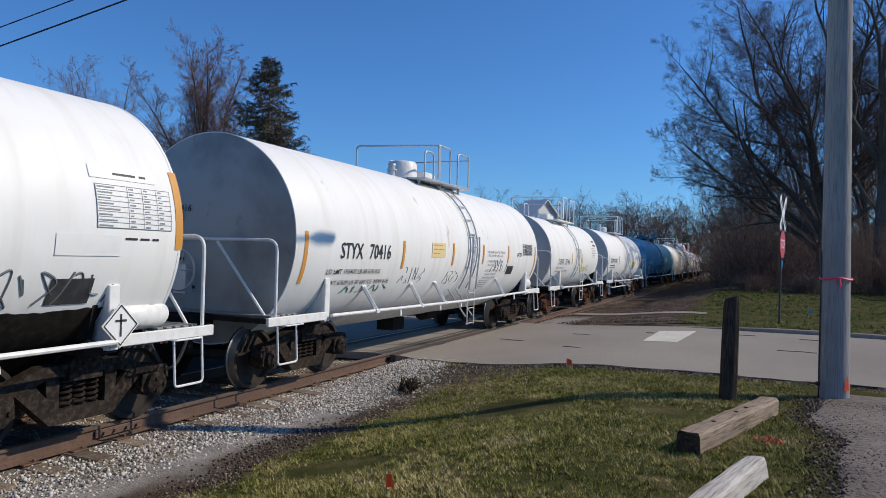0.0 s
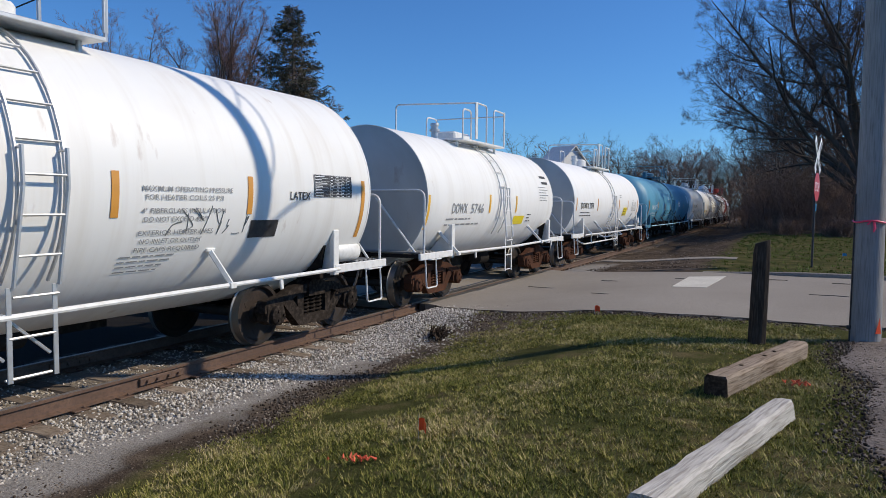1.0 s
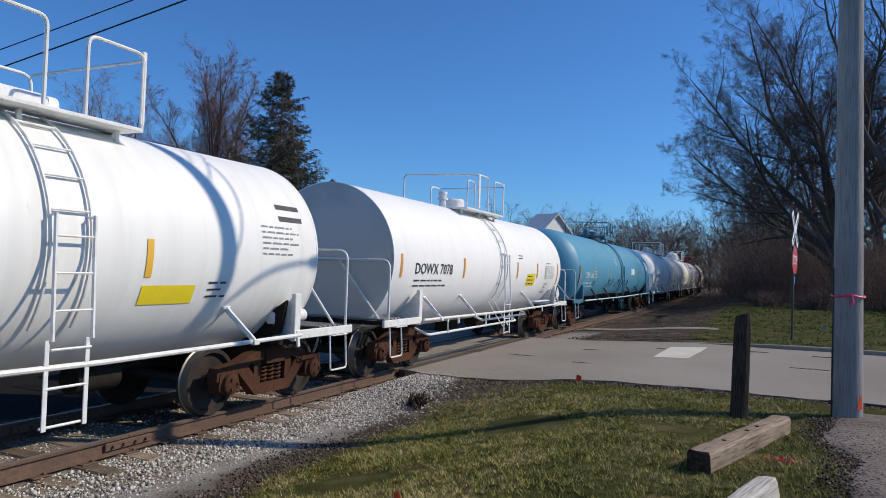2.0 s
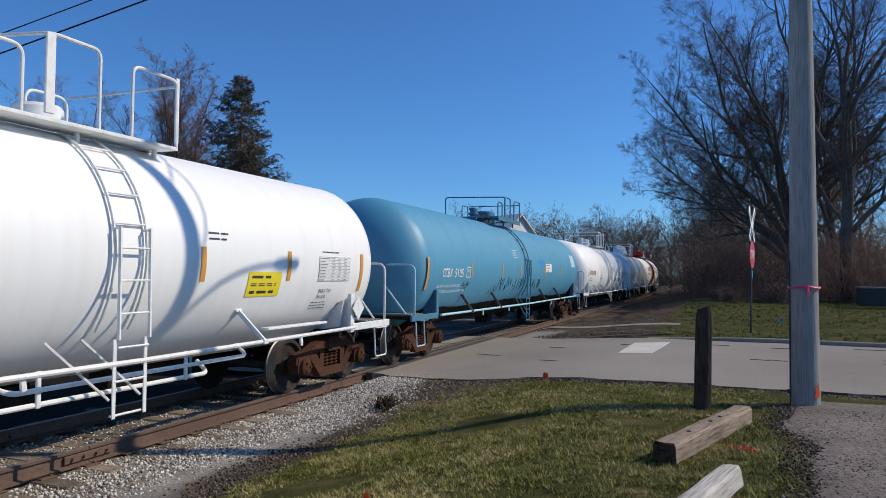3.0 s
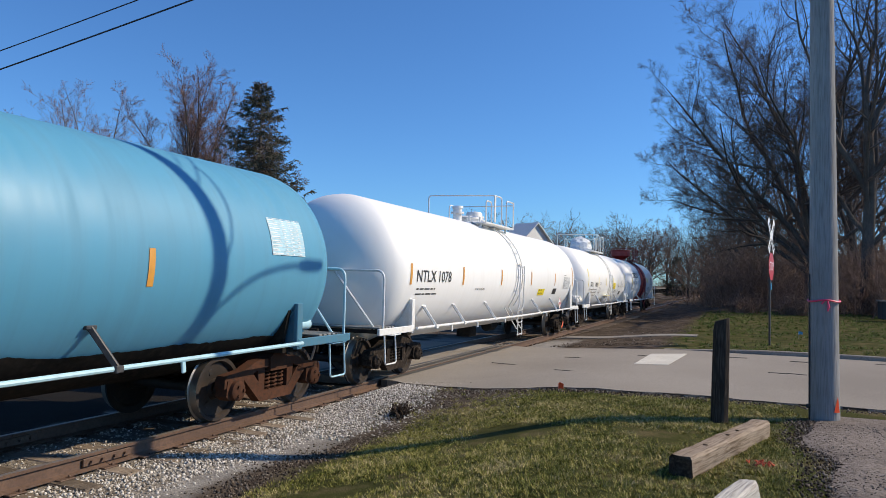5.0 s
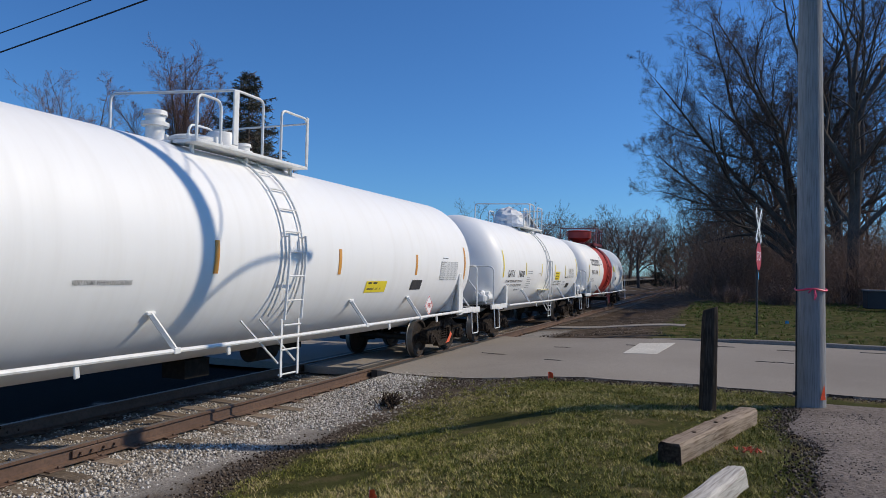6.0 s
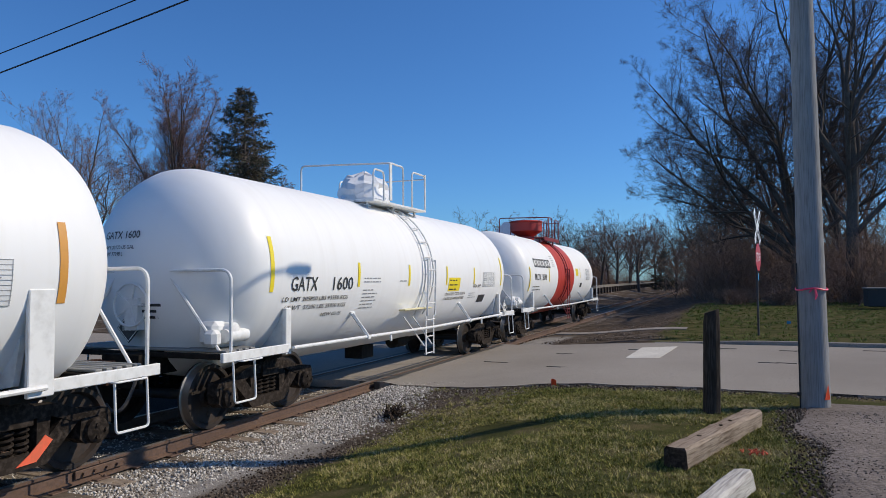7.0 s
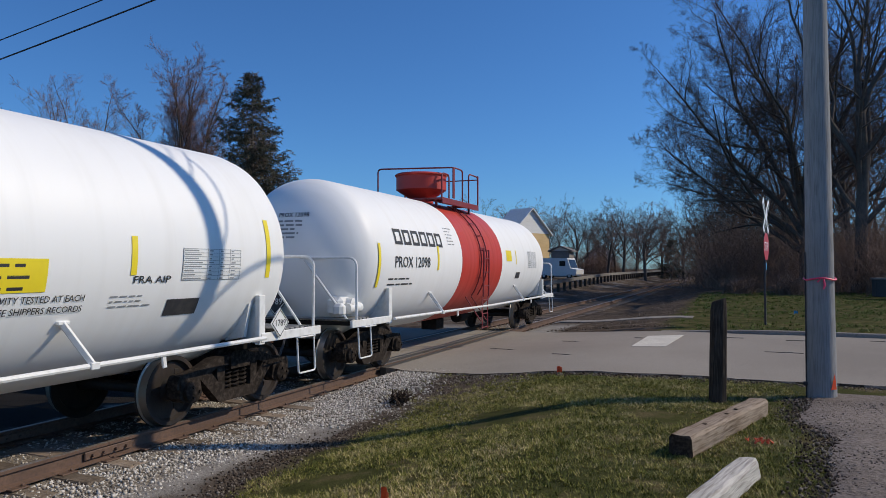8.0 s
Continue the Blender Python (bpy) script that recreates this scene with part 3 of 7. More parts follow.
def build_track():
    bed = thing("railway_track", 0, 0, 0, "rusty rails on weathered wooden ties in pale ballast", "railway track")
    bed["kind"] = "structure"
    for cx in (0.7535, -0.7535):
        ys = [-30 + 11.9 * k for k in range(30)]
        for y0, y1 in zip(ys, ys[1:]):
            b = Buf().prism([(cx + u, w) for u, w in RAIL], y0 + 0.004, y1 - 0.004, "xz")
            r = part("rail", b, M["rail"], bed, "rust-brown steel rail", smooth=0)
            r.data.materials.append(M["rail_top"])
            for p in r.data.polygons:
                if p.normal.z > 0.9 and p.center.z > -0.01:
                    p.material_index = 1
    for cx in (0.7535, -0.7535):
        for y in (5.7, 11.9 * 3 - 30 + 11.9 * 3):
            b = Buf()
            for s in (-1, 1):
                b.box((cx + s * 0.032, y, -0.085), (0.022, 0.62, 0.085))
                for k in (-0.22, -0.08, 0.08, 0.22):
                    b.lathe([(0, 0.016), (0.03, 0.016)], (cx + s * 0.045 - (0.03 if s < 0 else 0), y + k, -0.085), "x", 6)
            part("joint_bar", b, M["rail"], bed, "bolted rusty joint bar")
    tie = mesh_of("tie", Buf().box((0, 0, -0.09), (2.6, 0.225, 0.18), None, 0.018), M["tie"])
    plate = mesh_of("tie_plate", Buf().box((0, 0, 0), (0.30, 0.18, 0.016)).box((0.1, 0.05, 0.016), (0.03, 0.03, 0.03)).box((-0.1, -0.05, 0.016), (0.03, 0.03, 0.03)), M["rail"])
    k = 0
    y = -6.0
    while y < 66:
        if not 12.2 < y < 20.3:
            o = new("tie", tie)
            o.parent = bed
            o.matrix_local = pose(random.uniform(-0.05, 0.05), y + random.uniform(-0.05, 0.05), -0.178 + random.uniform(-0.014, 0.004), 0, 0, random.uniform(-1.6, 1.6))
            if y < 30:
                for cx in (0.7535, -0.7535):
                    q = new("tie_plate", plate)
                    q.parent = bed
                    q.matrix_local = pose(cx, y, -0.172)
        y += 0.53
    b = Buf()
    while y < 260:
        b.box((0, y, -0.26), (2.6, 0.225, 0.18))
        y += 0.53
    tagged(part("far_ties", b, M["tie"], bed, smooth=0), kind="stuff")


def build_ballast():
    """Crushed stone: loose pieces near the camera over a bed of fines."""
    verts, faces = [], []
    ys = [-8 + 0.5 * k for k in range(67)]
    xs = [-2.5, -2.0, -1.3, -0.6, 0, 0.6, 1.3, 1.7, 2.05, 2.2]
    for y in ys:
        for x in xs:
            verts.append((x, y, -0.2 - 0.07 * smooth01((abs(x) - 1.7) / 0.6) + 0.015 * noise.noise((x, y, 5)) - (0.12 if 12.0 < y < 20.6 else 0)))
    w = len(xs)
    for j in range(len(ys) - 1):
        for i in range(w - 1):
            a = j * w + i
            faces.append((a, a + 1, a + 1 + w, a + w))
    tagged(part("ballast_bed", Buf().add(verts, faces), M["bed"], smooth=60), "pale crushed-stone ballast fines", "ballast", kind="structure")
    rng = np.random.default_rng(4)
    phi = (1 + 5 ** 0.5) / 2
    ico = np.array([(-1, phi, 0), (1, phi, 0), (-1, -phi, 0), (1, -phi, 0), (0, -1, phi), (0, 1, phi), (0, -1, -phi), (0, 1, -phi), (phi, 0, -1), (phi, 0, 1), (-phi, 0, -1), (-phi, 0, 1)]) / 1.9
    tri = np.array([(0, 11, 5), (0, 5, 1), (0, 1, 7), (0, 7, 10), (0, 10, 11), (1, 5, 9), (5, 11, 4), (11, 10, 2), (10, 7, 6), (7, 1, 8), (3, 9, 4), (3, 4, 2), (3, 2, 6), (3, 6, 8), (3, 8, 9), (4, 9, 5), (2, 4, 11), (6, 2, 10), (8, 6, 7), (9, 8, 1)])
    n = 36000
    x = np.where(rng.random(n) < 0.78, rng.uniform(0.84, 2.75, n), rng.uniform(-0.7, 0.66, n))
    y = 3.0 + 9.2 * rng.random(n) ** 0.85
    thin = rng.random(n) < np.clip((2.62 - x + 0.18 * np.sin(y * 2.1)) / 0.6, 0.03, 1)
    far = rng.random(n) < 0.16
    y = np.where(far, rng.uniform(20.6, 27, n), y)
    x, y = x[thin], y[thin]
    n = len(x)
    size = rng.uniform(0.008, 0.020, n)
    z = -0.208 - 0.05 * np.clip((np.abs(x) - 1.7) / 0.7, 0, 1) + rng.uniform(-0.012, 0.016, n)
    z = np.maximum(z, np.where((y > 8) & (y < 12.3) & (x > 0.8), np.array([ground_z(a, c) for a, c in zip(x, y)]) + rng.uniform(-0.006, 0.012, n), -9))
    pts = ico[None] * (1 + rng.uniform(-0.32, 0.32, (n, 12, 1))) * size[:, None, None] * rng.uniform(0.65, 1.3, (n, 1, 3))
    pts += np.stack([x, y, z], 1)[:, None]
    f = tri[None] + 12 * np.arange(n)[:, None, None]
    s = bulk("ballast_stones", pts.reshape(-1, 3), f.reshape(-1, 3), M["stone"])
    tagged(s, "loose pale crushed stones along the rails", "ballast", kind="stuff")
    # clods of bare soil along the lawn's edge and along the gravel lot
    n = 2600
    y = rng.uniform(4.0, 9.9, n)
    x = 7.74 + 0.1 * np.sin(y * 1.9) + 0.06 * np.sin(y * 4.3) + 0.25 * np.clip((y - 8.5) / 1.5, 0, 1) + rng.normal(0, 0.11, n)
    size = 0.004 + 0.014 * rng.random(n) ** 2
    z = np.array([ground_z(a, c) + 0.02 for a, c in zip(x, y)])
    pts = ico[None] * (1 + rng.uniform(-0.35, 0.35, (n, 12, 1))) * size[:, None, None] * rng.uniform(0.6, 1.2, (n, 1, 3)) + np.stack([x, y, z], 1)[:, None]
    f = tri[None] + 12 * np.arange(n)[:, None, None]
    s = bulk("soil_clods", pts.reshape(-1, 3), f.reshape(-1, 3), M["clod"])
    tagged(s, "dark crumbled soil between lawn and gravel lot", "soil", kind="stuff")
    n = 4200
    y = rng.uniform(2.8, 11.8, n)
    x = 2.55 + rng.normal(0, 0.17, n) + 0.12 * np.sin(y * 1.7) + np.where(y > 8.5, rng.uniform(0, 1.2, n) * (y - 8.5) / 3, 0)
    size = rng.uniform(0.005, 0.017, n)
    z = np.array([ground_z(a, c) for a, c in zip(x, y)])
    pts = ico[None] * (1 + rng.uniform(-0.35, 0.35, (n, 12, 1))) * size[:, None, None] * rng.uniform(0.6, 1.2, (n, 1, 3)) + np.stack([x, y, z], 1)[:, None]
    f = tri[None] + 12 * np.arange(n)[:, None, None]
    s = bulk("soil_clods", pts.reshape(-1, 3), f.reshape(-1, 3), M["clod"])
    tagged(s, "dark crumbled soil at the edge of the lawn", "soil", kind="stuff")
    # pale stones and crumbs trodden into the bare shoulder
    n = 9000
    y = 8.0 + 3.9 * rng.random(n) ** 0.8
    x = 1.6 + 2.6 * rng.random(n) ** 1.3
    ok = (rng.random(n) < np.clip(1.25 - (x - 1.6) / 2.4 + 0.3 * np.sin(3 * x + 2 * y), 0.08, 1)) & (y < 11.1 + 0.6 * np.clip((3.2 - x) / 2.4, 0, 1))
    x, y = x[ok], y[ok]
    n = len(x)
    size = 0.004 + 0.013 * rng.random(n) ** 2.2
    z = np.array([ground_z(a, c) + 0.02 * noise.noise((a * 0.6, c * 0.6, 0)) for a, c in zip(x, y)])
    pts = ico[None] * (1 + rng.uniform(-0.3, 0.3, (n, 12, 1))) * size[:, None, None] * rng.uniform(0.6, 1.2, (n, 1, 3)) + np.stack([x, y, z], 1)[:, None]
    f = tri[None] + 12 * np.arange(n)[:, None, None]
    s = bulk("shoulder_stones", pts.reshape(-1, 3), f.reshape(-1, 3), M["shoulder"])
    tagged(s, "small stones trodden into the bare shoulder", "gravel", kind="stuff")
    # crumbled earth along the street's edge, and rough dirt past the crossing
    n = 6000
    near = rng.random(n) < 0.4
    x = np.where(near, rng.uniform(2.6, 12.5, n), rng.uniform(1.9, 5.6, n))
    y = np.where(near, 11.12 + rng.normal(0, 0.12, n), 20.7 + 24 * rng.random(n) ** 1.5)
    size = np.where(near, rng.uniform(0.006, 0.02, n), 0.006 + 0.022 * rng.random(n) ** 3)
    z = np.array([ground_z(a, c) for a, c in zip(x, y)])
    pts = ico[None] * (1 + rng.uniform(-0.35, 0.35, (n, 12, 1))) * size[:, None, None] * rng.uniform(0.6, 1.3, (n, 1, 3)) + np.stack([x, y, z], 1)[:, None]
    f = tri[None] + 12 * np.arange(n)[:, None, None]
    s = bulk("street_dirt", pts.reshape(-1, 3), f.reshape(-1, 3), M["clod"])
    tagged(s, "crumbled brown earth beside the street", "soil", kind="stuff")
    # loose stones on the gravel lot
    n = 9000
    x, y = 7.8 + 3.0 * rng.random(n), 3.5 + 6.3 * rng.random(n)
    size = 0.003 + 0.009 * rng.random(n) ** 2
    z = np.array([ground_z(a, c) + 0.024 for a, c in zip(x, y)])
    pts = ico[None] * (1 + rng.uniform(-0.3, 0.3, (n, 12, 1))) * size[:, None, None] + np.stack([x, y, z], 1)[:, None]
    f = tri[None] + 12 * np.arange(n)[:, None, None]
    s = bulk("lot_stones", pts.reshape(-1, 3), f.reshape(-1, 3), M["lot_stone"])
    tagged(s, "loose small stones on the gravel lot", "gravel", kind="stuff")


def blades(name, n, x0, x1, y0, y1, h0, h1, width, seed, keep, label, mat="blade", tuft=12):
    """Grass in tufts: blades that lean out from a common root."""
    rng = np.random.default_rng(seed)
    m = n // tuft
    cx, cy = rng.uniform(x0, x1, m), rng.uniform(y0, y1, m)
    ok = np.array([keep(a, c, r) for a, c, r in zip(cx, cy, rng.random(m))])
    cx, cy = np.repeat(cx[ok], tuft), np.repeat(cy[ok], tuft)
    n = len(cx)
    size = np.repeat(rng.uniform(0.5, 1.5, n // tuft), tuft)
    la = rng.uniform(0, 2 * np.pi, n)
    spread = width * 6 * size * rng.random(n) ** 0.5
    x, y = cx + np.cos(la) * spread, cy + np.sin(la) * spread
    z = np.array([ground_z(a, c) + 0.02 * noise.noise((a * 0.6, c * 0.6, 0)) for a, c in zip(x, y)]) - 0.01
    h = rng.uniform(h0, h1, n) * size
    w = width * rng.uniform(0.6, 1.3, n)
    lean = h * rng.uniform(0.2, 1.5, n)
    a = la + rng.normal(0, 0.7, n)
    base = np.stack([x, y, z], 1)
    side = np.stack([-np.sin(a) * w, np.cos(a) * w, 0 * w], 1)
    tip = base + np.stack([np.cos(a) * lean, np.sin(a) * lean, h], 1)
    v = np.stack([base - side, base + side, tip], 1).reshape(-1, 3)
    f = np.arange(3 * n).reshape(-1, 3)
    tagged(bulk(name, v, f, M[mat]), label, "grass", kind="stuff")


def build_grass():
    def near(x, y, r):
        e = 2.75 + 0.25 * noise.noise((x * 0.9, y * 0.9, 1)) + 1.0 * smooth01((y - 9.3) / 2.0) * (1 if x < 5 else 0.3)
        bare = noise.noise((x * 0.8, y * 0.8, 9))
        return x > e + r * 0.3 and y < near_edge(x) - 0.15 - 0.4 * r and x < 7.72 + 0.12 * math.sin(y * 2) and bare > -0.5 + 0.45 * r
    blades("lawn_grass", 380000, 2.4, 7.95, 2.6, 11.3, 0.014, 0.044, 0.0045, 3, near, "short patchy green and straw-coloured lawn grass")
    blades("verge_grass", 60000, 5.3, 26, 19.3, 50, 0.03, 0.09, 0.012, 5, lambda x, y, r: not 23.6 < y < 25.2 and x > 5.3 + 0.5 * r, "short green grass on the far verge", "blade_far")
    blades("shoulder_weeds", 2600, 1.0, 4.6, 8.6, 12.0, 0.02, 0.06, 0.006, 8, lambda x, y, r: y < near_edge(x) and x > 2.0, "sparse weeds on the bare shoulder")


build_ground()
build_road()


# ---- tank cars ----
WHEEL_R = 0.42
SPEED = 10.72


def on_shell(buf, verts, faces, y, z, R, zc, lift):
    """Lays flat (u, v) outlines on the camera-side flank of a tank."""
    a0 = math.asin(max(-0.98, min(0.98, (z - zc) / R)))
    out = []
    for u, v, *_ in verts:
        a = a0 + v / R
        out.append(((R + lift) * math.cos(a), y + u, zc + (R + lift) * math.sin(a)))
    return buf.add(out, faces)


def grid_patch(w, h, rows=6):
    verts = [(u, h * k / rows) for k in range(rows + 1) for u in (0, w)]
    return verts, [(2 * k, 2 * k + 1, 2 * k + 3, 2 * k + 2) for k in range(rows)]


def lettering(car, text, y, z, size, R, zc, mat, squeeze=1.0, label=""):
    v, f = letter_mesh(text, size)
    b = on_shell(Buf(), [(p[0] * squeeze, p[1]) for p in v], f, y, z, R, zc, 0.006)
    part("lettering", b, mat, car, label or "stencilled lettering", smooth=0)


def bars(car, y, z, w, rows, pitch, R, zc, mat, seed=0, thick=0.3, label="rows of small unreadable stencilling"):
    """Unreadable small print as rows of short bars."""
    rng = random.Random(seed)
    b = Buf()
    for k in range(rows):
        u = 0.0
        end = w * rng.uniform(0.6, 1.0)
        while u < end:
            n = rng.uniform(0.4, 1.6) * pitch * 2
            n = min(n, end - u)
            if n < pitch * 0.3:
                break
            v, f = grid_patch(n, pitch * thick, 1)
            on_shell(b, v, f, y + u, z - k * pitch, R, zc, 0.006)
            u += n + pitch * 0.5
    part("small_print", b, mat, car, label, smooth=0)


def stripe(car, y, z, h, R, zc, mat, w=0.09, skew=0.0):
    v, f = grid_patch(w, h, 8)
    v = [(u + skew * s / h, s) for u, s in v]
    part("reflective_stripe", on_shell(Buf(), v, f, y, z - h / 2, R, zc, 0.007), mat, car, "upright reflective stripe", smooth=60)


def panel(car, y, z, w, h, R, zc, back, ink, seed=0, rows=8, cols=4, label="white data panel with a ruled table"):
    v, f = grid_patch(w, h, 6)
    p = part("data_panel", on_shell(Buf(), v, f, y, z, R, zc, 0.006), back, car, label, smooth=60)
    b = Buf()
    rng = random.Random(seed)
    for k in range(rows + 1):
        v, f = grid_patch(w, h * 0.011, 1)
        on_shell(b, v, f, y, z + (h * 0.97) * k / rows, R, zc, 0.01)
    for k in range(cols + 1):
        v, f = grid_patch(w * 0.005, h, 6)
        on_shell(b, v, f, y + (w * 0.99) * (0 if k == 0 else 0.4 + 0.6 * (k - 1) / (cols - 1)), z, R, zc, 0.01)
    for k in range(rows):
        for c in range(cols):
            u0 = 0.02 if c == 0 else 0.42 + 0.6 * (c - 1) / (cols - 1)
            v, f = grid_patch(w * (0.3 if c == 0 else 0.08) * rng.uniform(0.5, 1), h / rows * 0.26, 1)
            on_shell(b, v, f, y + w * u0, z + h * (k + 0.25) / rows, R, zc, 0.01)
    o = part("table_print", b, ink, p, "", smooth=0)
    return o


def scrawl(car, y, z, w, h, R, zc, mat, seed, n=9, r=0.012, label="sprayed looping graffiti line"):
    """A loose spray-paint line."""
    rng = random.Random(seed)
    b = Buf()
    for g in range(n):
        u0, cell = w * g / n, w / n * 1.15
        knots = [(u0 + cell * rng.random(), h * rng.random()) for _ in range(rng.randint(3, 5))]
        knots[0] = (u0, h * rng.choice((0.05, 0.9)))
        line = []
        for k in range(len(knots) - 1):
            p0, p1, p2, p3 = (knots[max(0, min(len(knots) - 1, k + d))] for d in (-1, 0, 1, 2))
            for j in range(6):
                t = j / 6
                line.append([0.5 * (2 * p1[i] + (p2[i] - p0[i]) * t + (2 * p0[i] - 5 * p1[i] + 4 * p2[i] - p3[i]) * t * t + (3 * p1[i] - p0[i] - 3 * p2[i] + p3[i]) * t ** 3) for i in (0, 1)])
        pts = []
        for u, s in line:
            a = math.asin((z - zc) / R) + s / R
            pts.append(((R + 0.002) * math.cos(a), y + u, zc + (R + 0.002) * math.sin(a)))
        b.tube(pts, r, 4)
    part("graffiti", b, mat, car, label, smooth=60)


def diamond(parent, x, y, z, s, facing, mat, ink, text, label):
    """A placard on its corner; facing 'x' or '-y'."""
    def p3(u, v, d):
        return (x + d, y + u, z + v) if facing == "x" else (x + u, y - d, z + v)
    poly = [(0, -s), (s, 0), (0, s), (-s, 0)]
    b = Buf().add([p3(u, v, 0) for u, v in poly] + [p3(u, v, 0.012) for u, v in poly],
                  [(3, 2, 1, 0), (4, 5, 6, 7), (0, 1, 5, 4), (1, 2, 6, 5), (2, 3, 7, 6), (3, 0, 4, 7)])
    d = part("placard", b, mat, parent, label, smooth=0)
    b = Buf()
    for k in range(4):
        (u0, v0), (u1, v1) = poly[k], poly[(k + 1) % 4]
        q = [(u0 * 0.92, v0 * 0.92), (u1 * 0.92, v1 * 0.92), (u1 * 0.84, v1 * 0.84), (u0 * 0.84, v0 * 0.84)]
        b.add([p3(u, v, 0.016) for u, v in q], [(0, 1, 2, 3)])
    if text:
        vs, fs = letter_mesh(text, s * 0.62)
        wide = max(p[0] for p in vs)
        b.add([p3(p[0] - wide / 2, p[1] - s * 0.2, 0.016) for p in vs], fs)
    else:
        b.add([p3(u, v, 0.016) for u, v in ((-0.05 * s, -0.5 * s), (0.05 * s, -0.5 * s), (0.05 * s, 0.5 * s), (-0.05 * s, 0.5 * s))], [(0, 1, 2, 3)])
        b.add([p3(u, v, 0.016) for u, v in ((-0.3 * s, 0.15 * s), (0.3 * s, 0.15 * s), (0.3 * s, 0.25 * s), (-0.3 * s, 0.25 * s))], [(0, 1, 2, 3)])
    part("placard_print", b, ink, d, "", smooth=0)


def make_shared():
    """Meshes that every car shares: wheelset, truck parts."""
    S = {}
    w = Buf()
    for s in (1,):
        # dished plate wheel with flange inside the rail
        prof = [(0.66, 0.0), (0.66, 0.1), (0.70, 0.12), (0.72, 0.33), (0.676, 0.36), (0.676, 0.447), (0.702, 0.449), (0.712, 0.425)]
        outer = [(0.815, 0.415), (0.815, 0.365), (0.765, 0.34), (0.75, 0.14), (0.80, 0.12), (0.80, 0.085), (0.86, 0.085), (0.86, 0.0)]
        w.lathe([(s * a, r) for a, r in prof + outer], (0, 0, 0), "x", 40)
        for k in range(3):
            a = k * 2.094
            w.box((0.757, 0.24 * math.cos(a), 0.24 * math.sin(a)), (0.014, 0.07, 0.07))
    S["wheel"] = mesh_of("wheel", w, M["wheel"])
    S["wheel"].materials.append(M["tread"])
    for p in S["wheel"].polygons:
        if 0.70 < p.center.x < 0.82 and 0.41 < math.hypot(p.center.y, p.center.z) < 0.44:
            p.material_index = 1
    b = Buf()
    b.lathe([(-0.68, 0.075), (-0.3, 0.07), (0.3, 0.07), (0.68, 0.075)], (0, 0, 0), "x", 14)
    S["wheelset"] = mesh_of("wheelset", b, M["wheel"])
    for key in ("truck", "truck_rust"):
        m = M[key]
        # cast side frame: top member arching over the springs, tension member below, two columns
        f = Buf()
        half = [(1.10, 0.56), (1.06, 0.62), (0.72, 0.66), (0.45, 0.76), (0.0, 0.78)]
        top = half + [(-a, z) for a, z in half[::-1][1:]]
        low_half = [(0.0, 0.66), (0.40, 0.645), (0.66, 0.55), (1.10, 0.46)]
        inner = [(-a, z) for a, z in low_half[::-1]][:-1] + low_half
        f.prism(top[::1] + inner, 0.93, 1.09, "yz")
        bottom = [(-0.72, 0.55), (-0.36, 0.20), (0.36, 0.20), (0.72, 0.55), (0.52, 0.60), (0.27, 0.34), (-0.27, 0.34), (-0.52, 0.60)]
        f.prism(bottom, 0.94, 1.08, "yz")
        for c in (-1, 1):
            f.prism([(c * 0.26, 0.28), (c * 0.37, 0.28), (c * 0.41, 0.68), (c * 0.26, 0.68)], 0.945, 1.075, "yz")
            # axle box and end cap
            f.prism([(c * 0.89 - 0.16, 0.56), (c * 0.89 + 0.16, 0.56), (c * 0.89 + 0.18, 0.36), (c * 0.89 + 0.1, 0.30), (c * 0.89 - 0.1, 0.30), (c * 0.89 - 0.18, 0.36)], 0.92, 1.10, "yz")
            f.lathe([(1.06, 0.135), (1.15, 0.13), (1.17, 0.1), (1.17, 0.0)], (0, c * 0.89, 0.42), "x", 16)
            for k in range(3):
                f.lathe([(1.16, 0.02), (1.19, 0.02), (1.19, 0.0)], (0, c * 0.89 + 0.07 * math.cos(k * 2.1), 0.42 + 0.07 * math.sin(k * 2.1)), "x", 6)
        S[key + "_side"] = mesh_of("side_frame", f, m)
        sp = Buf()
        for c in (0.0,):
            pts = [(1.0 + 0.06 * math.cos(a), c + 0.06 * math.sin(a), 0.33 + 0.27 * a / (2 * math.pi * 5)) for a in [2 * math.pi * 5 * k / 60 for k in range(61)]]
            sp.tube(pts, 0.017, 5)
        S[key + "_spring"] = mesh_of("coil_spring", sp, m)
        bo = Buf().prism([(-0.19, 0.60), (0.19, 0.60), (0.19, 0.78), (0.12, 0.84), (-0.12, 0.84), (-0.19, 0.78)], -1.12, 1.12, "yz")
        S[key + "_bolster"] = mesh_of("truck_bolster", bo, m)
    S["slat"] = mesh_of("slat", Buf().box((0, 0, 0), (2.7, 0.085, 0.03)), M["grating"])
    return S


SHARED = make_shared()
WHEELS, CARS = [], []


def shared_part(name, mesh, parent, m=None, label=""):
    ob = new(name, mesh)
    ob.parent = parent
    if m is not None:
        ob.matrix_local = m
    return tagged(ob, label)


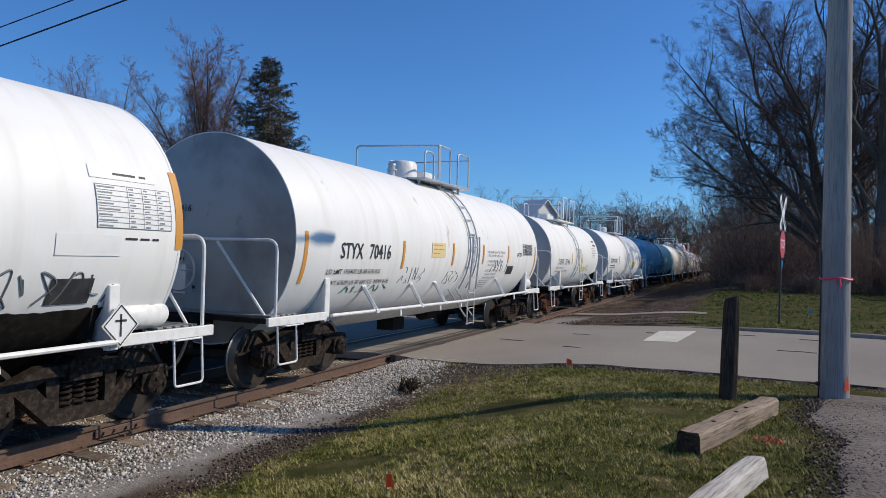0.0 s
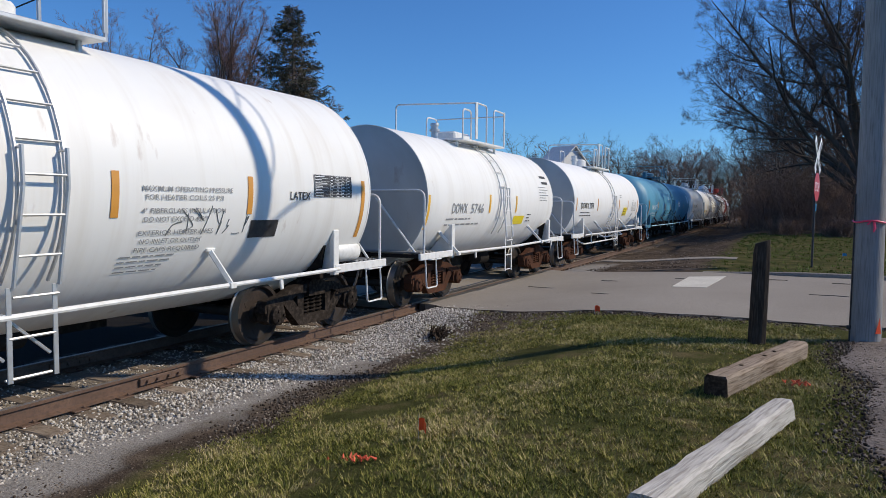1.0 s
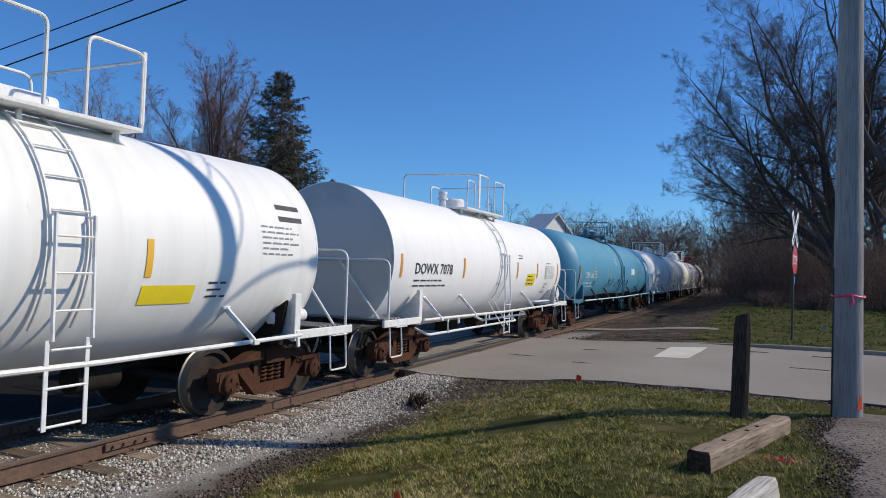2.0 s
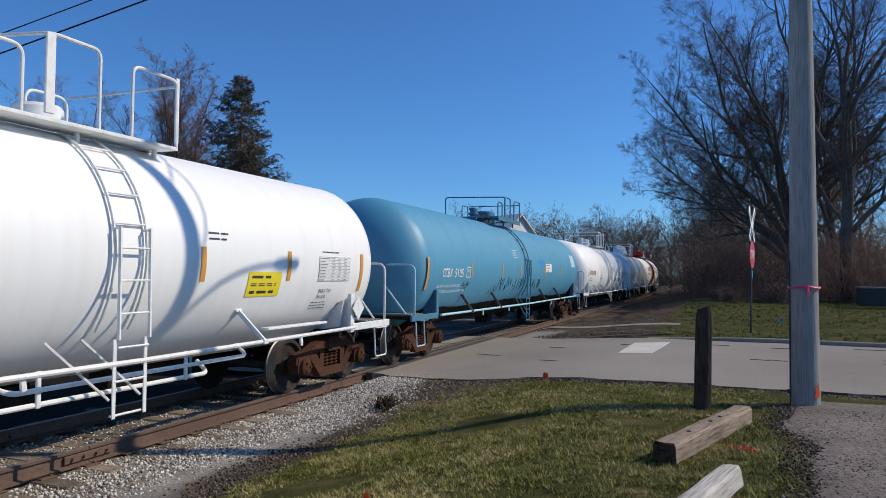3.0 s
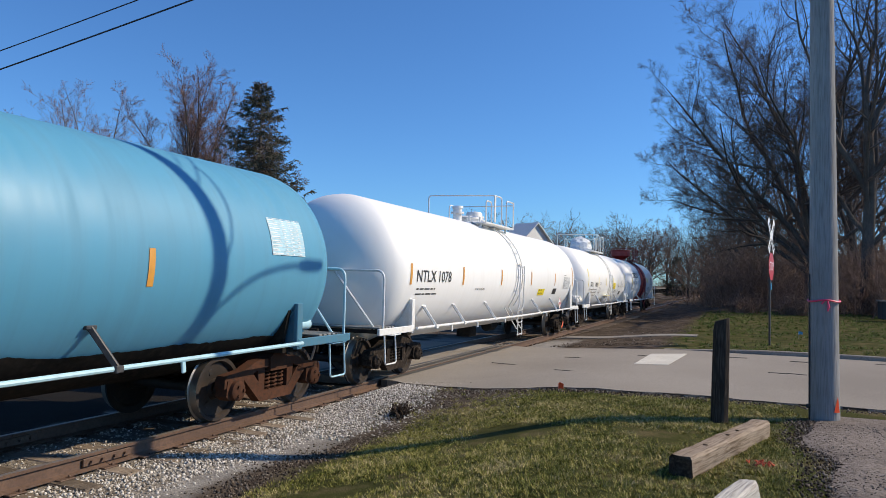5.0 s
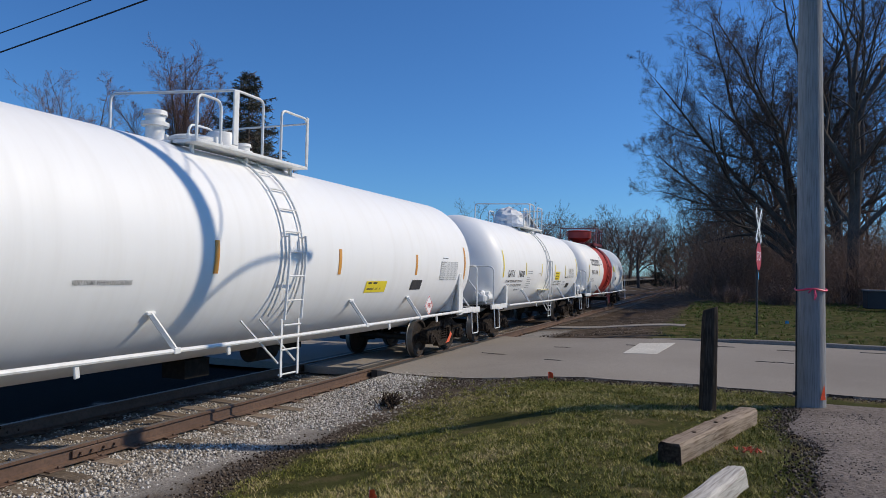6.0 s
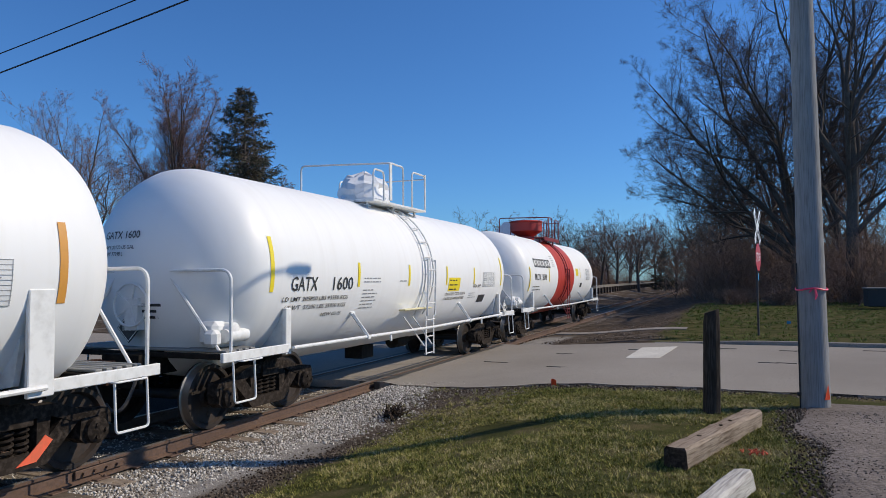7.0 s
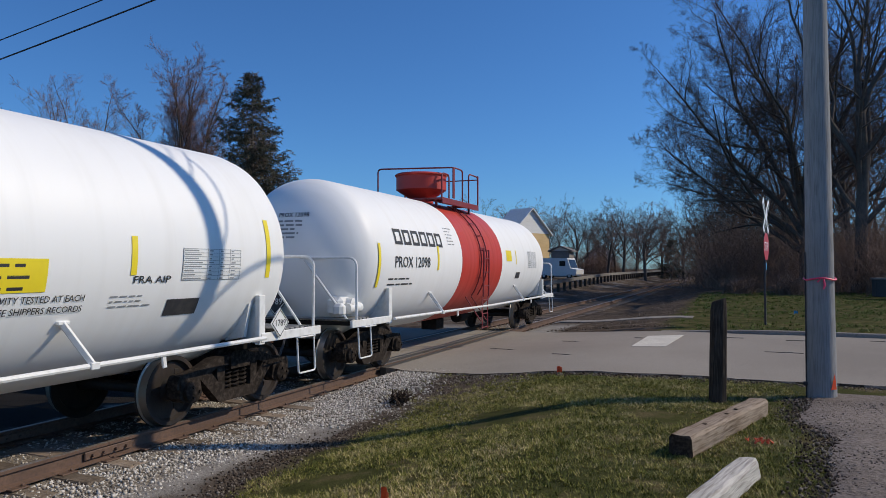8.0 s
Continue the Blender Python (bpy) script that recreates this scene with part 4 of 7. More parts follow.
def truck(car, y, key):
    t = new("truck")
    t.parent = car
    t.matrix_local = pose(0, y, 0)
    tagged(t, "two-axle freight truck with cast side frames")
    for turn in (0, 180):
        shared_part("side_frame", SHARED[key + "_side"], t, pose(0, 0, 0, 0, 0, turn))
        for c in (-0.15, 0.0, 0.15):
            shared_part("coil_spring", SHARED[key + "_spring"], t, pose(0, c, 0, 0, 0, turn))
    shared_part("truck_bolster", SHARED[key + "_bolster"], t)
    for c in (-0.89, 0.89):
        w = shared_part("wheelset", SHARED["wheelset"], car, pose(0, y + c, WHEEL_R), "pair of steel wheels on an axle")
        shared_part("wheel", SHARED["wheel"], w, None, "cast wheel with a polished tread")
        shared_part("wheel", SHARED["wheel"], w, pose(0, 0, 0, 0, 0, 180), "cast wheel with a polished tread")
        WHEELS.append((w, y + c))
    for s in (-1, 1):
        b = Buf().box((s * 0.55, 0, 0.35), (0.12, 1.1, 0.09)).box((s * 0.62, 0.44 , 0.42), (0.2, 0.06, 0.3)).box((s * 0.62, -0.44, 0.42), (0.2, 0.06, 0.3))
        part("brake_beam", b, M["under"], t, "brake beam and shoes")


def tank_car(s0, s1, tank0, tank1, R, zc, heads, ladder_s, paint, fit, label, head_paint=None, rig="truck", deep=0.0, rail_z=4.25, rail_mat=None, step_mat=None, strut_mat=None, grime_shade=None, struts=(), shelf=False, rail_top=2.06):
    """One car. s0, s1: its first and last handrail post, tank0, tank1: the shell's straight ends, all along the train."""
    mid = (s0 + s1) / 2
    car = thing("tank_car", 0, mid, 0, label, "tank car", "cars of the freight train")
    CARS.append((car, mid))
    P, fm = M[paint], M[fit]
    rm = M[rail_mat or fit]
    sm = M[step_mat or fit]
    a, b_, y0, y1, yl = s0 - mid, s1 - mid, tank0 - mid, tank1 - mid, ladder_s - mid
    hd = 0.12 if heads == "flat" else 0.62 * R * 0.9
    # shell
    prof = []
    n = 8
    if heads == "flat":
        straight = [(y0, R), (y0 + 0.02, R + 0.008), (y1 - 0.02, R + 0.008), (y1, R)]
        k = 12
        body = [straight[0], straight[1]] + [(y0 + 0.02 + (y1 - y0 - 0.04) * j / k, R + 0.006) for j in range(1, k)] + straight[2:]
        shell = Buf().lathe(body, (0, 0, zc), "y", 96)
        shell.f = shell.f[:-2]
        part("tank", shell, P, car, "cylindrical shell", smooth=40)
        for y, s in ((y0, -1), (y1, 1)):
            dish = [(y + s * hd * (1 - (j / n) ** 2), (R + 0.004) * j / n + 1e-7) for j in range(n + 1)]
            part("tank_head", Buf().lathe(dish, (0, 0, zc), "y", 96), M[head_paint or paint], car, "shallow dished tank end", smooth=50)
            rim = [(y - s * 0.03, R + 0.002), (y - s * 0.03, R + 0.012), (y + s * 0.004, R + 0.012), (y + s * 0.004, R - 0.002)]
            rim = rim + rim[:1]
            part("head_rim", Buf().lathe(rim, (0, 0, zc), "y", 96), P, car, "folded jacket rim", smooth=40)
    else:
        prof = [(y0 - hd * math.sin(math.pi / 2 * (1 - j / n)), R * math.cos(math.pi / 2 * (1 - j / n)) + 1e-7) for j in range(n + 1)]
        prof += [(y0 + (y1 - y0) * j / 12, R) for j in range(1, 12)]
        prof += [(y1 + hd * math.sin(math.pi / 2 * j / n), R * math.cos(math.pi / 2 * j / n) + 1e-7) for j in range(n + 1)]
        part("tank", Buf().lathe(prof, (0, 0, zc), "y", 96), P, car, "cylindrical shell with rounded ends", smooth=40)
    # stub sills, end platforms
    for e, s in ((a, 1), (b_, -1)):
        sill = Buf().box((0, e + s * 1.15, 0.86), (0.36, 2.9, 0.30)).box((0, e - s * 0.32, 0.80), (0.62, 0.08, 0.42))
        part("stub_sill", sill, M["under"], car, "dark centre sill stub")
        plat = Buf().box((0, e - s * 0.06, 0.99), (2.84, 0.05, 0.07)).box((0, e + s * 0.62, 0.99), (2.84, 0.05, 0.07))
        op = part("end_platform", plat, M["under"], car, "dark frame of the end platform")
        for k in range(5):
            o = shared_part("slat", SHARED["slat"], op, pose(0, e + s * (0.04 + 0.125 * k), 1.045), "grey grating slat")
        for sd in (-1, 1):
            beam = Buf().box((sd * 1.42, e + s * 0.54, 0.985), (0.05, 1.42, 0.12))
            part("side_sill", beam, fm, car, "side sill beam at the car's end")
            post = Buf()
            yb = e + s * 1.22
            post.box((sd * 1.40, yb, 1.22), (0.07, 0.13, 0.64))
            post.prism([(sd * 1.36, 1.5), (sd * 0.9, 0.98), (sd * 0.5, 0.86), (sd * 1.36, 0.92)], yb - 0.03, yb + 0.03, "xz")
            part("bolster_post", post, fm, car, "upright post between tank saddle and sill")
            st = Buf()
            zt = 0.92
            st.tube(bent([(sd * 1.44, e + s * 0.02, zt), (sd * 1.47, e + s * 0.02, 0.42), (sd * 1.47, e + s * 0.44, 0.42), (sd * 1.44, e + s * 0.44, zt)], 0.05), 0.014, 6)
            part("sill_step", st, sm, car, "hanging stirrup step")
            grab = Buf().tube(bent([(sd * 1.46, e + s * 0.1, 0.93), (sd * 1.53, e + s * 0.1, 0.93), (sd * 1.53, e + s * 0.5, 0.93), (sd * 1.46, e + s * 0.5, 0.93)], 0.03), 0.011, 6)
            part("grab_iron", grab, fm, car, "short grab iron")
            br = Buf().tube([(sd * 0.42, e, 2.03), (sd * 1.24, e + s * 0.03, 1.03)], 0.02, 6)
            part("brace", br, sm, car, "slanting handrail brace")
            part("saddle", Buf().prism([(sd * 0.45, 0.85), (sd * 1.25, 1.0), (sd * 1.34, 1.45), (sd * 0.95, zc - math.sqrt(max(0.01, R * R - 0.9)) + 0.1), (sd * 0.5, zc - R + 0.12)], yb + s * 0.12 - 0.03, yb + s * 0.12 + 0.03, "xz"), fm if paint == "white_clean" else M["under"], car, "tank saddle web")
        hr = Buf().tube(bent([(1.42, e, 1.0), (1.42, e, rail_top), (-1.42, e, rail_top), (-1.42, e, 1.0)], 0.16, 6), 0.021, 8)
        part("end_handrail", hr, sm, car, "bent-pipe handrail across the car's end")
        cp = Buf().box((0, e - s * 0.52, 0.82), (0.16, 0.4, 0.18)).prism([(-0.17, e - s * 0.66), (0.17, e - s * 0.66), (0.19, e - s * 0.74), (0.05, e - s * 0.70), (-0.12, e - s * 0.80), (-0.19, e - s * 0.72)], 0.68, 0.97, "xy")
        part("coupler", cp, M["truck_rust"], car, "rusty knuckle coupler")
        hose = Buf().tube(arc((0.28, e - s * 0.34, 0.78), (0.32, e - s * 0.62, 0.15), (0.12, e - s * 0.68, 0.45), 8), 0.022, 6)
        part("air_hose", hose, M["black_part"], car, "hanging brake hose")
        truck(car, e + s * 1.25, rig)
        part("body_bolster", Buf().box((0, e + s * 1.25, 0.9), (2.6, 0.36, 0.1)).prism([(-0.9, 0.92), (0.9, 0.92), (0.7, zc - R + 0.18), (-0.7, zc - R + 0.18)], e + s * 1.25 - 0.2, e + s * 1.25 + 0.2, "xz"), M["under"], car, "dark bolster under the tank")
    # side pipes and struts
    for sd in (-1, 1):
        q0, q1 = a + 1.24, b_ - 1.24
        part("side_pipe", Buf().tube([(sd * 1.5, q0, 0.99), (sd * 1.54, (q0 + q1) / 2, 0.965), (sd * 1.5, q1, 0.99)], 0.027, 8), sm, car, "long running pipe along the flank")
        for y in [p - mid for p in struts]:
            zz = 1.38
            xx = math.sqrt(max(0.05, R * R - (zz - zc) ** 2))
            foot, head = Vector((sd * 1.53, y, 0.975)), Vector((sd * (xx + 0.01), y - 0.16, zz))
            b = Buf().box((foot + head) / 2, (0.05, 0.06, (head - foot).length), (head - foot).to_track_quat("Z", "Y").to_matrix())
            b.box(head, (0.06, 0.13, 0.04)).box(foot, (0.06, 0.1, 0.07))
            part("strut", b, M[strut_mat] if strut_mat else sm, car, "slanting strut with pad plates from tank to pipe")
            part("hanger", Buf().box((sd * 1.51, y + 0.9, 0.90), (0.03, 0.06, 0.13), pose(0, 0, 0, 8, 0, 0)), sm, car, "short hanging bracket")
    if grime_shade:
        # grime and the belly's own shade laid on as one dark, ragged-edged coat
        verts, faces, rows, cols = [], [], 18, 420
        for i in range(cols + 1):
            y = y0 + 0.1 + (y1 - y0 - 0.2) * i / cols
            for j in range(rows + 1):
                top = -grime_shade - radians(4) * noise.noise((y * 0.5, 0.0, R * 9)) - radians(1.5) * noise.noise((y * 2.0, 1.0, 2.0)) - radians(0.8) * noise.noise((y * 9.0, 1.0, 7.0))
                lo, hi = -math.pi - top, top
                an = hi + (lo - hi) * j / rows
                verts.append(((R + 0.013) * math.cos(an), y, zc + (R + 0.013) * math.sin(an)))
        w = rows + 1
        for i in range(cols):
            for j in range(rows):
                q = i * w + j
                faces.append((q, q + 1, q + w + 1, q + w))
        part("grime_shade_coat", Buf().add(verts, faces), M["under"], car, "black grime and painted shade on the belly", smooth=60)
    # piping and fittings slung below
    under = Buf().tube([(0.55, a + 2.2, 0.92), (0.55, b_ - 2.2, 0.92)], 0.03, 6).tube([(-0.62, a + 2.2, 0.88), (-0.62, b_ - 2.2, 0.88)], 0.024, 6)
    under.lathe([(-0.3, 0.0), (-0.28, 0.16), (0.28, 0.16), (0.3, 0.0)], (0.3, 0.9, 0.6), "y", 16)
    under.box((0.1, -0.5, zc - R - 0.12), (0.4, 0.5, 0.26)).box((0, 1.9, zc - R - 0.05), (0.25, 0.9, 0.1))
    part("brake_gear", under, M["under"], car, "brake pipe, reservoir and outlet under the tank")
    # ladders
    rung_mesh = mesh_of("rung", Buf().tube([(0, -0.2, 0), (0, 0.2, 0)], 0.013, 6), rm if rail_mat else sm)
    for sd in (-1, 1):
        lm = rm if rail_mat else sm
        lad = new("ladder")
        lad.parent = car
        tagged(lad, "curved side ladder")
        def rungs(A, B, first):
            want, run = first, 0.0
            for p, q, p2, q2 in zip(A, A[1:], B, B[1:]):
                d = (q - p).length
                while want <= run + d:
                    u = (want - run) / d
                    shared_part("rung", rung_mesh, lad, Matrix.Translation((p.lerp(q, u) + p2.lerp(q2, u)) / 2))
                    want += 0.335
                run += d
        low_pts, hug_pts = {}, {}
        for dy in (-0.2, 0.2):
            low_pts[dy] = [Vector((sd * 1.53, yl + dy - 0.14, 0.44)), Vector((sd * 1.56, yl + dy - 0.07, 1.2)), Vector((sd * (R + 0.10), yl + dy, zc - 0.05)), Vector((sd * (R + 0.09), yl + dy, zc + 0.28))]
            hug_pts[dy] = []
            for j in range(15):
                an = radians(-34 + 100 * j / 14)
                hug_pts[dy].append(Vector((sd * (R + 0.045) * math.cos(an), yl + dy * 1.06, zc + (R + 0.045) * math.sin(an))))
            part("stringer", Buf().box((low_pts[dy][0] + low_pts[dy][1]) / 2, (0.014, 0.045, 0.78), None, 0.003).tube(low_pts[dy][1:], 0.02, 6), lm, lad)
            part("stringer", Buf().tube(hug_pts[dy], 0.017, 6), lm, lad, "curved stringer hugging the shell")
        rungs(low_pts[-0.2], low_pts[0.2], 0.02)
        rungs(hug_pts[-0.2][6:], hug_pts[0.2][6:], 0.1)
        for dy in (-0.2, 0.2):
            if abs(s1 - s0) > 10:
                part("ladder_bracket", Buf().tube([(sd * 1.52, yl + dy - 0.14, 0.62), (sd * 1.34, yl + dy - 0.72, 1.22)], 0.016, 5), lm, car, "slanting ladder brace")
            part("ladder_bracket", Buf().tube([(sd * (R + 0.09), yl + dy, zc + 0.26), (sd * (R - 0.01), yl + dy, zc + 0.26)], 0.013, 5), lm, car, "ladder stand-off bracket")
        if shelf:
            part("ladder_shelf", Buf().box((sd * (math.sqrt(R * R - 0.5) + 0.07), yl - 0.3, zc - 0.72), (0.12, 1.15, 0.03)), lm, car, "narrow shelf under the curved stringers")
    # platform and rails on top
    zt = zc + R
    deck = zt + deep
    L2 = 1.25
    pl = Buf()
    for sd in (-1, 1):
        pl.box((sd * 0.72, yl - 0.1, deck - 0.06), (0.44, 2 * L2, 0.045))
        for k in (-1, 0, 1):
            pl.box((sd * 0.72, yl - 0.1 + k * 1.1, deck - 0.16), (0.05, 0.05, 0.2))
        if deep > 0.02:
            pl.box((sd * 0.93, yl - 0.1, deck - 0.1), (0.03, 2 * L2, 0.14))
    pl.box((0, yl - 0.1 + L2 - 0.1, deck - 0.06), (1.1, 0.2, 0.045)).box((0, yl - 0.1 - L2 + 0.1, deck - 0.06), (1.1, 0.2, 0.045))
    part("top_platform", pl, fm if rail_mat is None else rm, car, "walkway round the top fittings")
    c = yl - 0.1
    top, low = rail_z, deck - 0.08
    rails = [
        Buf().tube(bent([(0.92, c - L2, low), (0.92, c - L2, top - 0.22), (0.92, c - L2 + 0.45, top - 0.22), (0.92, c - L2 + 0.45, low)], 0.12), 0.02, 8),
        Buf().tube(bent([(-0.92, c - L2 + 0.35, low), (-0.92, c - L2 + 0.35, top), (0.92, c - L2 + 0.75, top), (0.92, c + 0.1, top), (0.92, c + 0.1, low)], 0.1), 0.02, 8),
        Buf().tube(bent([(0.92, c + 0.55, low), (0.92, c + 0.55, top - 0.03), (0.92, c + L2, top - 0.03), (0.92, c + L2, low)], 0.12), 0.02, 8),
        Buf().tube(bent([(-0.92, c + L2 - 0.6, low), (-0.92, c + L2 - 0.6, top - 0.1), (-0.92, c + L2, top - 0.1), (-0.92, c + L2, low)], 0.15), 0.02, 8),
        Buf().tube([(-0.92, c + L2, top - 0.1), (0.92, c + L2, top - 0.1)], 0.016, 6),
    ]
    for r in rails:
        part("top_handrail", r, rm, car, "bent-pipe guard rail on top")
    for y, wide in ((c - L2 + 0.75, 0.11), (c + L2, 0.06)):
        part("rail_post", Buf().box((0.92, y, (top + deck) / 2), (0.03, wide, top - deck)), rm, car, "flat-bar rail post")
    return car, dict(R=R + (0.007 if heads == "flat" else 0.0), zc=zc, a=a, b=b_, y0=y0, y1=y1, yl=yl, zt=zt, mid=mid, c=c, deck=deck)


def fit_text(car, d, text, s0, s1, z, cap, mat, label=""):
    """Lettering of a given cap height, squeezed to run from s0 to s1 along the train."""
    size = cap / 0.69
    v, f = letter_mesh(text, size)
    lo, hi = min(p[0] for p in v), max(p[0] for p in v)
    k = (s1 - s0) / (hi - lo)
    b = on_shell(Buf(), [((p[0] - lo) * k, p[1]) for p in v], f, s0 - d["mid"], z, d["R"], d["zc"], 0.009)
    part("lettering", b, mat, car, label or "stencilled reporting mark", smooth=0)


def end_text(car, d, lines, x0, mat, dish=0.12):
    """Small lettering on the end that faces the camera, following its bulge."""
    for text, x, z, cap in lines:
        v, f = letter_mesh(text, cap / 0.69)
        out = []
        for p in v:
            px, pz = x0 + x + p[0], z + p[1]
            r = min(1.0, math.hypot(px, pz - d["zc"]) / d["R"])
            bulge = dish * (1 - r * r) if dish < 0.3 else dish * math.sqrt(max(0.0, 1 - r * r))
            out.append((px, d["y0"] - bulge - 0.012, pz))
        part("end_lettering", Buf().add(out, f), mat, car, "small lettering on the tank end", smooth=0)


def end_bars(car, d, x, z, w, rows, pitch, mat, seed, dish=0.12):
    rng = random.Random(seed)
    b = Buf()
    for k in range(rows):
        u, stop = 0.0, w * rng.uniform(0.55, 1)
        while u < stop:
            n = min(rng.uniform(0.08, 0.25), stop - u)
            q = []
            for pu, pv in ((u, 0), (u + n, 0), (u + n, pitch * 0.45), (u, pitch * 0.45)):
                px, pz = x + pu, z - k * pitch + pv
                r = min(1.0, math.hypot(px, pz - d["zc"]) / d["R"])
                bulge = dish * (1 - r * r) if dish < 0.3 else dish * math.sqrt(max(0.0, 1 - r * r))
                q.append((px, d["y0"] - bulge - 0.012, pz))
            b.add(q, [(0, 1, 2, 3)])
            u += n + pitch * 0.5
    part("small_print", b, mat, car, "rows of small unreadable stencilling", smooth=0)


def dome(car, y, z, r, h, mat, x=0.0, label="round bonnet over the valves"):
    prof = [(z - 0.1, r * 1.12), (z + 0.03, r * 1.12), (z + 0.03, r), (z + h * 0.82, r * 0.98), (z + h * 0.95, r * 0.86), (z + h, r * 0.5), (z + h, 0.0)]
    part("bonnet", Buf().lathe(prof, (x, y, 0), "z", 28), mat, car, label)


def nozzle(car, y, z, r, h, mat, x=0.0):
    prof = [(z - 0.1, r), (z + h * 0.5, r), (z + h * 0.5, r * 1.5), (z + h * 0.62, r * 1.5), (z + h * 0.62, r * 1.05), (z + h * 0.85, r * 1.05), (z + h * 0.85, r * 1.3), (z + h, r * 1.2), (z + h, 0)]
    part("valve", Buf().lathe(prof, (x, y, 0), "z", 18), mat, car, "flanged safety valve")


def hatch(car, y, z, mat, x=0.0):
    b = Buf().lathe([(z - 0.15, 0.33), (z + 0.12, 0.33), (z + 0.12, 0.38), (z + 0.16, 0.38), (z + 0.2, 0.3), (z + 0.22, 0)], (x, y, 0), "z", 24)
    for k in range(6):
        b.box((x + 0.39 * math.cos(k * 1.047), y + 0.39 * math.sin(k * 1.047), z + 0.12), (0.05, 0.05, 0.14))
    part("manway", b, mat, car, "bolted manway cover")


def wrapped(car, y, z, mat):
    """A valve under crumpled plastic sheet."""
    rng = random.Random(8)
    b = Buf()
    rings, n = 9, 18
    verts, faces = [], []
    for k in range(rings):
        u = k / (rings - 1)
        r = (0.60 - 0.26 * u) * math.sqrt(max(0.0, 1 - u ** 6)) + 0.02
        for j in range(n):
            a = 2 * math.pi * j / n
            q = r * (1 + rng.uniform(-0.17, 0.17))
            verts.append((q * math.cos(a), y + q * 1.1 * math.sin(a), z - 0.08 + 0.78 * u + rng.uniform(-0.05, 0.05)))
    for k in range(rings - 1):
        for j in range(n):
            p, q = k * n + j, k * n + (j + 1) % n
            faces.append((p, q, q + n, p + n))
    faces.append(tuple(range((rings - 1) * n, rings * n)))
    b.add(verts, faces)
    part("plastic_wrap", b, mat, car, "crumpled white plastic wrapped round the valves", smooth=20)


def heater_box(car, d, mat):
    b = Buf().lathe([(-0.36, 0.0), (-0.34, 0.1), (-0.26, 0.155), (0.26, 0.155), (0.34, 0.1), (0.36, 0)], (1.2, d["b"] - 0.72, 1.2), "y", 18)
    part("brake_cylinder", b, mat, car, "white painted brake cylinder above the end sill")


def brake_valve(car, y, mat):
    b = Buf().box((0.95, y, 1.25), (0.3, 0.5, 0.32), None, 0.06).lathe([(-0.2, 0.09), (0.22, 0.09)], (1.15, y + 0.05, 1.22), "y", 12).box((1.1, y - 0.3, 1.2), (0.2, 0.18, 0.22), None, 0.05)
    b.lathe([(0, 0.11), (0.14, 0.11), (0.16, 0.05)], (1.06, y, 1.28), "x", 12)
    part("brake_valve", b, mat, car, "cluster of brake valve castings")


def hand_brake(car, e, mat):
    b = Buf()
    pts = [(-0.1 + 0.28 * math.cos(k * math.pi / 12), e - 0.06, 1.62 + 0.28 * math.sin(k * math.pi / 12)) for k in range(25)]
    b.tube(pts, 0.016, 6)
    for k in range(5):
        a = k * 2 * math.pi / 5
        b.tube([(-0.1, e - 0.04, 1.62), (-0.1 + 0.28 * math.cos(a), e - 0.06, 1.62 + 0.28 * math.sin(a))], 0.012, 5)
    b.box((-0.1, e + 0.02, 1.5), (0.22, 0.14, 0.42))
    part("hand_brake", b, mat, car, "hand brake wheel and gear housing")


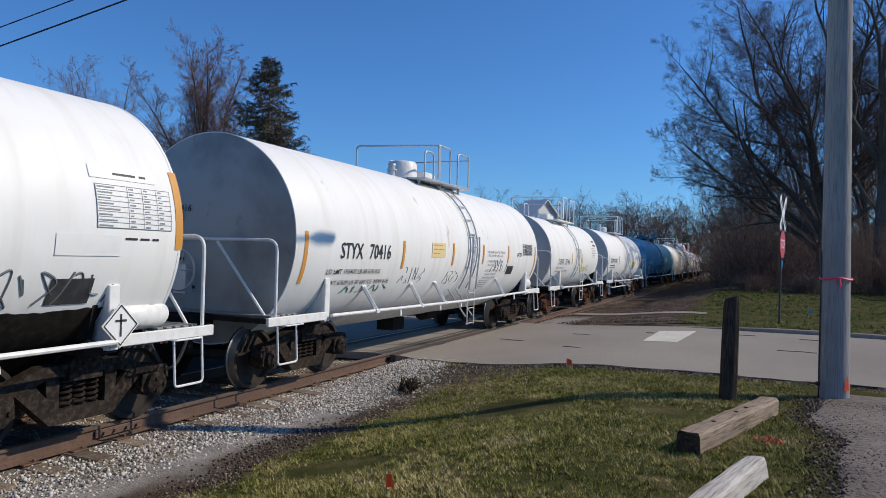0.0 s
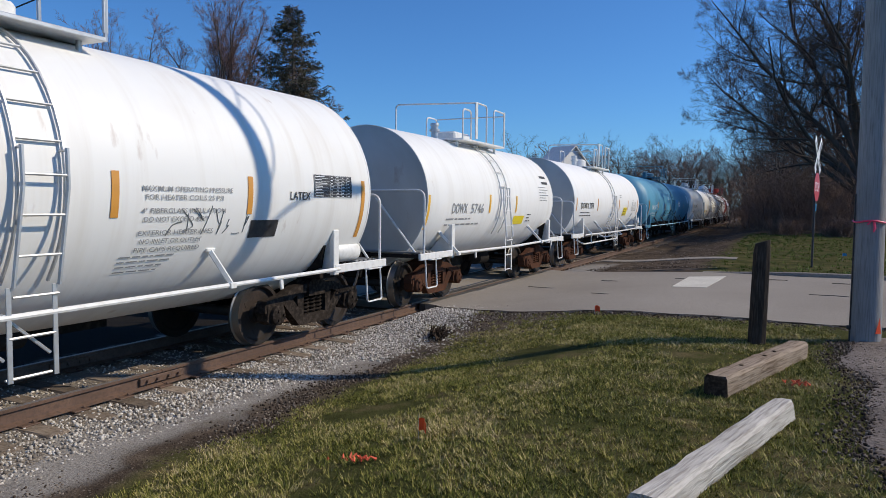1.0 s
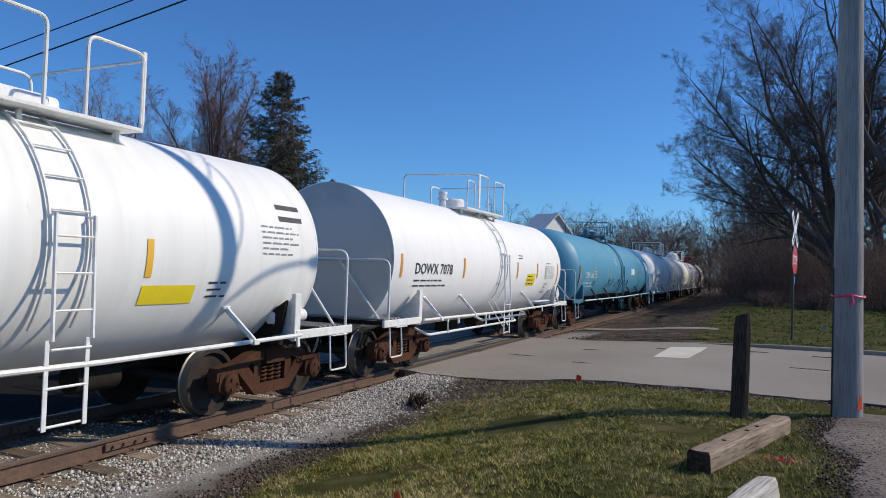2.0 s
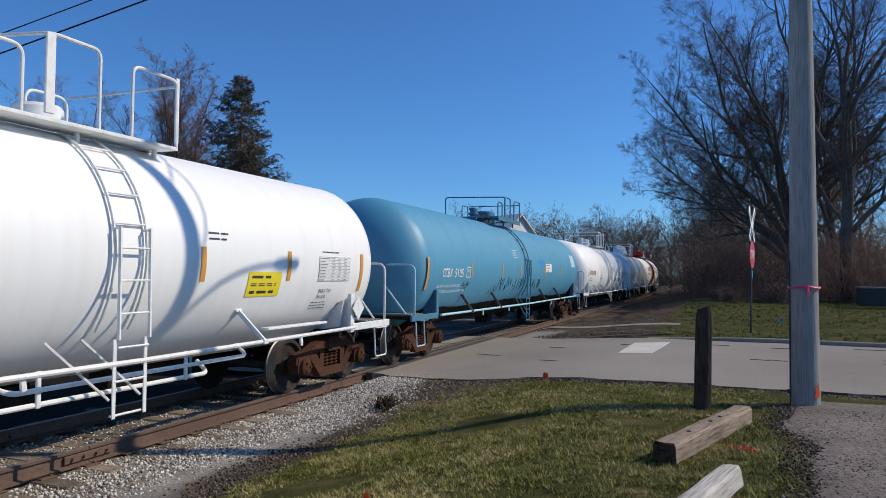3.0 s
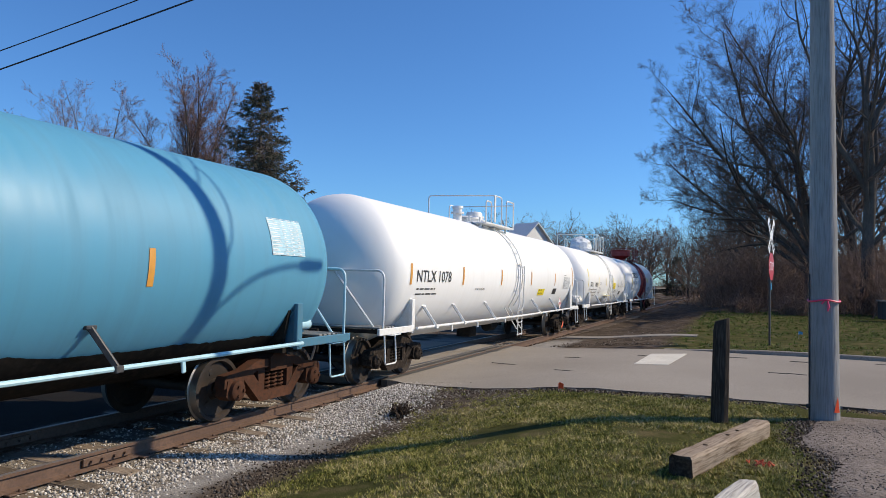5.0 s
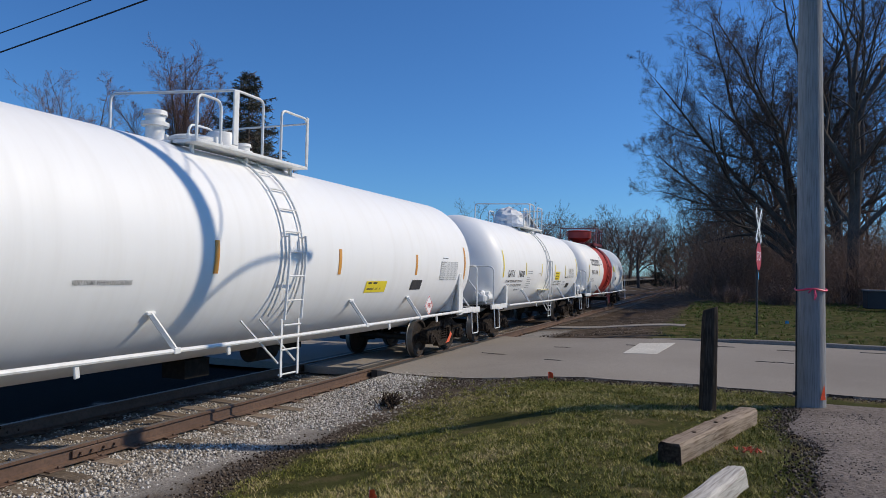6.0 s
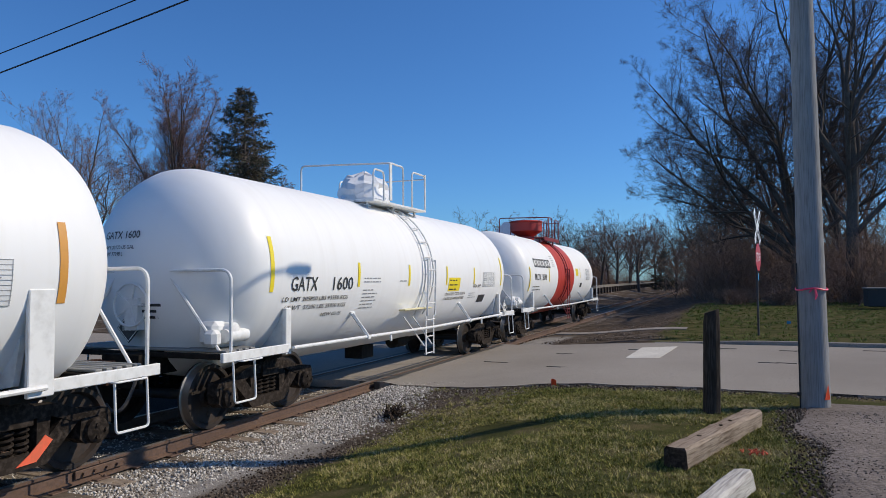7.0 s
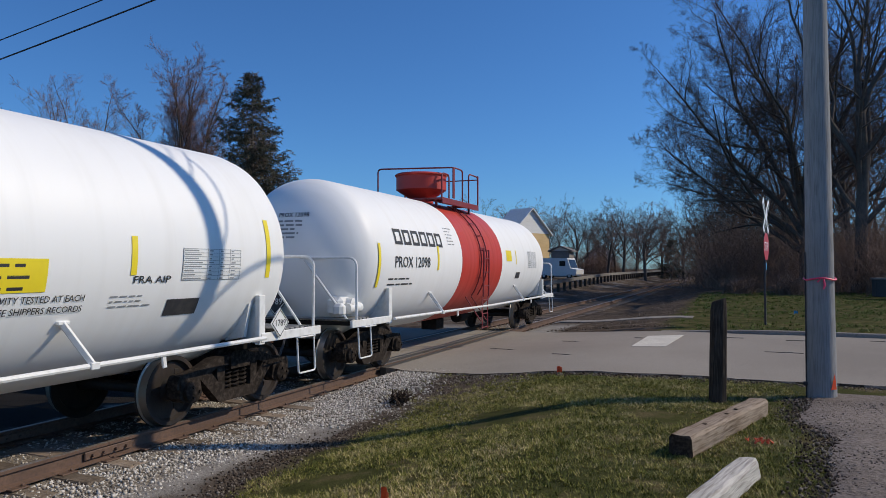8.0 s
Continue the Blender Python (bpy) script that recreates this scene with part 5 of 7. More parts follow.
def build_train():
    B, G, W = M["black_letter"], M["grey_letter"], M["white_letter"]
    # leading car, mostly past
    car, d = tank_car(-8.1, 6.23, -8.0, 5.78, 1.50, 2.07, "flat", -0.9, "white", "white_part", "white tank car with black graffiti and a ruled data panel", "shaded_head", struts=(-5.2, -2.6, 1.0, 2.9), grime_shade=radians(29))
    mid, R, zc = d["mid"], d["R"], d["zc"]
    panel(car, 4.72 - mid, 2.09, 0.92, 0.42, R, zc, M["placard"], G, 1)
    v, f = grid_patch(0.8, 0.13, 3)
    part("cover_patch", on_shell(Buf(), v, f, 4.68 - mid, 2.56, R, zc, 0.006), M["placard"], car, "bright white repaint patch", smooth=60)
    v, f = grid_patch(0.7, 0.2, 3)
    part("cover_patch", on_shell(Buf(), v, f, 4.3 - mid, 1.82, R, zc, 0.006), M["placard"], car, "bright white repaint patch", smooth=60)
    bars(car, 4.95 - mid, 2.6, 0.42, 1, 0.09, R, zc, B, 2)
    bars(car, 5.05 - mid, 1.98, 0.6, 1, 0.07, R, zc, B, 3)
    v, f = grid_patch(0.45, 0.26, 4)
    part("dark_label", on_shell(Buf(), v, f, 4.32 - mid, 1.37, R, zc, 0.006), M["black_part"], car, "black specification label", smooth=60)
    stripe(car, 5.7 - mid, 2.32, 0.85, R, zc, M["orange"], 0.1)
    scrawl(car, 2.4 - mid, 1.36, 2.7, 0.34, R, zc, M["grey_scrawl"], 3, 15, 0.011)
    heater_box(car, d, M["white_part"])
    diamond(car, 1.5, 5.02 - mid, 1.15, 0.22, "x", M["placard"], B, "", "white diamond placard")
    dome(car, d["c"], d["zt"], 0.34, 0.4, M["white_part"])

    # second car: jacketed, stained ends with their shade in the grey
    car, d = tank_car(7.58, 20.2, 7.86, 19.75, 1.51, 2.08, "flat", 14.5, "white_worn", "white_part", "white jacketed tank car with graffiti, orange stripes and rusty streaks", "stained_shaded_head", rail_z=4.32, rail_mat="galv", struts=(10.15, 11.9, 13.0, 16.76))
    mid, R, zc = d["mid"], d["R"], d["zc"]
    fit_text(car, d, "STYX", 9.02, 9.68, 1.84, 0.235, B)
    fit_text(car, d, "70416", 9.90, 10.62, 1.84, 0.235, B)
    fit_text(car, d, "LD LMT 195400 LB 88 650 KG", 8.72, 10.35, 1.60, 0.075, B, "load limit stencilling")
    fit_text(car, d, "LT WT 67600 LB 30 680 KG  NEW 6-95", 8.72, 10.78, 1.43, 0.075, B, "light weight stencilling")
    for s, z, h in ((8.06, 1.85, 0.75), (11.08, 1.92, 0.5), (13.38, 1.96, 0.46), (15.2, 1.98, 0.44), (17.05, 2.0, 0.44)):
        stripe(car, s - mid, z, h, R, zc, M["orange"], 0.085)
    stripe(car, 19.5 - mid, 1.85, 0.85, R, zc, M["orange"], 0.09)
    v, f = grid_patch(0.66, 0.29, 4)
    part("notice", on_shell(Buf(), v, f, 12.33 - mid, 1.88, R, zc, 0.006), M["faded"], car, "faded yellow notice", smooth=60)
    bars(car, 12.4 - mid, 2.11, 0.5, 3, 0.08, R, zc, M["orange"], 5, 0.3)
    for k, line in enumerate(("MAXIMUM OPERATING PRESSURE", "FOR HEATER COILS 25 PSI", "4\" FIBERGLASS INSULATION", "DO NOT EXCEED 450°F", "EXTERIOR HEATER PIPES", "NO INLET OR OUTLET", "PIPE CAPS REQUIRED")):
        fit_text(car, d, line, 15.55 + 0.04 * (k % 2), 15.55 + 0.052 * len(line) * 0.92, 2.02 - 0.085 * k - 0.05 * (k > 1) - 0.05 * (k > 3), 0.052, G, "heater notice stencilling")
    bars(car, 15.4 - mid, 1.36, 0.75, 4, 0.05, R, zc, G, 6)
    fit_text(car, d, "LATEX", 17.83, 18.25, 1.96, 0.10, B, "product name stencilled in black")
    panel(car, 18.34 - mid, 2.0, 0.9, 0.3, R, zc, M["black_part"], W, 7, 7, 5, "dark data panel with white figures")
    v, f = grid_patch(0.5, 0.22, 4)
    part("dark_label", on_shell(Buf(), v, f, 17.15 - mid, 1.5, R, zc, 0.006), M["black_part"], car, "black specification label", smooth=60)
    scrawl(car, 9.3 - mid, 1.28, 1.5, 0.16, R, zc, M["green_scrawl"], 5, 9, 0.008)
    scrawl(car, 11.15 - mid, 1.4, 1.1, 0.34, R, zc, M["grey_scrawl"], 11, 8, 0.005)
    scrawl(car, 15.9 - mid, 1.55, 1.3, 0.34, R, zc, M["grey_scrawl"], 12, 8, 0.006)
    scrawl(car, 13.2 - mid, 1.35, 0.8, 0.3, R, zc, M["grey_scrawl"], 13, 6, 0.005)
    end_text(car, d, [("STYX 70416", -0.95, 2.45, 0.1), ("CAPY 20456 GAL", -0.92, 2.33, 0.055), ("CAPY 77 300 L", -0.92, 2.24, 0.055)], 0, B)
    end_bars(car, d, -0.9, 1.75, 0.9, 5, 0.1, B, 4)
    heater_box(car, d, M["white_part"])
    dome(car, d["c"] - 0.45, d["zt"], 0.33, 0.42, M["white_part"])
    part("valve_box", Buf().box((0, d["c"] + 0.5, d["zt"] + 0.12), (0.5, 0.6, 0.3), None, 0.04), M["white_part"], car, "low white fittings box")
    nozzle(car, d["c"] - 0.95, d["zt"], 0.07, 0.3, M["galv"])
    hand_brake(car, d["a"] - 0.1, M["galv"])

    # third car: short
    car, d = tank_car(21.74, 30.5, 22.0, 29.8, 1.35, 2.045, "flat", 25.85, "white", "white_part", "short white tank car with yellow stripes and shade-grey ends", "shaded_head", rail_z=4.2, struts=(23.0, 28.3), rail_top=2.17, rig="truck_rust")
    mid, R, zc = d["mid"], d["R"], d["zc"]
    fit_text(car, d, "DOWX", 23.10, 23.83, 1.75, 0.2, G)
    fit_text(car, d, "5746", 24.03, 24.71, 1.75, 0.2, G)
    bars(car, 22.9 - mid, 1.62, 1.7, 2, 0.11, R, zc, G, 8)
    for s, z, h in ((22.02, 1.78, 0.66), (25.03, 1.95, 0.4), (26.75, 1.95, 0.4)):
        stripe(car, s - mid, z, h, R, zc, M["amber"], 0.085)
    v, f = grid_patch(0.75, 0.22, 4)
    part("notice", on_shell(Buf(), v, f, 26.75 - mid, 1.46, R, zc, 0.006), M["yellow"], car, "yellow notice", smooth=60)
    for z in (2.66, 2.5):
        v, f = grid_patch(0.5, 0.07, 2)
        part("dark_bar", on_shell(Buf(), v, f, 29.0 - mid, z, R, zc, 0.006), M["black_part"], car, "black painted bar", smooth=60)
    bars(car, 28.6 - mid, 2.4, 0.8, 6, 0.07, R, zc, G, 9)
    bars(car, 27.7 - mid, 1.68, 0.35, 3, 0.08, R, zc, B, 10)
    end_text(car, d, [("DOWX 5746", -0.8, 2.42, 0.11), ("CAPY 10 060 GALS", -0.8, 2.25, 0.06), ("CAPY 38 082 L", -0.75, 2.14, 0.06)], 0, G)
    part("valve_box", Buf().box((0, d["c"] + 0.2, d["zt"] + 0.1), (0.55, 0.9, 0.26), None, 0.04), M["white_part"], car, "low white fittings box")
    nozzle(car, d["c"] - 0.75, d["zt"], 0.08, 0.36, M["galv"])
    dome(car, d["c"] + 0.75, d["zt"], 0.16, 0.26, M["white_part"])
    brake_valve(car, d["b"] - 1.0, M["white_part"])

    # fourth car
    car, d = tank_car(31.85, 43.71, 32.05, 43.2, 1.38, 2.06, "flat", 37.75, "white_clean", "white_part", "white tank car with orange stripes and a yellow notice", "shaded_head", rail_z=4.25, struts=(33.8, 35.6, 39.93), rig="truck_rust")
    mid, R, zc = d["mid"], d["R"], d["zc"]
    fit_text(car, d, "DOWX 7078", 32.9, 34.6, 1.84, 0.2, B)
    bars(car, 32.9 - mid, 1.7, 1.6, 2, 0.1, R, zc, B, 12)
    for s in (32.3, 35.2, 38.85, 40.65):
        stripe(car, s - mid, 1.98, 0.42, R, zc, M["orange"], 0.085)
    stripe(car, 42.82 - mid, 1.9, 0.64, R, zc, M["orange"], 0.1)
    v, f = grid_patch(0.74, 0.34, 4)
    part("notice", on_shell(Buf(), v, f, 39.78 - mid, 1.56, R, zc, 0.006), M["yellow"], car, "bright yellow notice", smooth=60)
    bars(car, 39.85 - mid, 1.8, 0.6, 3, 0.1, R, zc, B, 13, 0.4)
    panel(car, 41.5 - mid, 1.76, 0.95, 0.38, R, zc, M["placard"], G, 14)
    bars(car, 41.6 - mid, 2.2, 0.5, 1, 0.06, R, zc, B, 15)
    fit_text(car, d, "BUILT 7-81", 41.6, 41.95, 1.58, 0.06, B, "builder's stencilling")
    fit_text(car, d, "BY GATX", 41.6, 41.85, 1.49, 0.06, B, "builder's stencilling")
    bars(car, 41.5 - mid, 1.42, 0.55, 3, 0.045, R, zc, B, 16)
    bars(car, 39.0 - mid, 2.35, 0.45, 2, 0.07, R, zc, B, 17)
    diamond(car, 1.47, 42.6 - mid, 1.3, 0.2, "x", M["placard"], M["placard"], "", "blank white diamond placard")
    nozzle(car, d["c"] - 0.6, d["zt"], 0.09, 0.4, M["white_part"])
    dome(car, d["c"] + 0.1, d["zt"], 0.27, 0.3, M["white_part"])

    for z, x, p0, p1 in ((0.66, 1.3, 33.6, 39.2), (0.80, 1.34, 36.4, 39.9)):
        part("heater_pipe", Buf().tube(bent([(x - 0.25, p0 - mid, z + 0.12), (x, p0 + 0.1 - mid, z), (x, p1 - 0.1 - mid, z), (x - 0.25, p1 - mid, z + 0.12)], 0.1), 0.026, 8), M["white_part"], car, "white heater pipe slung below the side pipe")
    for p in (34.6, 36.8, 38.7):
        part("hanger", Buf().box((1.32, p - mid, 0.80), (0.03, 0.05, 0.34)), M["white_part"], car, "pipe hanger strap")
    part("running_board", Buf().box((1.47, 40.75 - mid, 1.13), (0.14, 1.5, 0.035)), M["white_part"], car, "narrow white running board")

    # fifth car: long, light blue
    car, d = tank_car(45.08, 63.15, 45.75, 62.4, 1.47, 2.06, "round", 53.79, "blue", "blue_part", "long light-blue tank car with orange stripes and graffiti", rig="truck_rust", deep=0.16, rail_z=4.3, rail_mat="blue_part", step_mat="pale_blue_part", strut_mat="black_part", grime_shade=radians(40), struts=(48.34, 50.75, 56.31, 58.71))
    mid, R, zc = d["mid"], d["R"], d["zc"]
    fit_text(car, d, "CCBX", 46.5, 47.12, 1.81, 0.2, W, "white stencilled reporting mark")
    fit_text(car, d, "5105", 47.28, 47.86, 1.81, 0.2, W, "white stencilled reporting mark")
    fit_text(car, d, "LD LMT 192700 LBS 87490 KGS", 46.3, 47.75, 1.58, 0.065, W, "load limit stencilling")
    fit_text(car, d, "LT WT 70300 LBS 31850 KGS NEW 9-96", 46.3, 48.15, 1.46, 0.065, W, "light weight stencilling")
    v, f = grid_patch(0.3, 0.24, 3)
    b = Buf()
    for u, w_, hh, vv in ((0, 0.3, 0.02, 0), (0, 0.3, 0.02, 0.24), (0, 0.02, 0.24, 0), (0.28, 0.02, 0.24, 0)):
        q, g = grid_patch(w_, hh, 1)
        on_shell(b, [(x + u, z + vv) for x, z in q], g, 48.1 - mid, 1.8, R, zc, 0.006)
    part("plate_mark", b, W, car, "white outlined plate mark", smooth=0)
    fit_text(car, d, "PLATE", 48.14, 48.36, 1.945, 0.05, W, "white stencilled plate mark")
    fit_text(car, d, "C", 48.22, 48.28, 1.85, 0.06, W, "white stencilled plate mark")
    for s in (48.45, 51.1, 53.1, 56.38, 59.1):
        stripe(car, s - mid, 1.98, 0.4, R, zc, M["orange"], 0.085)
    stripe(car, 45.62 - mid, 1.9, 0.7, R, zc, M["orange"], 0.1)
    v, f = grid_patch(0.92, 0.3, 4)
    part("notice", on_shell(Buf(), v, f, 56.5 - mid, 1.97, R, zc, 0.006), M["placard"], car, "cream notice with black figures", smooth=60)
    bars(car, 56.6 - mid, 2.2, 0.75, 3, 0.1, R, zc, B, 21)
    v, f = grid_patch(0.75, 0.24, 4)
    part("cover_patch", on_shell(Buf(), v, f, 55.6 - mid, 2.16, R, zc, 0.006), plain_paint("strong_blue_patch", (0.03, 0.27, 0.60)), car, "stronger blue repaint patch", smooth=60)
    panel(car, 61.2 - mid, 2.2, 0.75, 0.5, R, zc, M["pale_blue_part"], W, 22, 9, 4, "data panel with white figures on blue")
    bars(car, 52.35 - mid, 2.6, 0.6, 5, 0.055, R, zc, W, 23)
    scrawl(car, 50.9 - mid, 1.40, 2.6, 0.42, R, zc, M["black_letter"], 21, 13, 0.008)
    scrawl(car, 54.2 - mid, 1.42, 1.7, 0.36, R, zc, M["black_letter"], 25, 10, 0.008)
    scrawl(car, 47.9 - mid, 1.45, 0.5, 0.3, R, zc, M["grey_scrawl"], 22, 6, 0.005)
    scrawl(car, 50.2 - mid, 1.35, 0.7, 0.26, R, zc, M["grey_scrawl"], 23, 5, 0.005)
    end_text(car, d, [("CCBX 5105", -0.75, 2.5, 0.1)], 0, W, 0.82)
    end_bars(car, d, -0.8, 2.4, 0.85, 5, 0.085, W, 24, 0.82)
    dome(car, d["c"] + 0.35, d["zt"] + 0.1, 0.32, 0.32, M["blue_part"])
    nozzle(car, d["c"] - 0.85, d["zt"], 0.11, 0.42, M["blue_part"])
    hatch(car, d["c"] - 0.25, d["zt"] + 0.02, M["black_part"])
    brake_valve(car, d["b"] - 0.9, M["pale_blue_part"])

    # sixth car: long, white
    car, d = tank_car(64.48, 80.75, 65.3, 79.95, 1.47, 2.08, "round", 72.6, "white_clean", "white_part", "long white tank car with orange stripes and a red placard", rail_z=4.3, struts=(66.6, 68.2, 70.35, 74.76, 77.01))
    mid, R, zc = d["mid"], d["R"], d["zc"]
    fit_text(car, d, "NTLX 1078", 65.75, 67.5, 1.88, 0.22, B)
    bars(car, 65.8 - mid, 1.72, 1.5, 2, 0.1, R, zc, B, 31)
    for s in (65.45, 68.2, 71.0, 73.9, 76.88):
        stripe(car, s - mid, 2.02, 0.4, R, zc, M["orange"], 0.085)
    stripe(car, 79.65 - mid, 2.1, 0.75, R, zc, M["orange"], 0.085)
    v, f = grid_patch(0.78, 0.21, 3)
    part("notice", on_shell(Buf(), v, f, 74.93 - mid, 1.51, R, zc, 0.006), M["yellow"], car, "yellow notice with black figures", smooth=60)
    bars(car, 75.0 - mid, 1.66, 0.65, 2, 0.1, R, zc, B, 32)
    v, f = grid_patch(0.5, 0.2, 3)
    part("dark_label", on_shell(Buf(), v, f, 76.8 - mid, 1.53, R, zc, 0.006), M["black_part"], car, "black specification label", smooth=60)
    panel(car, 78.2 - mid, 1.72, 1.0, 0.4, R, zc, M["panel_grey"], G, 33, 9, 4)
    bars(car, 78.3 - mid, 2.18, 0.4, 1, 0.05, R, zc, B, 34)
    fit_text(car, d, "VENT DOME WHEN UNLOADING", 69.08, 69.8, 1.70, 0.05, B, "stencilled handling note")
    diamond(car, 1.49, 77.5 - mid, 1.2, 0.22, "x", M["placard"], M["placard_red"], "1987", "red and white diamond placard")
    nozzle(car, d["c"] - 1.0, d["zt"], 0.12, 0.42, M["white_part"])
    dome(car, d["c"] + 0.35, d["zt"] + 0.05, 0.24, 0.34, M["white_part"])
    hatch(car, d["c"] - 0.25, d["zt"], M["white_part"])
    nozzle(car, d["c"] + 0.85, d["zt"], 0.1, 0.3, M["white_part"])
    part("wide_post", Buf().box((1.44, d["b"] - 1.26, 1.38), (0.05, 0.26, 0.95)), M["white_part"], car, "tall white bolster plate")
    part("paint_splash", Buf().prism([(0.05, 0.24), (0.25, 0.25), (0.42, 0.42), (0.34, 0.48), (0.18, 0.33)], 1.081, 1.09, "yz"), M["spray"], car, "orange paint sprayed on the truck", smooth=0).matrix_local = pose(0, d["b"] - 1.25, 0)

    # seventh car
    car, d = tank_car(82.1, 94.5, 82.85, 93.55, 1.46, 2.06, "round", 88.22, "white_clean", "white_part", "white tank car with yellow stripes and plastic-wrapped valves", rail_z=4.28, struts=(85.5, 90.6), shelf=True)
    mid, R, zc = d["mid"], d["R"], d["zc"]
    fit_text(car, d, "GATX", 83.36, 84.05, 1.78, 0.2, B)
    fit_text(car, d, "1600", 84.5, 85.12, 1.78, 0.2, B)
    fit_text(car, d, "LD LMT 205800 LBS 93350 KGS", 83.2, 85.02, 1.63, 0.065, B, "load limit stencilling")
    fit_text(car, d, "LT WT  57200 LBS 25950 KGS", 83.3, 85.0, 1.51, 0.065, B, "light weight stencilling")
    fit_text(car, d, "NEW 02-05", 84.35, 84.95, 1.38, 0.06, B, "builder's stencilling")
    stripe(car, 82.86 - mid, 2.15, 0.76, R, zc, M["yellow"], 0.085)
    stripe(car, 93.32 - mid, 2.15, 0.76, R, zc, M["yellow"], 0.085)
    for s in (85.28, 87.3, 89.28, 91.1):
        stripe(car, s - mid, 2.02, 0.4, R, zc, M["yellow"], 0.075)
    v, f = grid_patch(0.72, 0.3, 4)
    part("notice", on_shell(Buf(), v, f, 89.45 - mid, 1.68, R, zc, 0.006), M["yellow"], car, "yellow notice with black figures", smooth=60)
    bars(car, 89.5 - mid, 1.9, 0.6, 3, 0.1, R, zc, B, 41)
    bars(car, 85.5 - mid, 1.95, 0.7, 2, 0.06, R, zc, G, 42)
    bars(car, 85.5 - mid, 1.75, 0.6, 6, 0.06, R, zc, G, 43)
    bars(car, 86.9 - mid, 1.9, 0.4, 1, 0.06, R, zc, G, 44)
    fit_text(car, d, "CONDUCTIVITY TESTED AT EACH", 89.32, 90.6, 1.585, 0.062, B, "stencilled test notice")
    fit_text(car, d, "LOADING. SEE SHIPPERS RECORDS", 89.32, 90.6, 1.485, 0.062, B, "stencilled test notice")
    panel(car, 91.82 - mid, 1.76, 0.98, 0.36, R, zc, M["placard"], G, 46, 8, 4)
    fit_text(car, d, "FRA AIP", 91.15, 91.66, 1.74, 0.075, B, "stencilled inspection mark")
    bars(car, 90.9 - mid, 1.6, 0.55, 3, 0.05, R, zc, G, 47)
    v, f = grid_patch(0.5, 0.2, 3)
    part("dark_label", on_shell(Buf(), v, f, 91.68 - mid, 1.37, R, zc, 0.006), M["black_part"], car, "black specification label", smooth=60)
    end_text(car, d, [("GATX 1600", -0.75, 2.5, 0.1), ("CAPY 20120 US GAL", -0.75, 2.36, 0.05), ("CAPY 77298 L", -0.75, 2.27, 0.05)], 0, B, 0.81)
    end_bars(car, d, 0.0, 1.6, 0.4, 3, 0.08, B, 48, 0.81)
    wrapped(car, d["c"] + 0.1, d["zt"], M["plastic"])
    hand_brake(car, d["a"] - 0.05, M["white_part"])
    brake_valve(car, d["a"] + 0.35, M["white_part"])
    diamond(car, -0.2, d["a"] - 0.02, 1.32, 0.2, "-y", M["black_part"], M["placard"], "1789", "black and white diamond placard")
    diamond(car, 1.47, 93.6 - mid, 1.16, 0.2, "x", M["placard"], B, "1789", "black and white diamond placard")
    part("side_step", Buf().box((1.44, d["yl"] - 0.55, 1.36), (0.14, 1.3, 0.03)), plain_paint("pale_yellow_step", (0.75, 0.68, 0.4)), car, "pale yellow running board at the ladder")

    # eighth and last car: red middle band
    car, d = tank_car(95.78, 109.3, 96.55, 108.0, 1.45, 2.06, "round", 102.0, "white_clean", "white_part", "white tank car with a broad red band and red top fittings", rail_z=4.32, rail_mat="red_part", deep=0.06, struts=(99.24, 105.4))
    mid, R, zc = d["mid"], d["R"], d["zc"]
    part("red_band", Buf().lathe([(100.6 - mid, R - 0.02), (100.6 - mid, R + 0.005), (102.0 - mid, R + 0.006), (103.6 - mid, R + 0.005), (103.6 - mid, R - 0.02)], (0, 0, zc), "y", 96), M["red"], car, "broad red painted band")
    # blocky maker's mark as plain bars
    for k in range(6):
        b = Buf()
        outer = [(0, 0), (0.32, 0), (0.32, 0.1), (0.32, 0.2), (0.32, 0.3), (0, 0.3), (0, 0.2), (0, 0.1)]
        inner = [(0.07, 0.06), (0.25, 0.06), (0.25, 0.12), (0.25, 0.18), (0.25, 0.24), (0.07, 0.24), (0.07, 0.18), (0.07, 0.12)]
        ring = [(i, (i + 1) % 8, 8 + (i + 1) % 8, 8 + i) for i in range(8)]
        on_shell(b, outer + inner, ring, 97.2 + 0.39 * k - mid, 2.33, R, zc, 0.006)
        part("maker_mark", b, B, car, "blocky black maker's mark", smooth=0)
    fit_text(car, d, "PROX 12098", 97.15, 98.75, 1.91, 0.2, B)
    bars(car, 96.95 - mid, 1.68, 1.3, 2, 0.1, R, zc, B, 51)
    stripe(car, 96.5 - mid, 1.95, 0.78, R, zc, M["yellow"], 0.085)
    stripe(car, 99.15 - mid, 2.1, 0.5, R, zc, M["yellow"], 0.085)
    bars(car, 99.8 - mid, 2.75, 0.5, 6, 0.07, R, zc, G, 52)
    v, f = grid_patch(0.5, 0.3, 4)
    part("notice", on_shell(Buf(), v, f, 104.0 - mid, 2.08, R, zc, 0.006), M["yellow"], car, "yellow notice with black figures", smooth=60)
    stripe(car, 104.9 - mid, 2.2, 0.4, R, zc, M["yellow"], 0.06)
    panel(car, 106.2 - mid, 1.9, 0.95, 0.5, R, zc, M["panel_grey"], G, 53, 9, 4)
    v, f = grid_patch(0.4, 0.18, 3)
    part("dark_label", on_shell(Buf(), v, f, 105.0 - mid, 1.6, R, zc, 0.006), M["black_part"], car, "black specification label", smooth=60)
    end_text(car, d, [("PROX 12098", -0.15, 2.77, 0.075)], 0, B, 0.81)
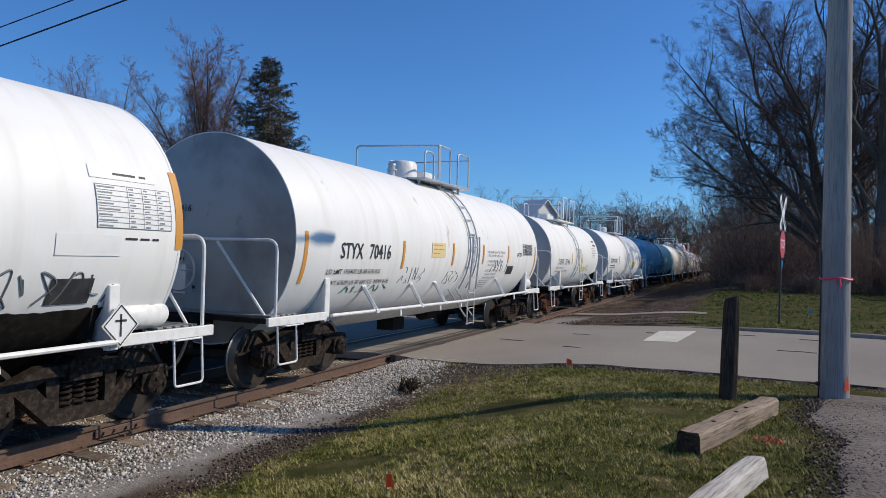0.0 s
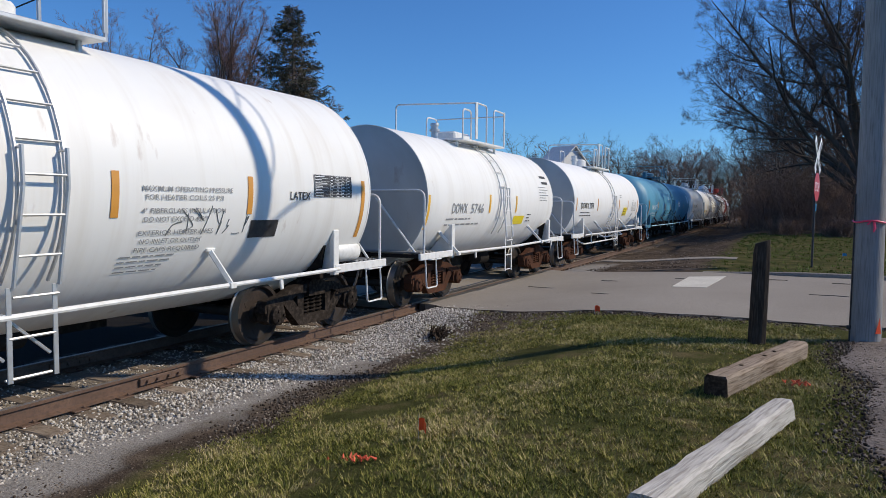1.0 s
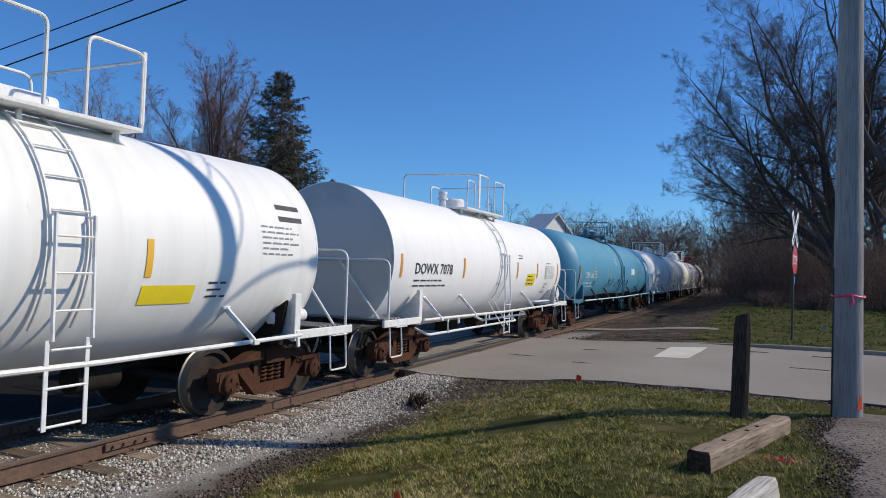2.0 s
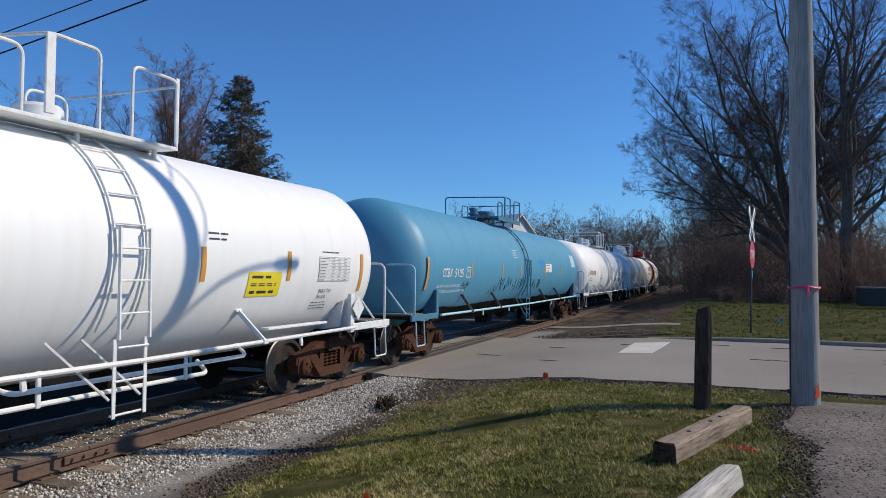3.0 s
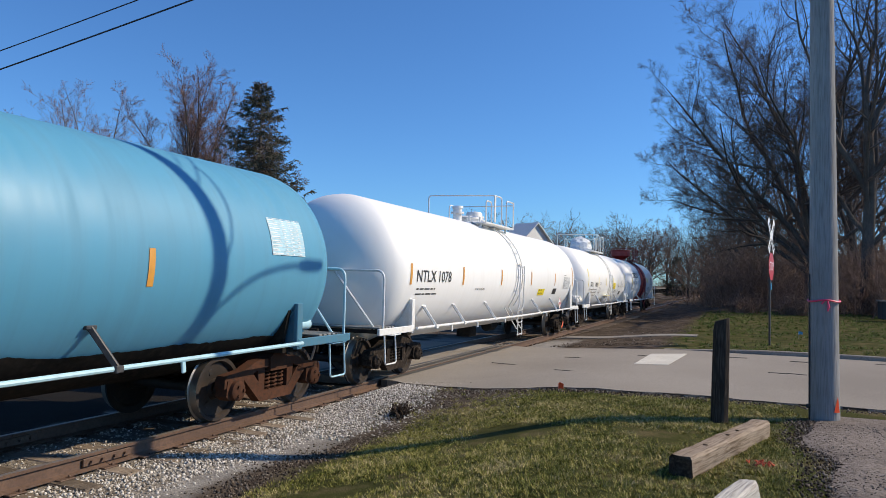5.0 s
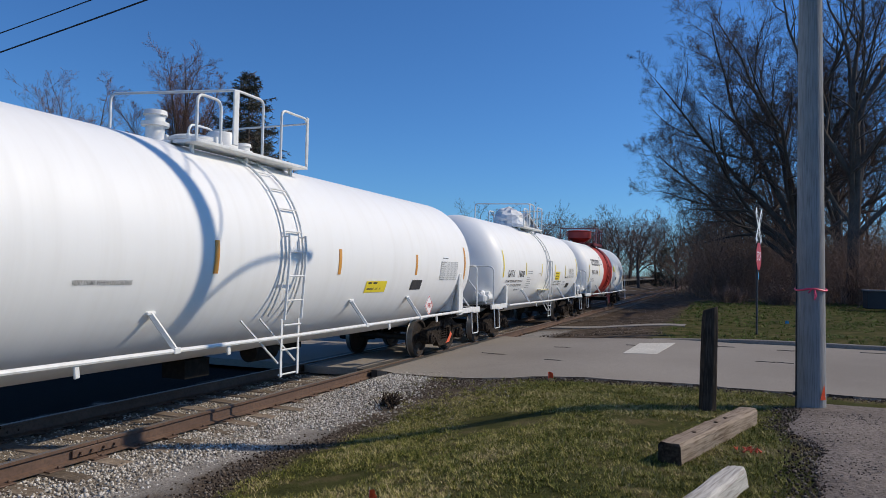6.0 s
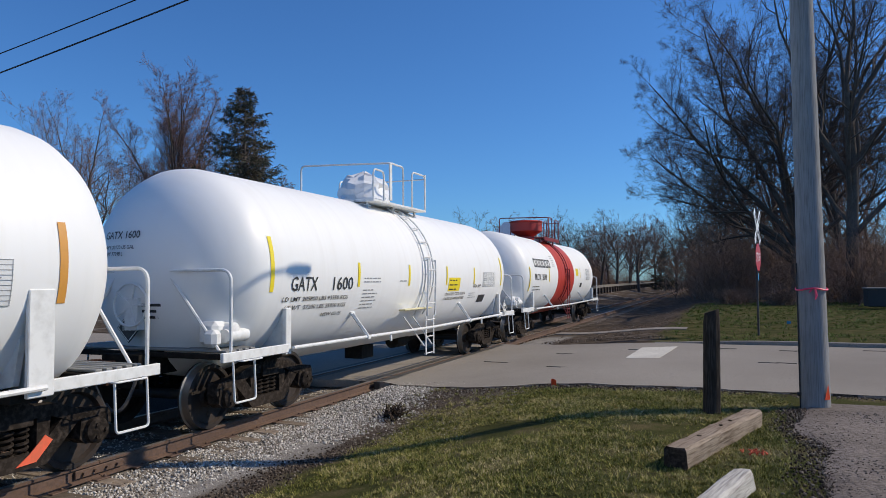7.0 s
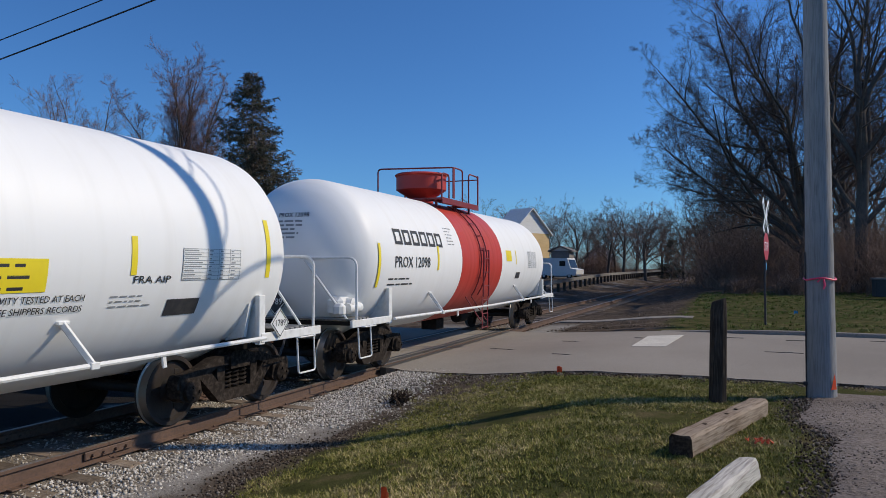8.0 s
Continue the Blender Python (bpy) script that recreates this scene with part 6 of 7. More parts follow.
    end_bars(car, d, -0.15, 2.68, 0.5, 5, 0.07, G, 54, 0.81)
    z = d["zt"]
    b = Buf().lathe([(z - 0.1, 0.3), (z + 0.1, 0.3), (z + 0.3, 0.62), (z + 0.62, 0.62), (z + 0.66, 0.66), (z + 0.7, 0.62), (z + 0.72, 0.2), (z + 0.72, 0)], (0, d["c"] - 0.35, 0), "z", 32)
    part("valve_bowl", b, M["red"], car, "wide red bowl round the valves")
    brake_valve(car, d["a"] + 0.3, M["white_part"])
    diamond(car, -0.15, d["a"] - 0.02, 1.32, 0.24, "-y", M["black_part"], M["placard"], "1789", "black and white diamond placard")
    lamp = Buf().lathe([(0, 0.09), (0.05, 0.09), (0.06, 0)], (0.35, d["b"] + 0.3, 1.1), "y", 14).box((0.35, d["b"] + 0.28, 0.98), (0.08, 0.06, 0.3))
    part("end_marker", lamp, M["placard_red"], car, "rear marker on the coupler")


build_train()


# ---- roadside things ----
def utility_pole():
    p = thing("utility_pole", 8.13, 10.15, 0.2, "tall grey weathered wooden utility pole with pink tape", "utility pole")
    n, rows = 28, 40
    verts, faces = [], []
    rng = random.Random(2)
    for k in range(rows + 1):
        z = 11.2 * k / rows
        r = 0.178 - 0.0074 * z
        for j in range(n):
            a = 2 * math.pi * j / n
            q = r * (1 + 0.012 * math.sin(a * 5 + 1) + rng.uniform(-0.006, 0.006))
            verts.append((q * math.cos(a) - 0.0035 * z, q * math.sin(a), z - 0.1))
    for k in range(rows):
        for j in range(n):
            a, b = k * n + j, k * n + (j + 1) % n
            faces.append((a, b, b + n, a + n))
    faces.append(tuple(range(rows * n, rows * n + n)))
    part("shaft", Buf().add(verts, faces), M["pole_wood"], p, "grey round wooden shaft", smooth=60)
    ring = [(0.182 * math.cos(a) - 0.004, 0.182 * math.sin(a), 1.56 + 0.012 * math.sin(a * 3)) for a in [2 * math.pi * k / 32 for k in range(33)]]
    part("tape", Buf().tube(ring, 0.012, 5), M["pink"], p, "pink marking tape tied round the shaft")
    t = Buf().tube([(0.02, -0.19, 1.56), (0.03, -0.2, 1.48), (0.015, -0.195, 1.43)], [0.012, 0.016, 0.008], 4).tube([(-0.02, -0.19, 1.56), (-0.05, -0.2, 1.52)], [0.01, 0.01], 4)
    part("tape_knot", t, M["pink"], p, "knot and loose ends of pink tape")
    # flag stapled at the foot, follows the shaft
    def rounded(z, a, lift=0.008):
        r = 0.182 - 0.0055 * z + lift
        return (r * math.cos(a), r * math.sin(a), z)
    vs = [rounded(0.17, radians(-62)), rounded(0.17, radians(-34)), rounded(0.34, radians(-42)), rounded(0.37, radians(-44))]
    part("marker", Buf().add(vs, [(0, 1, 2, 3)]), M["flag"], p, "orange-red triangular marker at the foot", smooth=0)
    cable = [(-0.178 - 0.0035 * 0 + 0.005 * z * 0.35, -0.05, z) for z in (0.0, 0.6, 1.2, 1.9)]
    part("ground_wire", Buf().tube(cable, 0.009, 5).box((-0.19, -0.06, 0.22), (0.05, 0.03, 0.05)), M["wire"], p, "grounding wire and clip")
    arm = Buf().tube(arc((0.0, 0.1, 7.25), (0.0, 0.6, 7.74), (0.0, 1.75, 7.78), 10), 0.027, 8)
    part("lamp_arm", arm, M["galv"], p, "curved street-light arm")
    head = Buf().lathe([(1.6, 0.03), (1.65, 0.07), (1.8, 0.10), (2.15, 0.09), (2.22, 0.05), (2.24, 0)], (0, 0, 0), "y", 14)
    head.v = [(x, y, 7.78 + z * 0.5) for x, y, z in head.v]
    part("lamp_head", head, M["galv"], p, "street-light head")
    part("cable_loop", Buf().tube(arc((0.0, 0.12, 7.8), (0.0, 0.42, 8.4), (0.0, 0.55, 9.5), 10), 0.018, 6), M["wire"], p, "hanging cable loop")
    ins = Buf()
    for z in (8.62, 9.0):
        ins.lathe([(0, 0.03), (0.1, 0.05), (0.14, 0.03)], (-0.15, -0.12, z), "z", 10)
    part("insulator", ins, M["galv"], p, "wire bracket")
    for z0, z1 in ((8.83, 3.61), (9.2, 4.06)):
        a, b = Vector((7.95, 10.05, z0)), Vector((-26, 9.6, z1))
        pts = []
        for k in range(33):
            u = k / 32
            q = a.lerp(b, u)
            q.z -= 0.9 * 4 * u * (1 - u) * 0.35
            pts.append(q)
        w = part("overhead_cable", Buf().tube(pts, 0.016 if z0 < 9 else 0.012, 5), M["wire"])
        tagged(w, "black overhead cable strung over the track", "cable")
    far = thing("utility_pole", -26.1, 9.6, -0.2, "wooden utility pole across the track", "utility pole")
    part("shaft", Buf().tube([(0, 0, -0.1), (0, 0, 4.8)], [0.16, 0.13], 16), M["pole_wood"], far)


def wooden_post():
    p = thing("wooden_post", 6.90, 9.36, 0.24, "dark creosoted wooden post set in the lawn", "post")
    b = Buf()
    rng = random.Random(3)
    rows, verts, faces = 10, [], []
    n = 12
    for k in range(rows + 1):
        z = -0.1 + 1.36 * k / rows
        for j in range(n):
            a = 2 * math.pi * j / n
            sq = 1 / max(abs(math.cos(a)), abs(math.sin(a))) ** 0.6
            r = 0.098 * sq * (1 - 0.12 * (k == rows)) * (1 + rng.uniform(-0.03, 0.03)) * (1.04 - 0.04 * z)
            verts.append((r * math.cos(a) + 0.02 * z, r * 0.9 * math.sin(a), z + (0.03 * math.cos(a) if k == rows else 0)))
    for k in range(rows):
        for j in range(n):
            a, c = k * n + j, k * n + (j + 1) % n
            faces.append((a, c, c + n, a + n))
    faces.append(tuple(range(rows * n, rows * n + n)))
    b.add(verts, faces)
    part("shaft", b, M["post_wood"], p, "dark split timber shaft", smooth=30)


def timber(x0, y0, x1, y1, z, mat, label, w=0.21, h=0.19, holes=()):
    dx, dy = x1 - x0, y1 - y0
    L = math.hypot(dx, dy)
    t = thing("timber", (x0 + x1) / 2, (y0 + y1) / 2, z, label, "timber", rz=math.degrees(math.atan2(dy, dx)) - 90)
    rng = random.Random(int(x0 * 100))
    rows, verts, faces = 14, [], []
    prof = [(-w / 2 + 0.015, 0), (w / 2 - 0.015, 0), (w / 2, 0.02), (w / 2, h - 0.025), (w / 2 - 0.025, h), (0.0, h + 0.003), (-w / 2 + 0.025, h), (-w / 2, h - 0.025), (-w / 2, 0.02)]
    n = len(prof)
    for k in range(rows + 1):
        y = -L / 2 + L * k / rows
        for u, v in prof:
            verts.append((u + rng.uniform(-0.007, 0.007), y + (rng.uniform(-0.02, 0.02) if k in (0, rows) else 0), v + rng.uniform(-0.006, 0.006)))
    for k in range(rows):
        for j in range(n):
            a, c = k * n + j, k * n + (j + 1) % n
            faces.append((a, c, c + n, a + n))
    part("beam", Buf().add(verts, faces), mat, t, "weathered squared beam", smooth=25)
    for e, ids in ((0, range(n)), (rows, range(rows * n, rows * n + n))):
        q = Buf().add([verts[i] for i in ids], [tuple(range(n))])
        part("sawn_end", q, M["end_grain"] if mat is M["timber"] else M["timber_pale"], t, "dark sawn end", smooth=0)
    for u in holes:
        part("spike_hole", Buf().lathe([(h - 0.02, 0.0), (h + 0.006, 0.02), (h + 0.009, 0.022), (h + 0.009, 0)], (0.01, u * L, 0), "z", 8), M["end_grain"], t, "dark spike hole")


def crossing_sign():
    s = thing("crossing_sign", 7.99, 21.75, 0.29, "white crossbuck and red stop sign on a dark steel post", "road sign", rz=78)
    part("post", Buf().box((0, 0, 1.65), (0.06, 0.05, 3.3)), M["black_part"], s, "dark steel post")
    for k, turn in enumerate((45, -45)):
        m = pose(0, 0, 3.08, 0, turn, 0)
        b = Buf().box((0, -0.04 - 0.01 * k, 3.08), (1.22, 0.008, 0.23), m, 0.003)
        blade = part("crossbuck_blade", b, M["sign_white"], s, "white crossbuck blade")
        q = Buf()
        for u in (-0.45, -0.32, -0.2, 0.2, 0.32, 0.45):
            p = m.to_3x3() @ Vector((u, 0, 0)) + Vector((0, -0.052 - 0.01 * k, 3.08))
            q.box(p, (0.07, 0.004, 0.12), m, 0.001)
        part("blade_print", q, M["black_letter"], blade, "black worn lettering bars")
    pts = [(0.38 * math.cos(radians(22.5 + 45 * k)) / math.cos(radians(22.5)), 2.22 + 0.38 * math.sin(radians(22.5 + 45 * k)) / math.cos(radians(22.5))) for k in range(8)]
    stop = part("stop_sign", Buf().prism(pts, -0.048, -0.04, "xz"), M["sign_red"], s, "red octagonal stop sign", smooth=0)
    v, f = letter_mesh("STOP", 0.36)
    wide = max(p[0] for p in v)
    part("stop_word", Buf().add([(p[0] * 0.62 / wide - 0.31, -0.051, 2.1 + p[1]) for p in v], f), M["sign_white"], stop, "white lettering", smooth=0)
    part("small_plate", Buf().box((0, -0.04, 1.66), (0.12, 0.006, 0.2), None, 0.002), M["blue_flag"], s, "small blue plate")


def marker_flag(x, y, mat, label, h=0.17, w=0.13, lean=0.0, rz=0):
    z = ground_z(x, y)
    f = thing("marker_flag", x, y, z, label, "marker flag", "marker flags in the grass", rz)
    part("wire_stem", Buf().tube([(0, 0, -0.03), (lean * 0.5, 0, h * 0.7), (lean, 0, h + 0.02)], 0.002, 4), M["galv"], f)
    verts, faces = [], []
    for k in range(5):
        u = k / 4
        for v in (0, 1):
            verts.append((lean + u * w, 0.018 * math.sin(u * 5), h - 0.10 * v * (1 - 0.2 * u) + 0.01 * math.sin(u * 4)))
    for k in range(4):
        faces.append((2 * k, 2 * k + 2, 2 * k + 3, 2 * k + 1))
    part("cloth", Buf().add(verts, faces), mat, f, "thin plastic flag", smooth=60)


def spray_mark(x, y, seed):
    rng = random.Random(seed)
    b = Buf()
    for k in range(16):
        px, py = x + rng.gauss(0, 0.07), y + rng.gauss(0, 0.045)
        b.tube([(px, py, ground_z(px, py) + 0.02), (px + rng.uniform(-0.04, 0.04), py + rng.uniform(-0.03, 0.03), ground_z(px, py) + 0.045)], [0.012, 0.004], 4)
    o = part("paint_mark", b, M["spray"])
    tagged(o, "orange marking paint on the grass", "paint mark", kind="stuff")


def one_way_sign():
    """Seen in the gap between two cars: a street corner's sign post across the track."""
    p = thing("one_way_sign", -8.75, 12.2, ground_z(-8.75, 12.2), "black and white one-way sign on a steel post across the track", "road sign", rz=50)
    part("post", Buf().box((0, 0, 1.6), (0.06, 0.05, 3.4)), M["galv"], p, "galvanised steel post")
    plate = part("sign_plate", Buf().box((0, -0.04, 3.02), (0.92, 0.008, 0.31), None, 0.003), M["black_letter"], p, "black sign plate")
    part("white_arrow", Buf().prism([(-0.43, 2.91), (0.30, 2.91), (0.43, 3.02), (0.30, 3.13), (-0.43, 3.13)], -0.047, -0.046, "xz"), M["sign_white"], plate, "white arrow field")
    v, f = letter_mesh("ONE WAY", 0.2)
    wide = max(q[0] for q in v)
    part("sign_word", Buf().add([(q[0] * 0.62 / wide - 0.38, -0.050, 2.95 + q[1]) for q in v], f), M["black_letter"], plate, "black lettering", smooth=0)


utility_pole()
wooden_post()
timber(6.64, 6.47, 7.33, 8.62, 0.245, M["timber"], "weathered brown railway tie lying on the lawn", holes=(-0.25, 0.02, 0.15))
timber(6.50, 3.62, 7.17, 6.02, 0.245, M["timber_pale"], "bleached grey railway tie lying on the lawn", w=0.17, h=0.165)
crossing_sign()
one_way_sign()
marker_flag(4.50, 11.0, M["flag"], "small orange marker flag at the road's edge", h=0.13, w=0.08, rz=20)
marker_flag(4.66, 4.62, M["flag"], "small orange marker flag in the lawn", h=0.16, rz=-30)
marker_flag(9.0, 25.5, M["blue_flag"], "small blue marker flag in the verge", h=0.26, w=0.12)
spray_mark(7.27, 7.22, 1)
spray_mark(4.45, 4.1, 2)


# ---- trees ----
def rods(name, lines, material):
    """One mesh of many tapered rods. lines: (points, radii, sides)."""
    groups, verts, faces, base = {}, [], [], 0
    for pts, rs, n in lines:
        groups.setdefault((len(pts), n), []).append((pts, rs))
    rng = np.random.default_rng(1)
    for (k, n), members in groups.items():
        P = np.array([[tuple(p) for p in m[0]] for m in members])
        R = np.array([m[1] for m in members])
        T = np.gradient(P, axis=1)
        T /= np.linalg.norm(T, axis=2, keepdims=True) + 1e-9
        ref = np.cross(T[:, 0], rng.normal(size=(len(P), 3)))[:, None]
        side = ref - T * (ref * T).sum(2, keepdims=True)
        side /= np.linalg.norm(side, axis=2, keepdims=True) + 1e-9
        up = np.cross(T, side)
        ang = 2 * np.pi * np.arange(n) / n
        V = P[:, :, None] + R[:, :, None, None] * (side[:, :, None] * np.cos(ang)[None, None, :, None] + up[:, :, None] * np.sin(ang)[None, None, :, None])
        idx = base + np.arange(len(P) * k * n).reshape(len(P), k, n)
        nxt = np.roll(idx, -1, axis=2)
        faces.append(np.stack([idx[:, :-1], nxt[:, :-1], nxt[:, 1:], idx[:, 1:]], -1).reshape(-1, 4))
        verts.append(V.reshape(-1, 3))
        base += len(P) * k * n
    ob = bulk(name, np.concatenate(verts), np.concatenate(faces), material)
    ob.data.shade_smooth()
    return ob


SHAPES = dict(
    steps=(5, 8, 5, 3, 2, 1),
    wander=(0.05, 0.15, 0.2, 0.2, 0.2, 0.2),
    sides=(10, 7, 5, 3, 3, 3))


def grow(seed, limbs, trunk_h, trunk_r, kids=(14, 9, 7, 4), shrink=(0.40, 0.42, 0.46, 0.5), lift=0.07, twig_r=0.007, lean=(0, 0), open_angle=(0.45, 0.85), steady=1.0):
    """Trunk and limbs, and the twigs. limbs: (height on the trunk, bearing, rise in degrees, length, droop)."""
    rng = random.Random(seed)
    wood, twigs = [], []
    last = len(kids) + 1

    def branch(p, d, length, r, level, bend):
        steps = SHAPES["steps"][level] if level < last else 1
        pts, rs = [p], [r]
        q, dd = p.copy(), d.copy()
        end = 0.7 if level == 0 else 0.14
        for k in range(steps):
            w = SHAPES["wander"][level] * (steady if level == 1 else 1)
            dd = (dd + Vector((rng.gauss(0, w), rng.gauss(0, w), rng.gauss(0, w * 0.7) + bend))).normalized()
            q = q + dd * (length / steps)
            pts.append(q.copy())
            rs.append(max(r * (1 - (1 - end) * (k + 1) / steps), twig_r * 0.55))
        (wood if level < 3 else twigs).append((pts, rs, SHAPES["sides"][level]))
        return pts, rs

    def children(pts, rs, length, level):
        if level >= last:
            return
        steps = len(pts) - 1
        count = int(kids[level - 1] + rng.random())
        for j in range(count):
            u = (0.2 if level == 1 else 0.12) + (0.8 if level == 1 else 0.88) * (j + rng.random()) / count
            k = min(int(u * steps), steps - 1)
            w = min(u * steps - k, 1.0)
            at = pts[k].lerp(pts[k + 1], w)
            tan = (pts[k + 1] - pts[k]).normalized()
            rr = rs[k] * (1 - w) + rs[k + 1] * w
            side = tan.cross(Vector((rng.gauss(0, 1), rng.gauss(0, 1), rng.gauss(0, 1)))).normalized()
            a = rng.uniform(*open_angle)
            nd = (tan * math.cos(a) + side * math.sin(a) + Vector((0, 0, 0.12))).normalized()
            ll = length * shrink[level - 1] * rng.uniform(0.65, 1.3) * (1.25 - 0.65 * u)
            p2, r2 = branch(at, nd, ll, max(min(rr * rng.uniform(0.45, 0.7), ll * 0.018), twig_r), level + 1, lift)
            children(p2, r2, ll, level + 1)

    pts, rs = branch(Vector((0, 0, -0.3)), Vector((lean[0], lean[1], 1)).normalized(), trunk_h + 0.3, trunk_r, 0, 0.0)
    for h, bearing, rise, length, droop in limbs:
        u = min(max((h + 0.3) / (trunk_h + 0.3), 0), 0.999) * (len(pts) - 1)
        k = int(u)
        at = pts[k].lerp(pts[k + 1], u - k)
        a, e = radians(bearing + rng.uniform(-6, 6)), radians(rise)
        d = Vector((math.cos(a) * math.cos(e), math.sin(a) * math.cos(e), math.sin(e)))
        p1, r1 = branch(at, d, length, min(length * 0.0135, rs[k] * 0.6), 1, droop)
        children(p1, r1, length, 1)
    return wood, twigs


def tree(name, x, y, z, seed, limbs, trunk_h, trunk_r, label, twig="twig", **kw):
    t = thing(name, x, y, z, label, "tree", "bare trees")
    wood, twigs = grow(seed, limbs, trunk_h, trunk_r, **kw)
    o = rods("trunk", wood, M["bark"])
    o.parent = t
    tagged(o, "trunk and limbs")
    o = rods("crown", twigs, M[twig])
    o.parent = t
    tagged(o, "leafless twigs")
    return t


def fan(seed, count, low, high, rise0, rise1, length, droop=0.02):
    """Limbs all round a trunk, flatter below and steeper above."""
    rng = random.Random(seed)
    out = []
    for k in range(count):
        u = k / max(1, count - 1)
        out.append((low + (high - low) * u, 137.5 * k + rng.uniform(-15, 15), rise0 + (rise1 - rise0) * u + rng.uniform(-6, 6), length * rng.uniform(0.8, 1.15), droop))
    return out


def spruce(x, y, z, h, seed, label, boughs=150, wide=0.2, spray=1.0):
    """Ragged evergreen: drooping boughs with lifted tips, hung with narrow needle sprays, some boughs bare and brown."""
    t = thing("spruce_tree", x, y, z, label, "spruce tree")
    rng = random.Random(seed)
    wood, V, F = [([(0, 0, -0.2), (0.04, 0, h * 0.5), (0, 0.04, h)], [h * 0.015, h * 0.01, 0.02], 8)], [], []

    def needles(p, d, size):
        side = d.cross(Vector((rng.gauss(0, 1), rng.gauss(0, 1), rng.gauss(0, 1)))).normalized() * size * 0.085
        o = len(V)
        V.extend([tuple(p - side), tuple(p + side), tuple(p + d * size + side * 0.5), tuple(p + d * size - side * 0.5)])
        F.append((o, o + 1, o + 2, o + 3))

    for k in range(boughs):
        u = ((k + rng.random()) / boughs) ** 1.15
        zz = h * (0.06 + 0.93 * u)
        a = rng.uniform(0, 2 * math.pi)
        gap = 0.8 + 0.2 * math.sin(3 * a + 9 * u + seed)
        L = (h * wide * (1 - u) ** 0.72 + 0.35) * rng.uniform(0.55, 1.12) * gap
        out = Vector((math.cos(a), math.sin(a), 0))
        pts = []
        for j in range(6):
            w = j / 5
            sag = -0.30 * w + 0.34 * w ** 3 if u < 0.8 else 0.35 * w
            pts.append(Vector((0, 0, zz)) + out * L * w + Vector((0, 0, sag * L)))
        wood.append((pts, [0.045, 0.038, 0.03, 0.022, 0.014, 0.006], 3))
        across = Vector((-out.y, out.x, 0))
        for j in range(int((5 + L * 6.5) * spray)):
            w = 0.12 + 0.88 * rng.random() ** 0.75
            i = min(int(w * 5), 4)
            p = pts[i].lerp(pts[i + 1], w * 5 - i)
            reach = (0.16 + 0.26 * L * (1.05 - w)) * rng.uniform(0.5, 1.3)
            sd = rng.choice((-1, 1))
            tip = p + (across * sd * rng.uniform(0.5, 1) + out * rng.uniform(0.3, 1.0) + Vector((0, 0, rng.uniform(-0.55, 0.1)))).normalized() * reach
            wood.append(([p, tip], [0.012, 0.004], 3))
            for q in range(int(4 + reach * 8)):
                c = p.lerp(tip, rng.random() ** 0.8)
                d = ((tip - p).normalized() * 0.9 + Vector((rng.gauss(0, 0.5), rng.gauss(0, 0.5), rng.gauss(-0.15, 0.5)))).normalized()
                needles(c, d, rng.uniform(0.2, 0.42))
    o = rods("trunk", wood, M["bark"])
    o.parent = t
    tagged(o, "straight trunk and drooping boughs")
    c = bulk("crown", V, F, M["needle"])
    c.parent = t
    tagged(c, "drooping needle sprays")
    return t


def shrub(name, seed, h, n, material):
    rng = random.Random(seed)
    lines = []
    for k in range(n):
        a, r = rng.uniform(0, 6.28), abs(rng.gauss(0, h * 0.38))
        p = Vector((r * math.cos(a), r * math.sin(a), -0.05))
        d = Vector((rng.gauss(0, 0.45), rng.gauss(0, 0.45), 1)).normalized()
        L = h * rng.uniform(0.45, 1.1)
        pts = [p]
        for j in range(3):
            d = (d + Vector((rng.gauss(0, 0.3), rng.gauss(0, 0.3), 0))).normalized()
            p = p + d * L / 3
            pts.append(p)
        lines.append((pts, [0.02, 0.015, 0.011, 0.006], 3))
        for j in range(5):
            u = rng.uniform(0.3, 1) * 2.99
            k2 = int(u)
            q = pts[k2].lerp(pts[k2 + 1], u - k2)
            e = (d * 0.7 + Vector((rng.gauss(0, 0.65), rng.gauss(0, 0.65), rng.gauss(0.1, 0.3)))).normalized()
            lines.append(([q, q + e * L * rng.uniform(0.15, 0.4)], [0.009, 0.004], 3))
    return rods(name, lines, material)


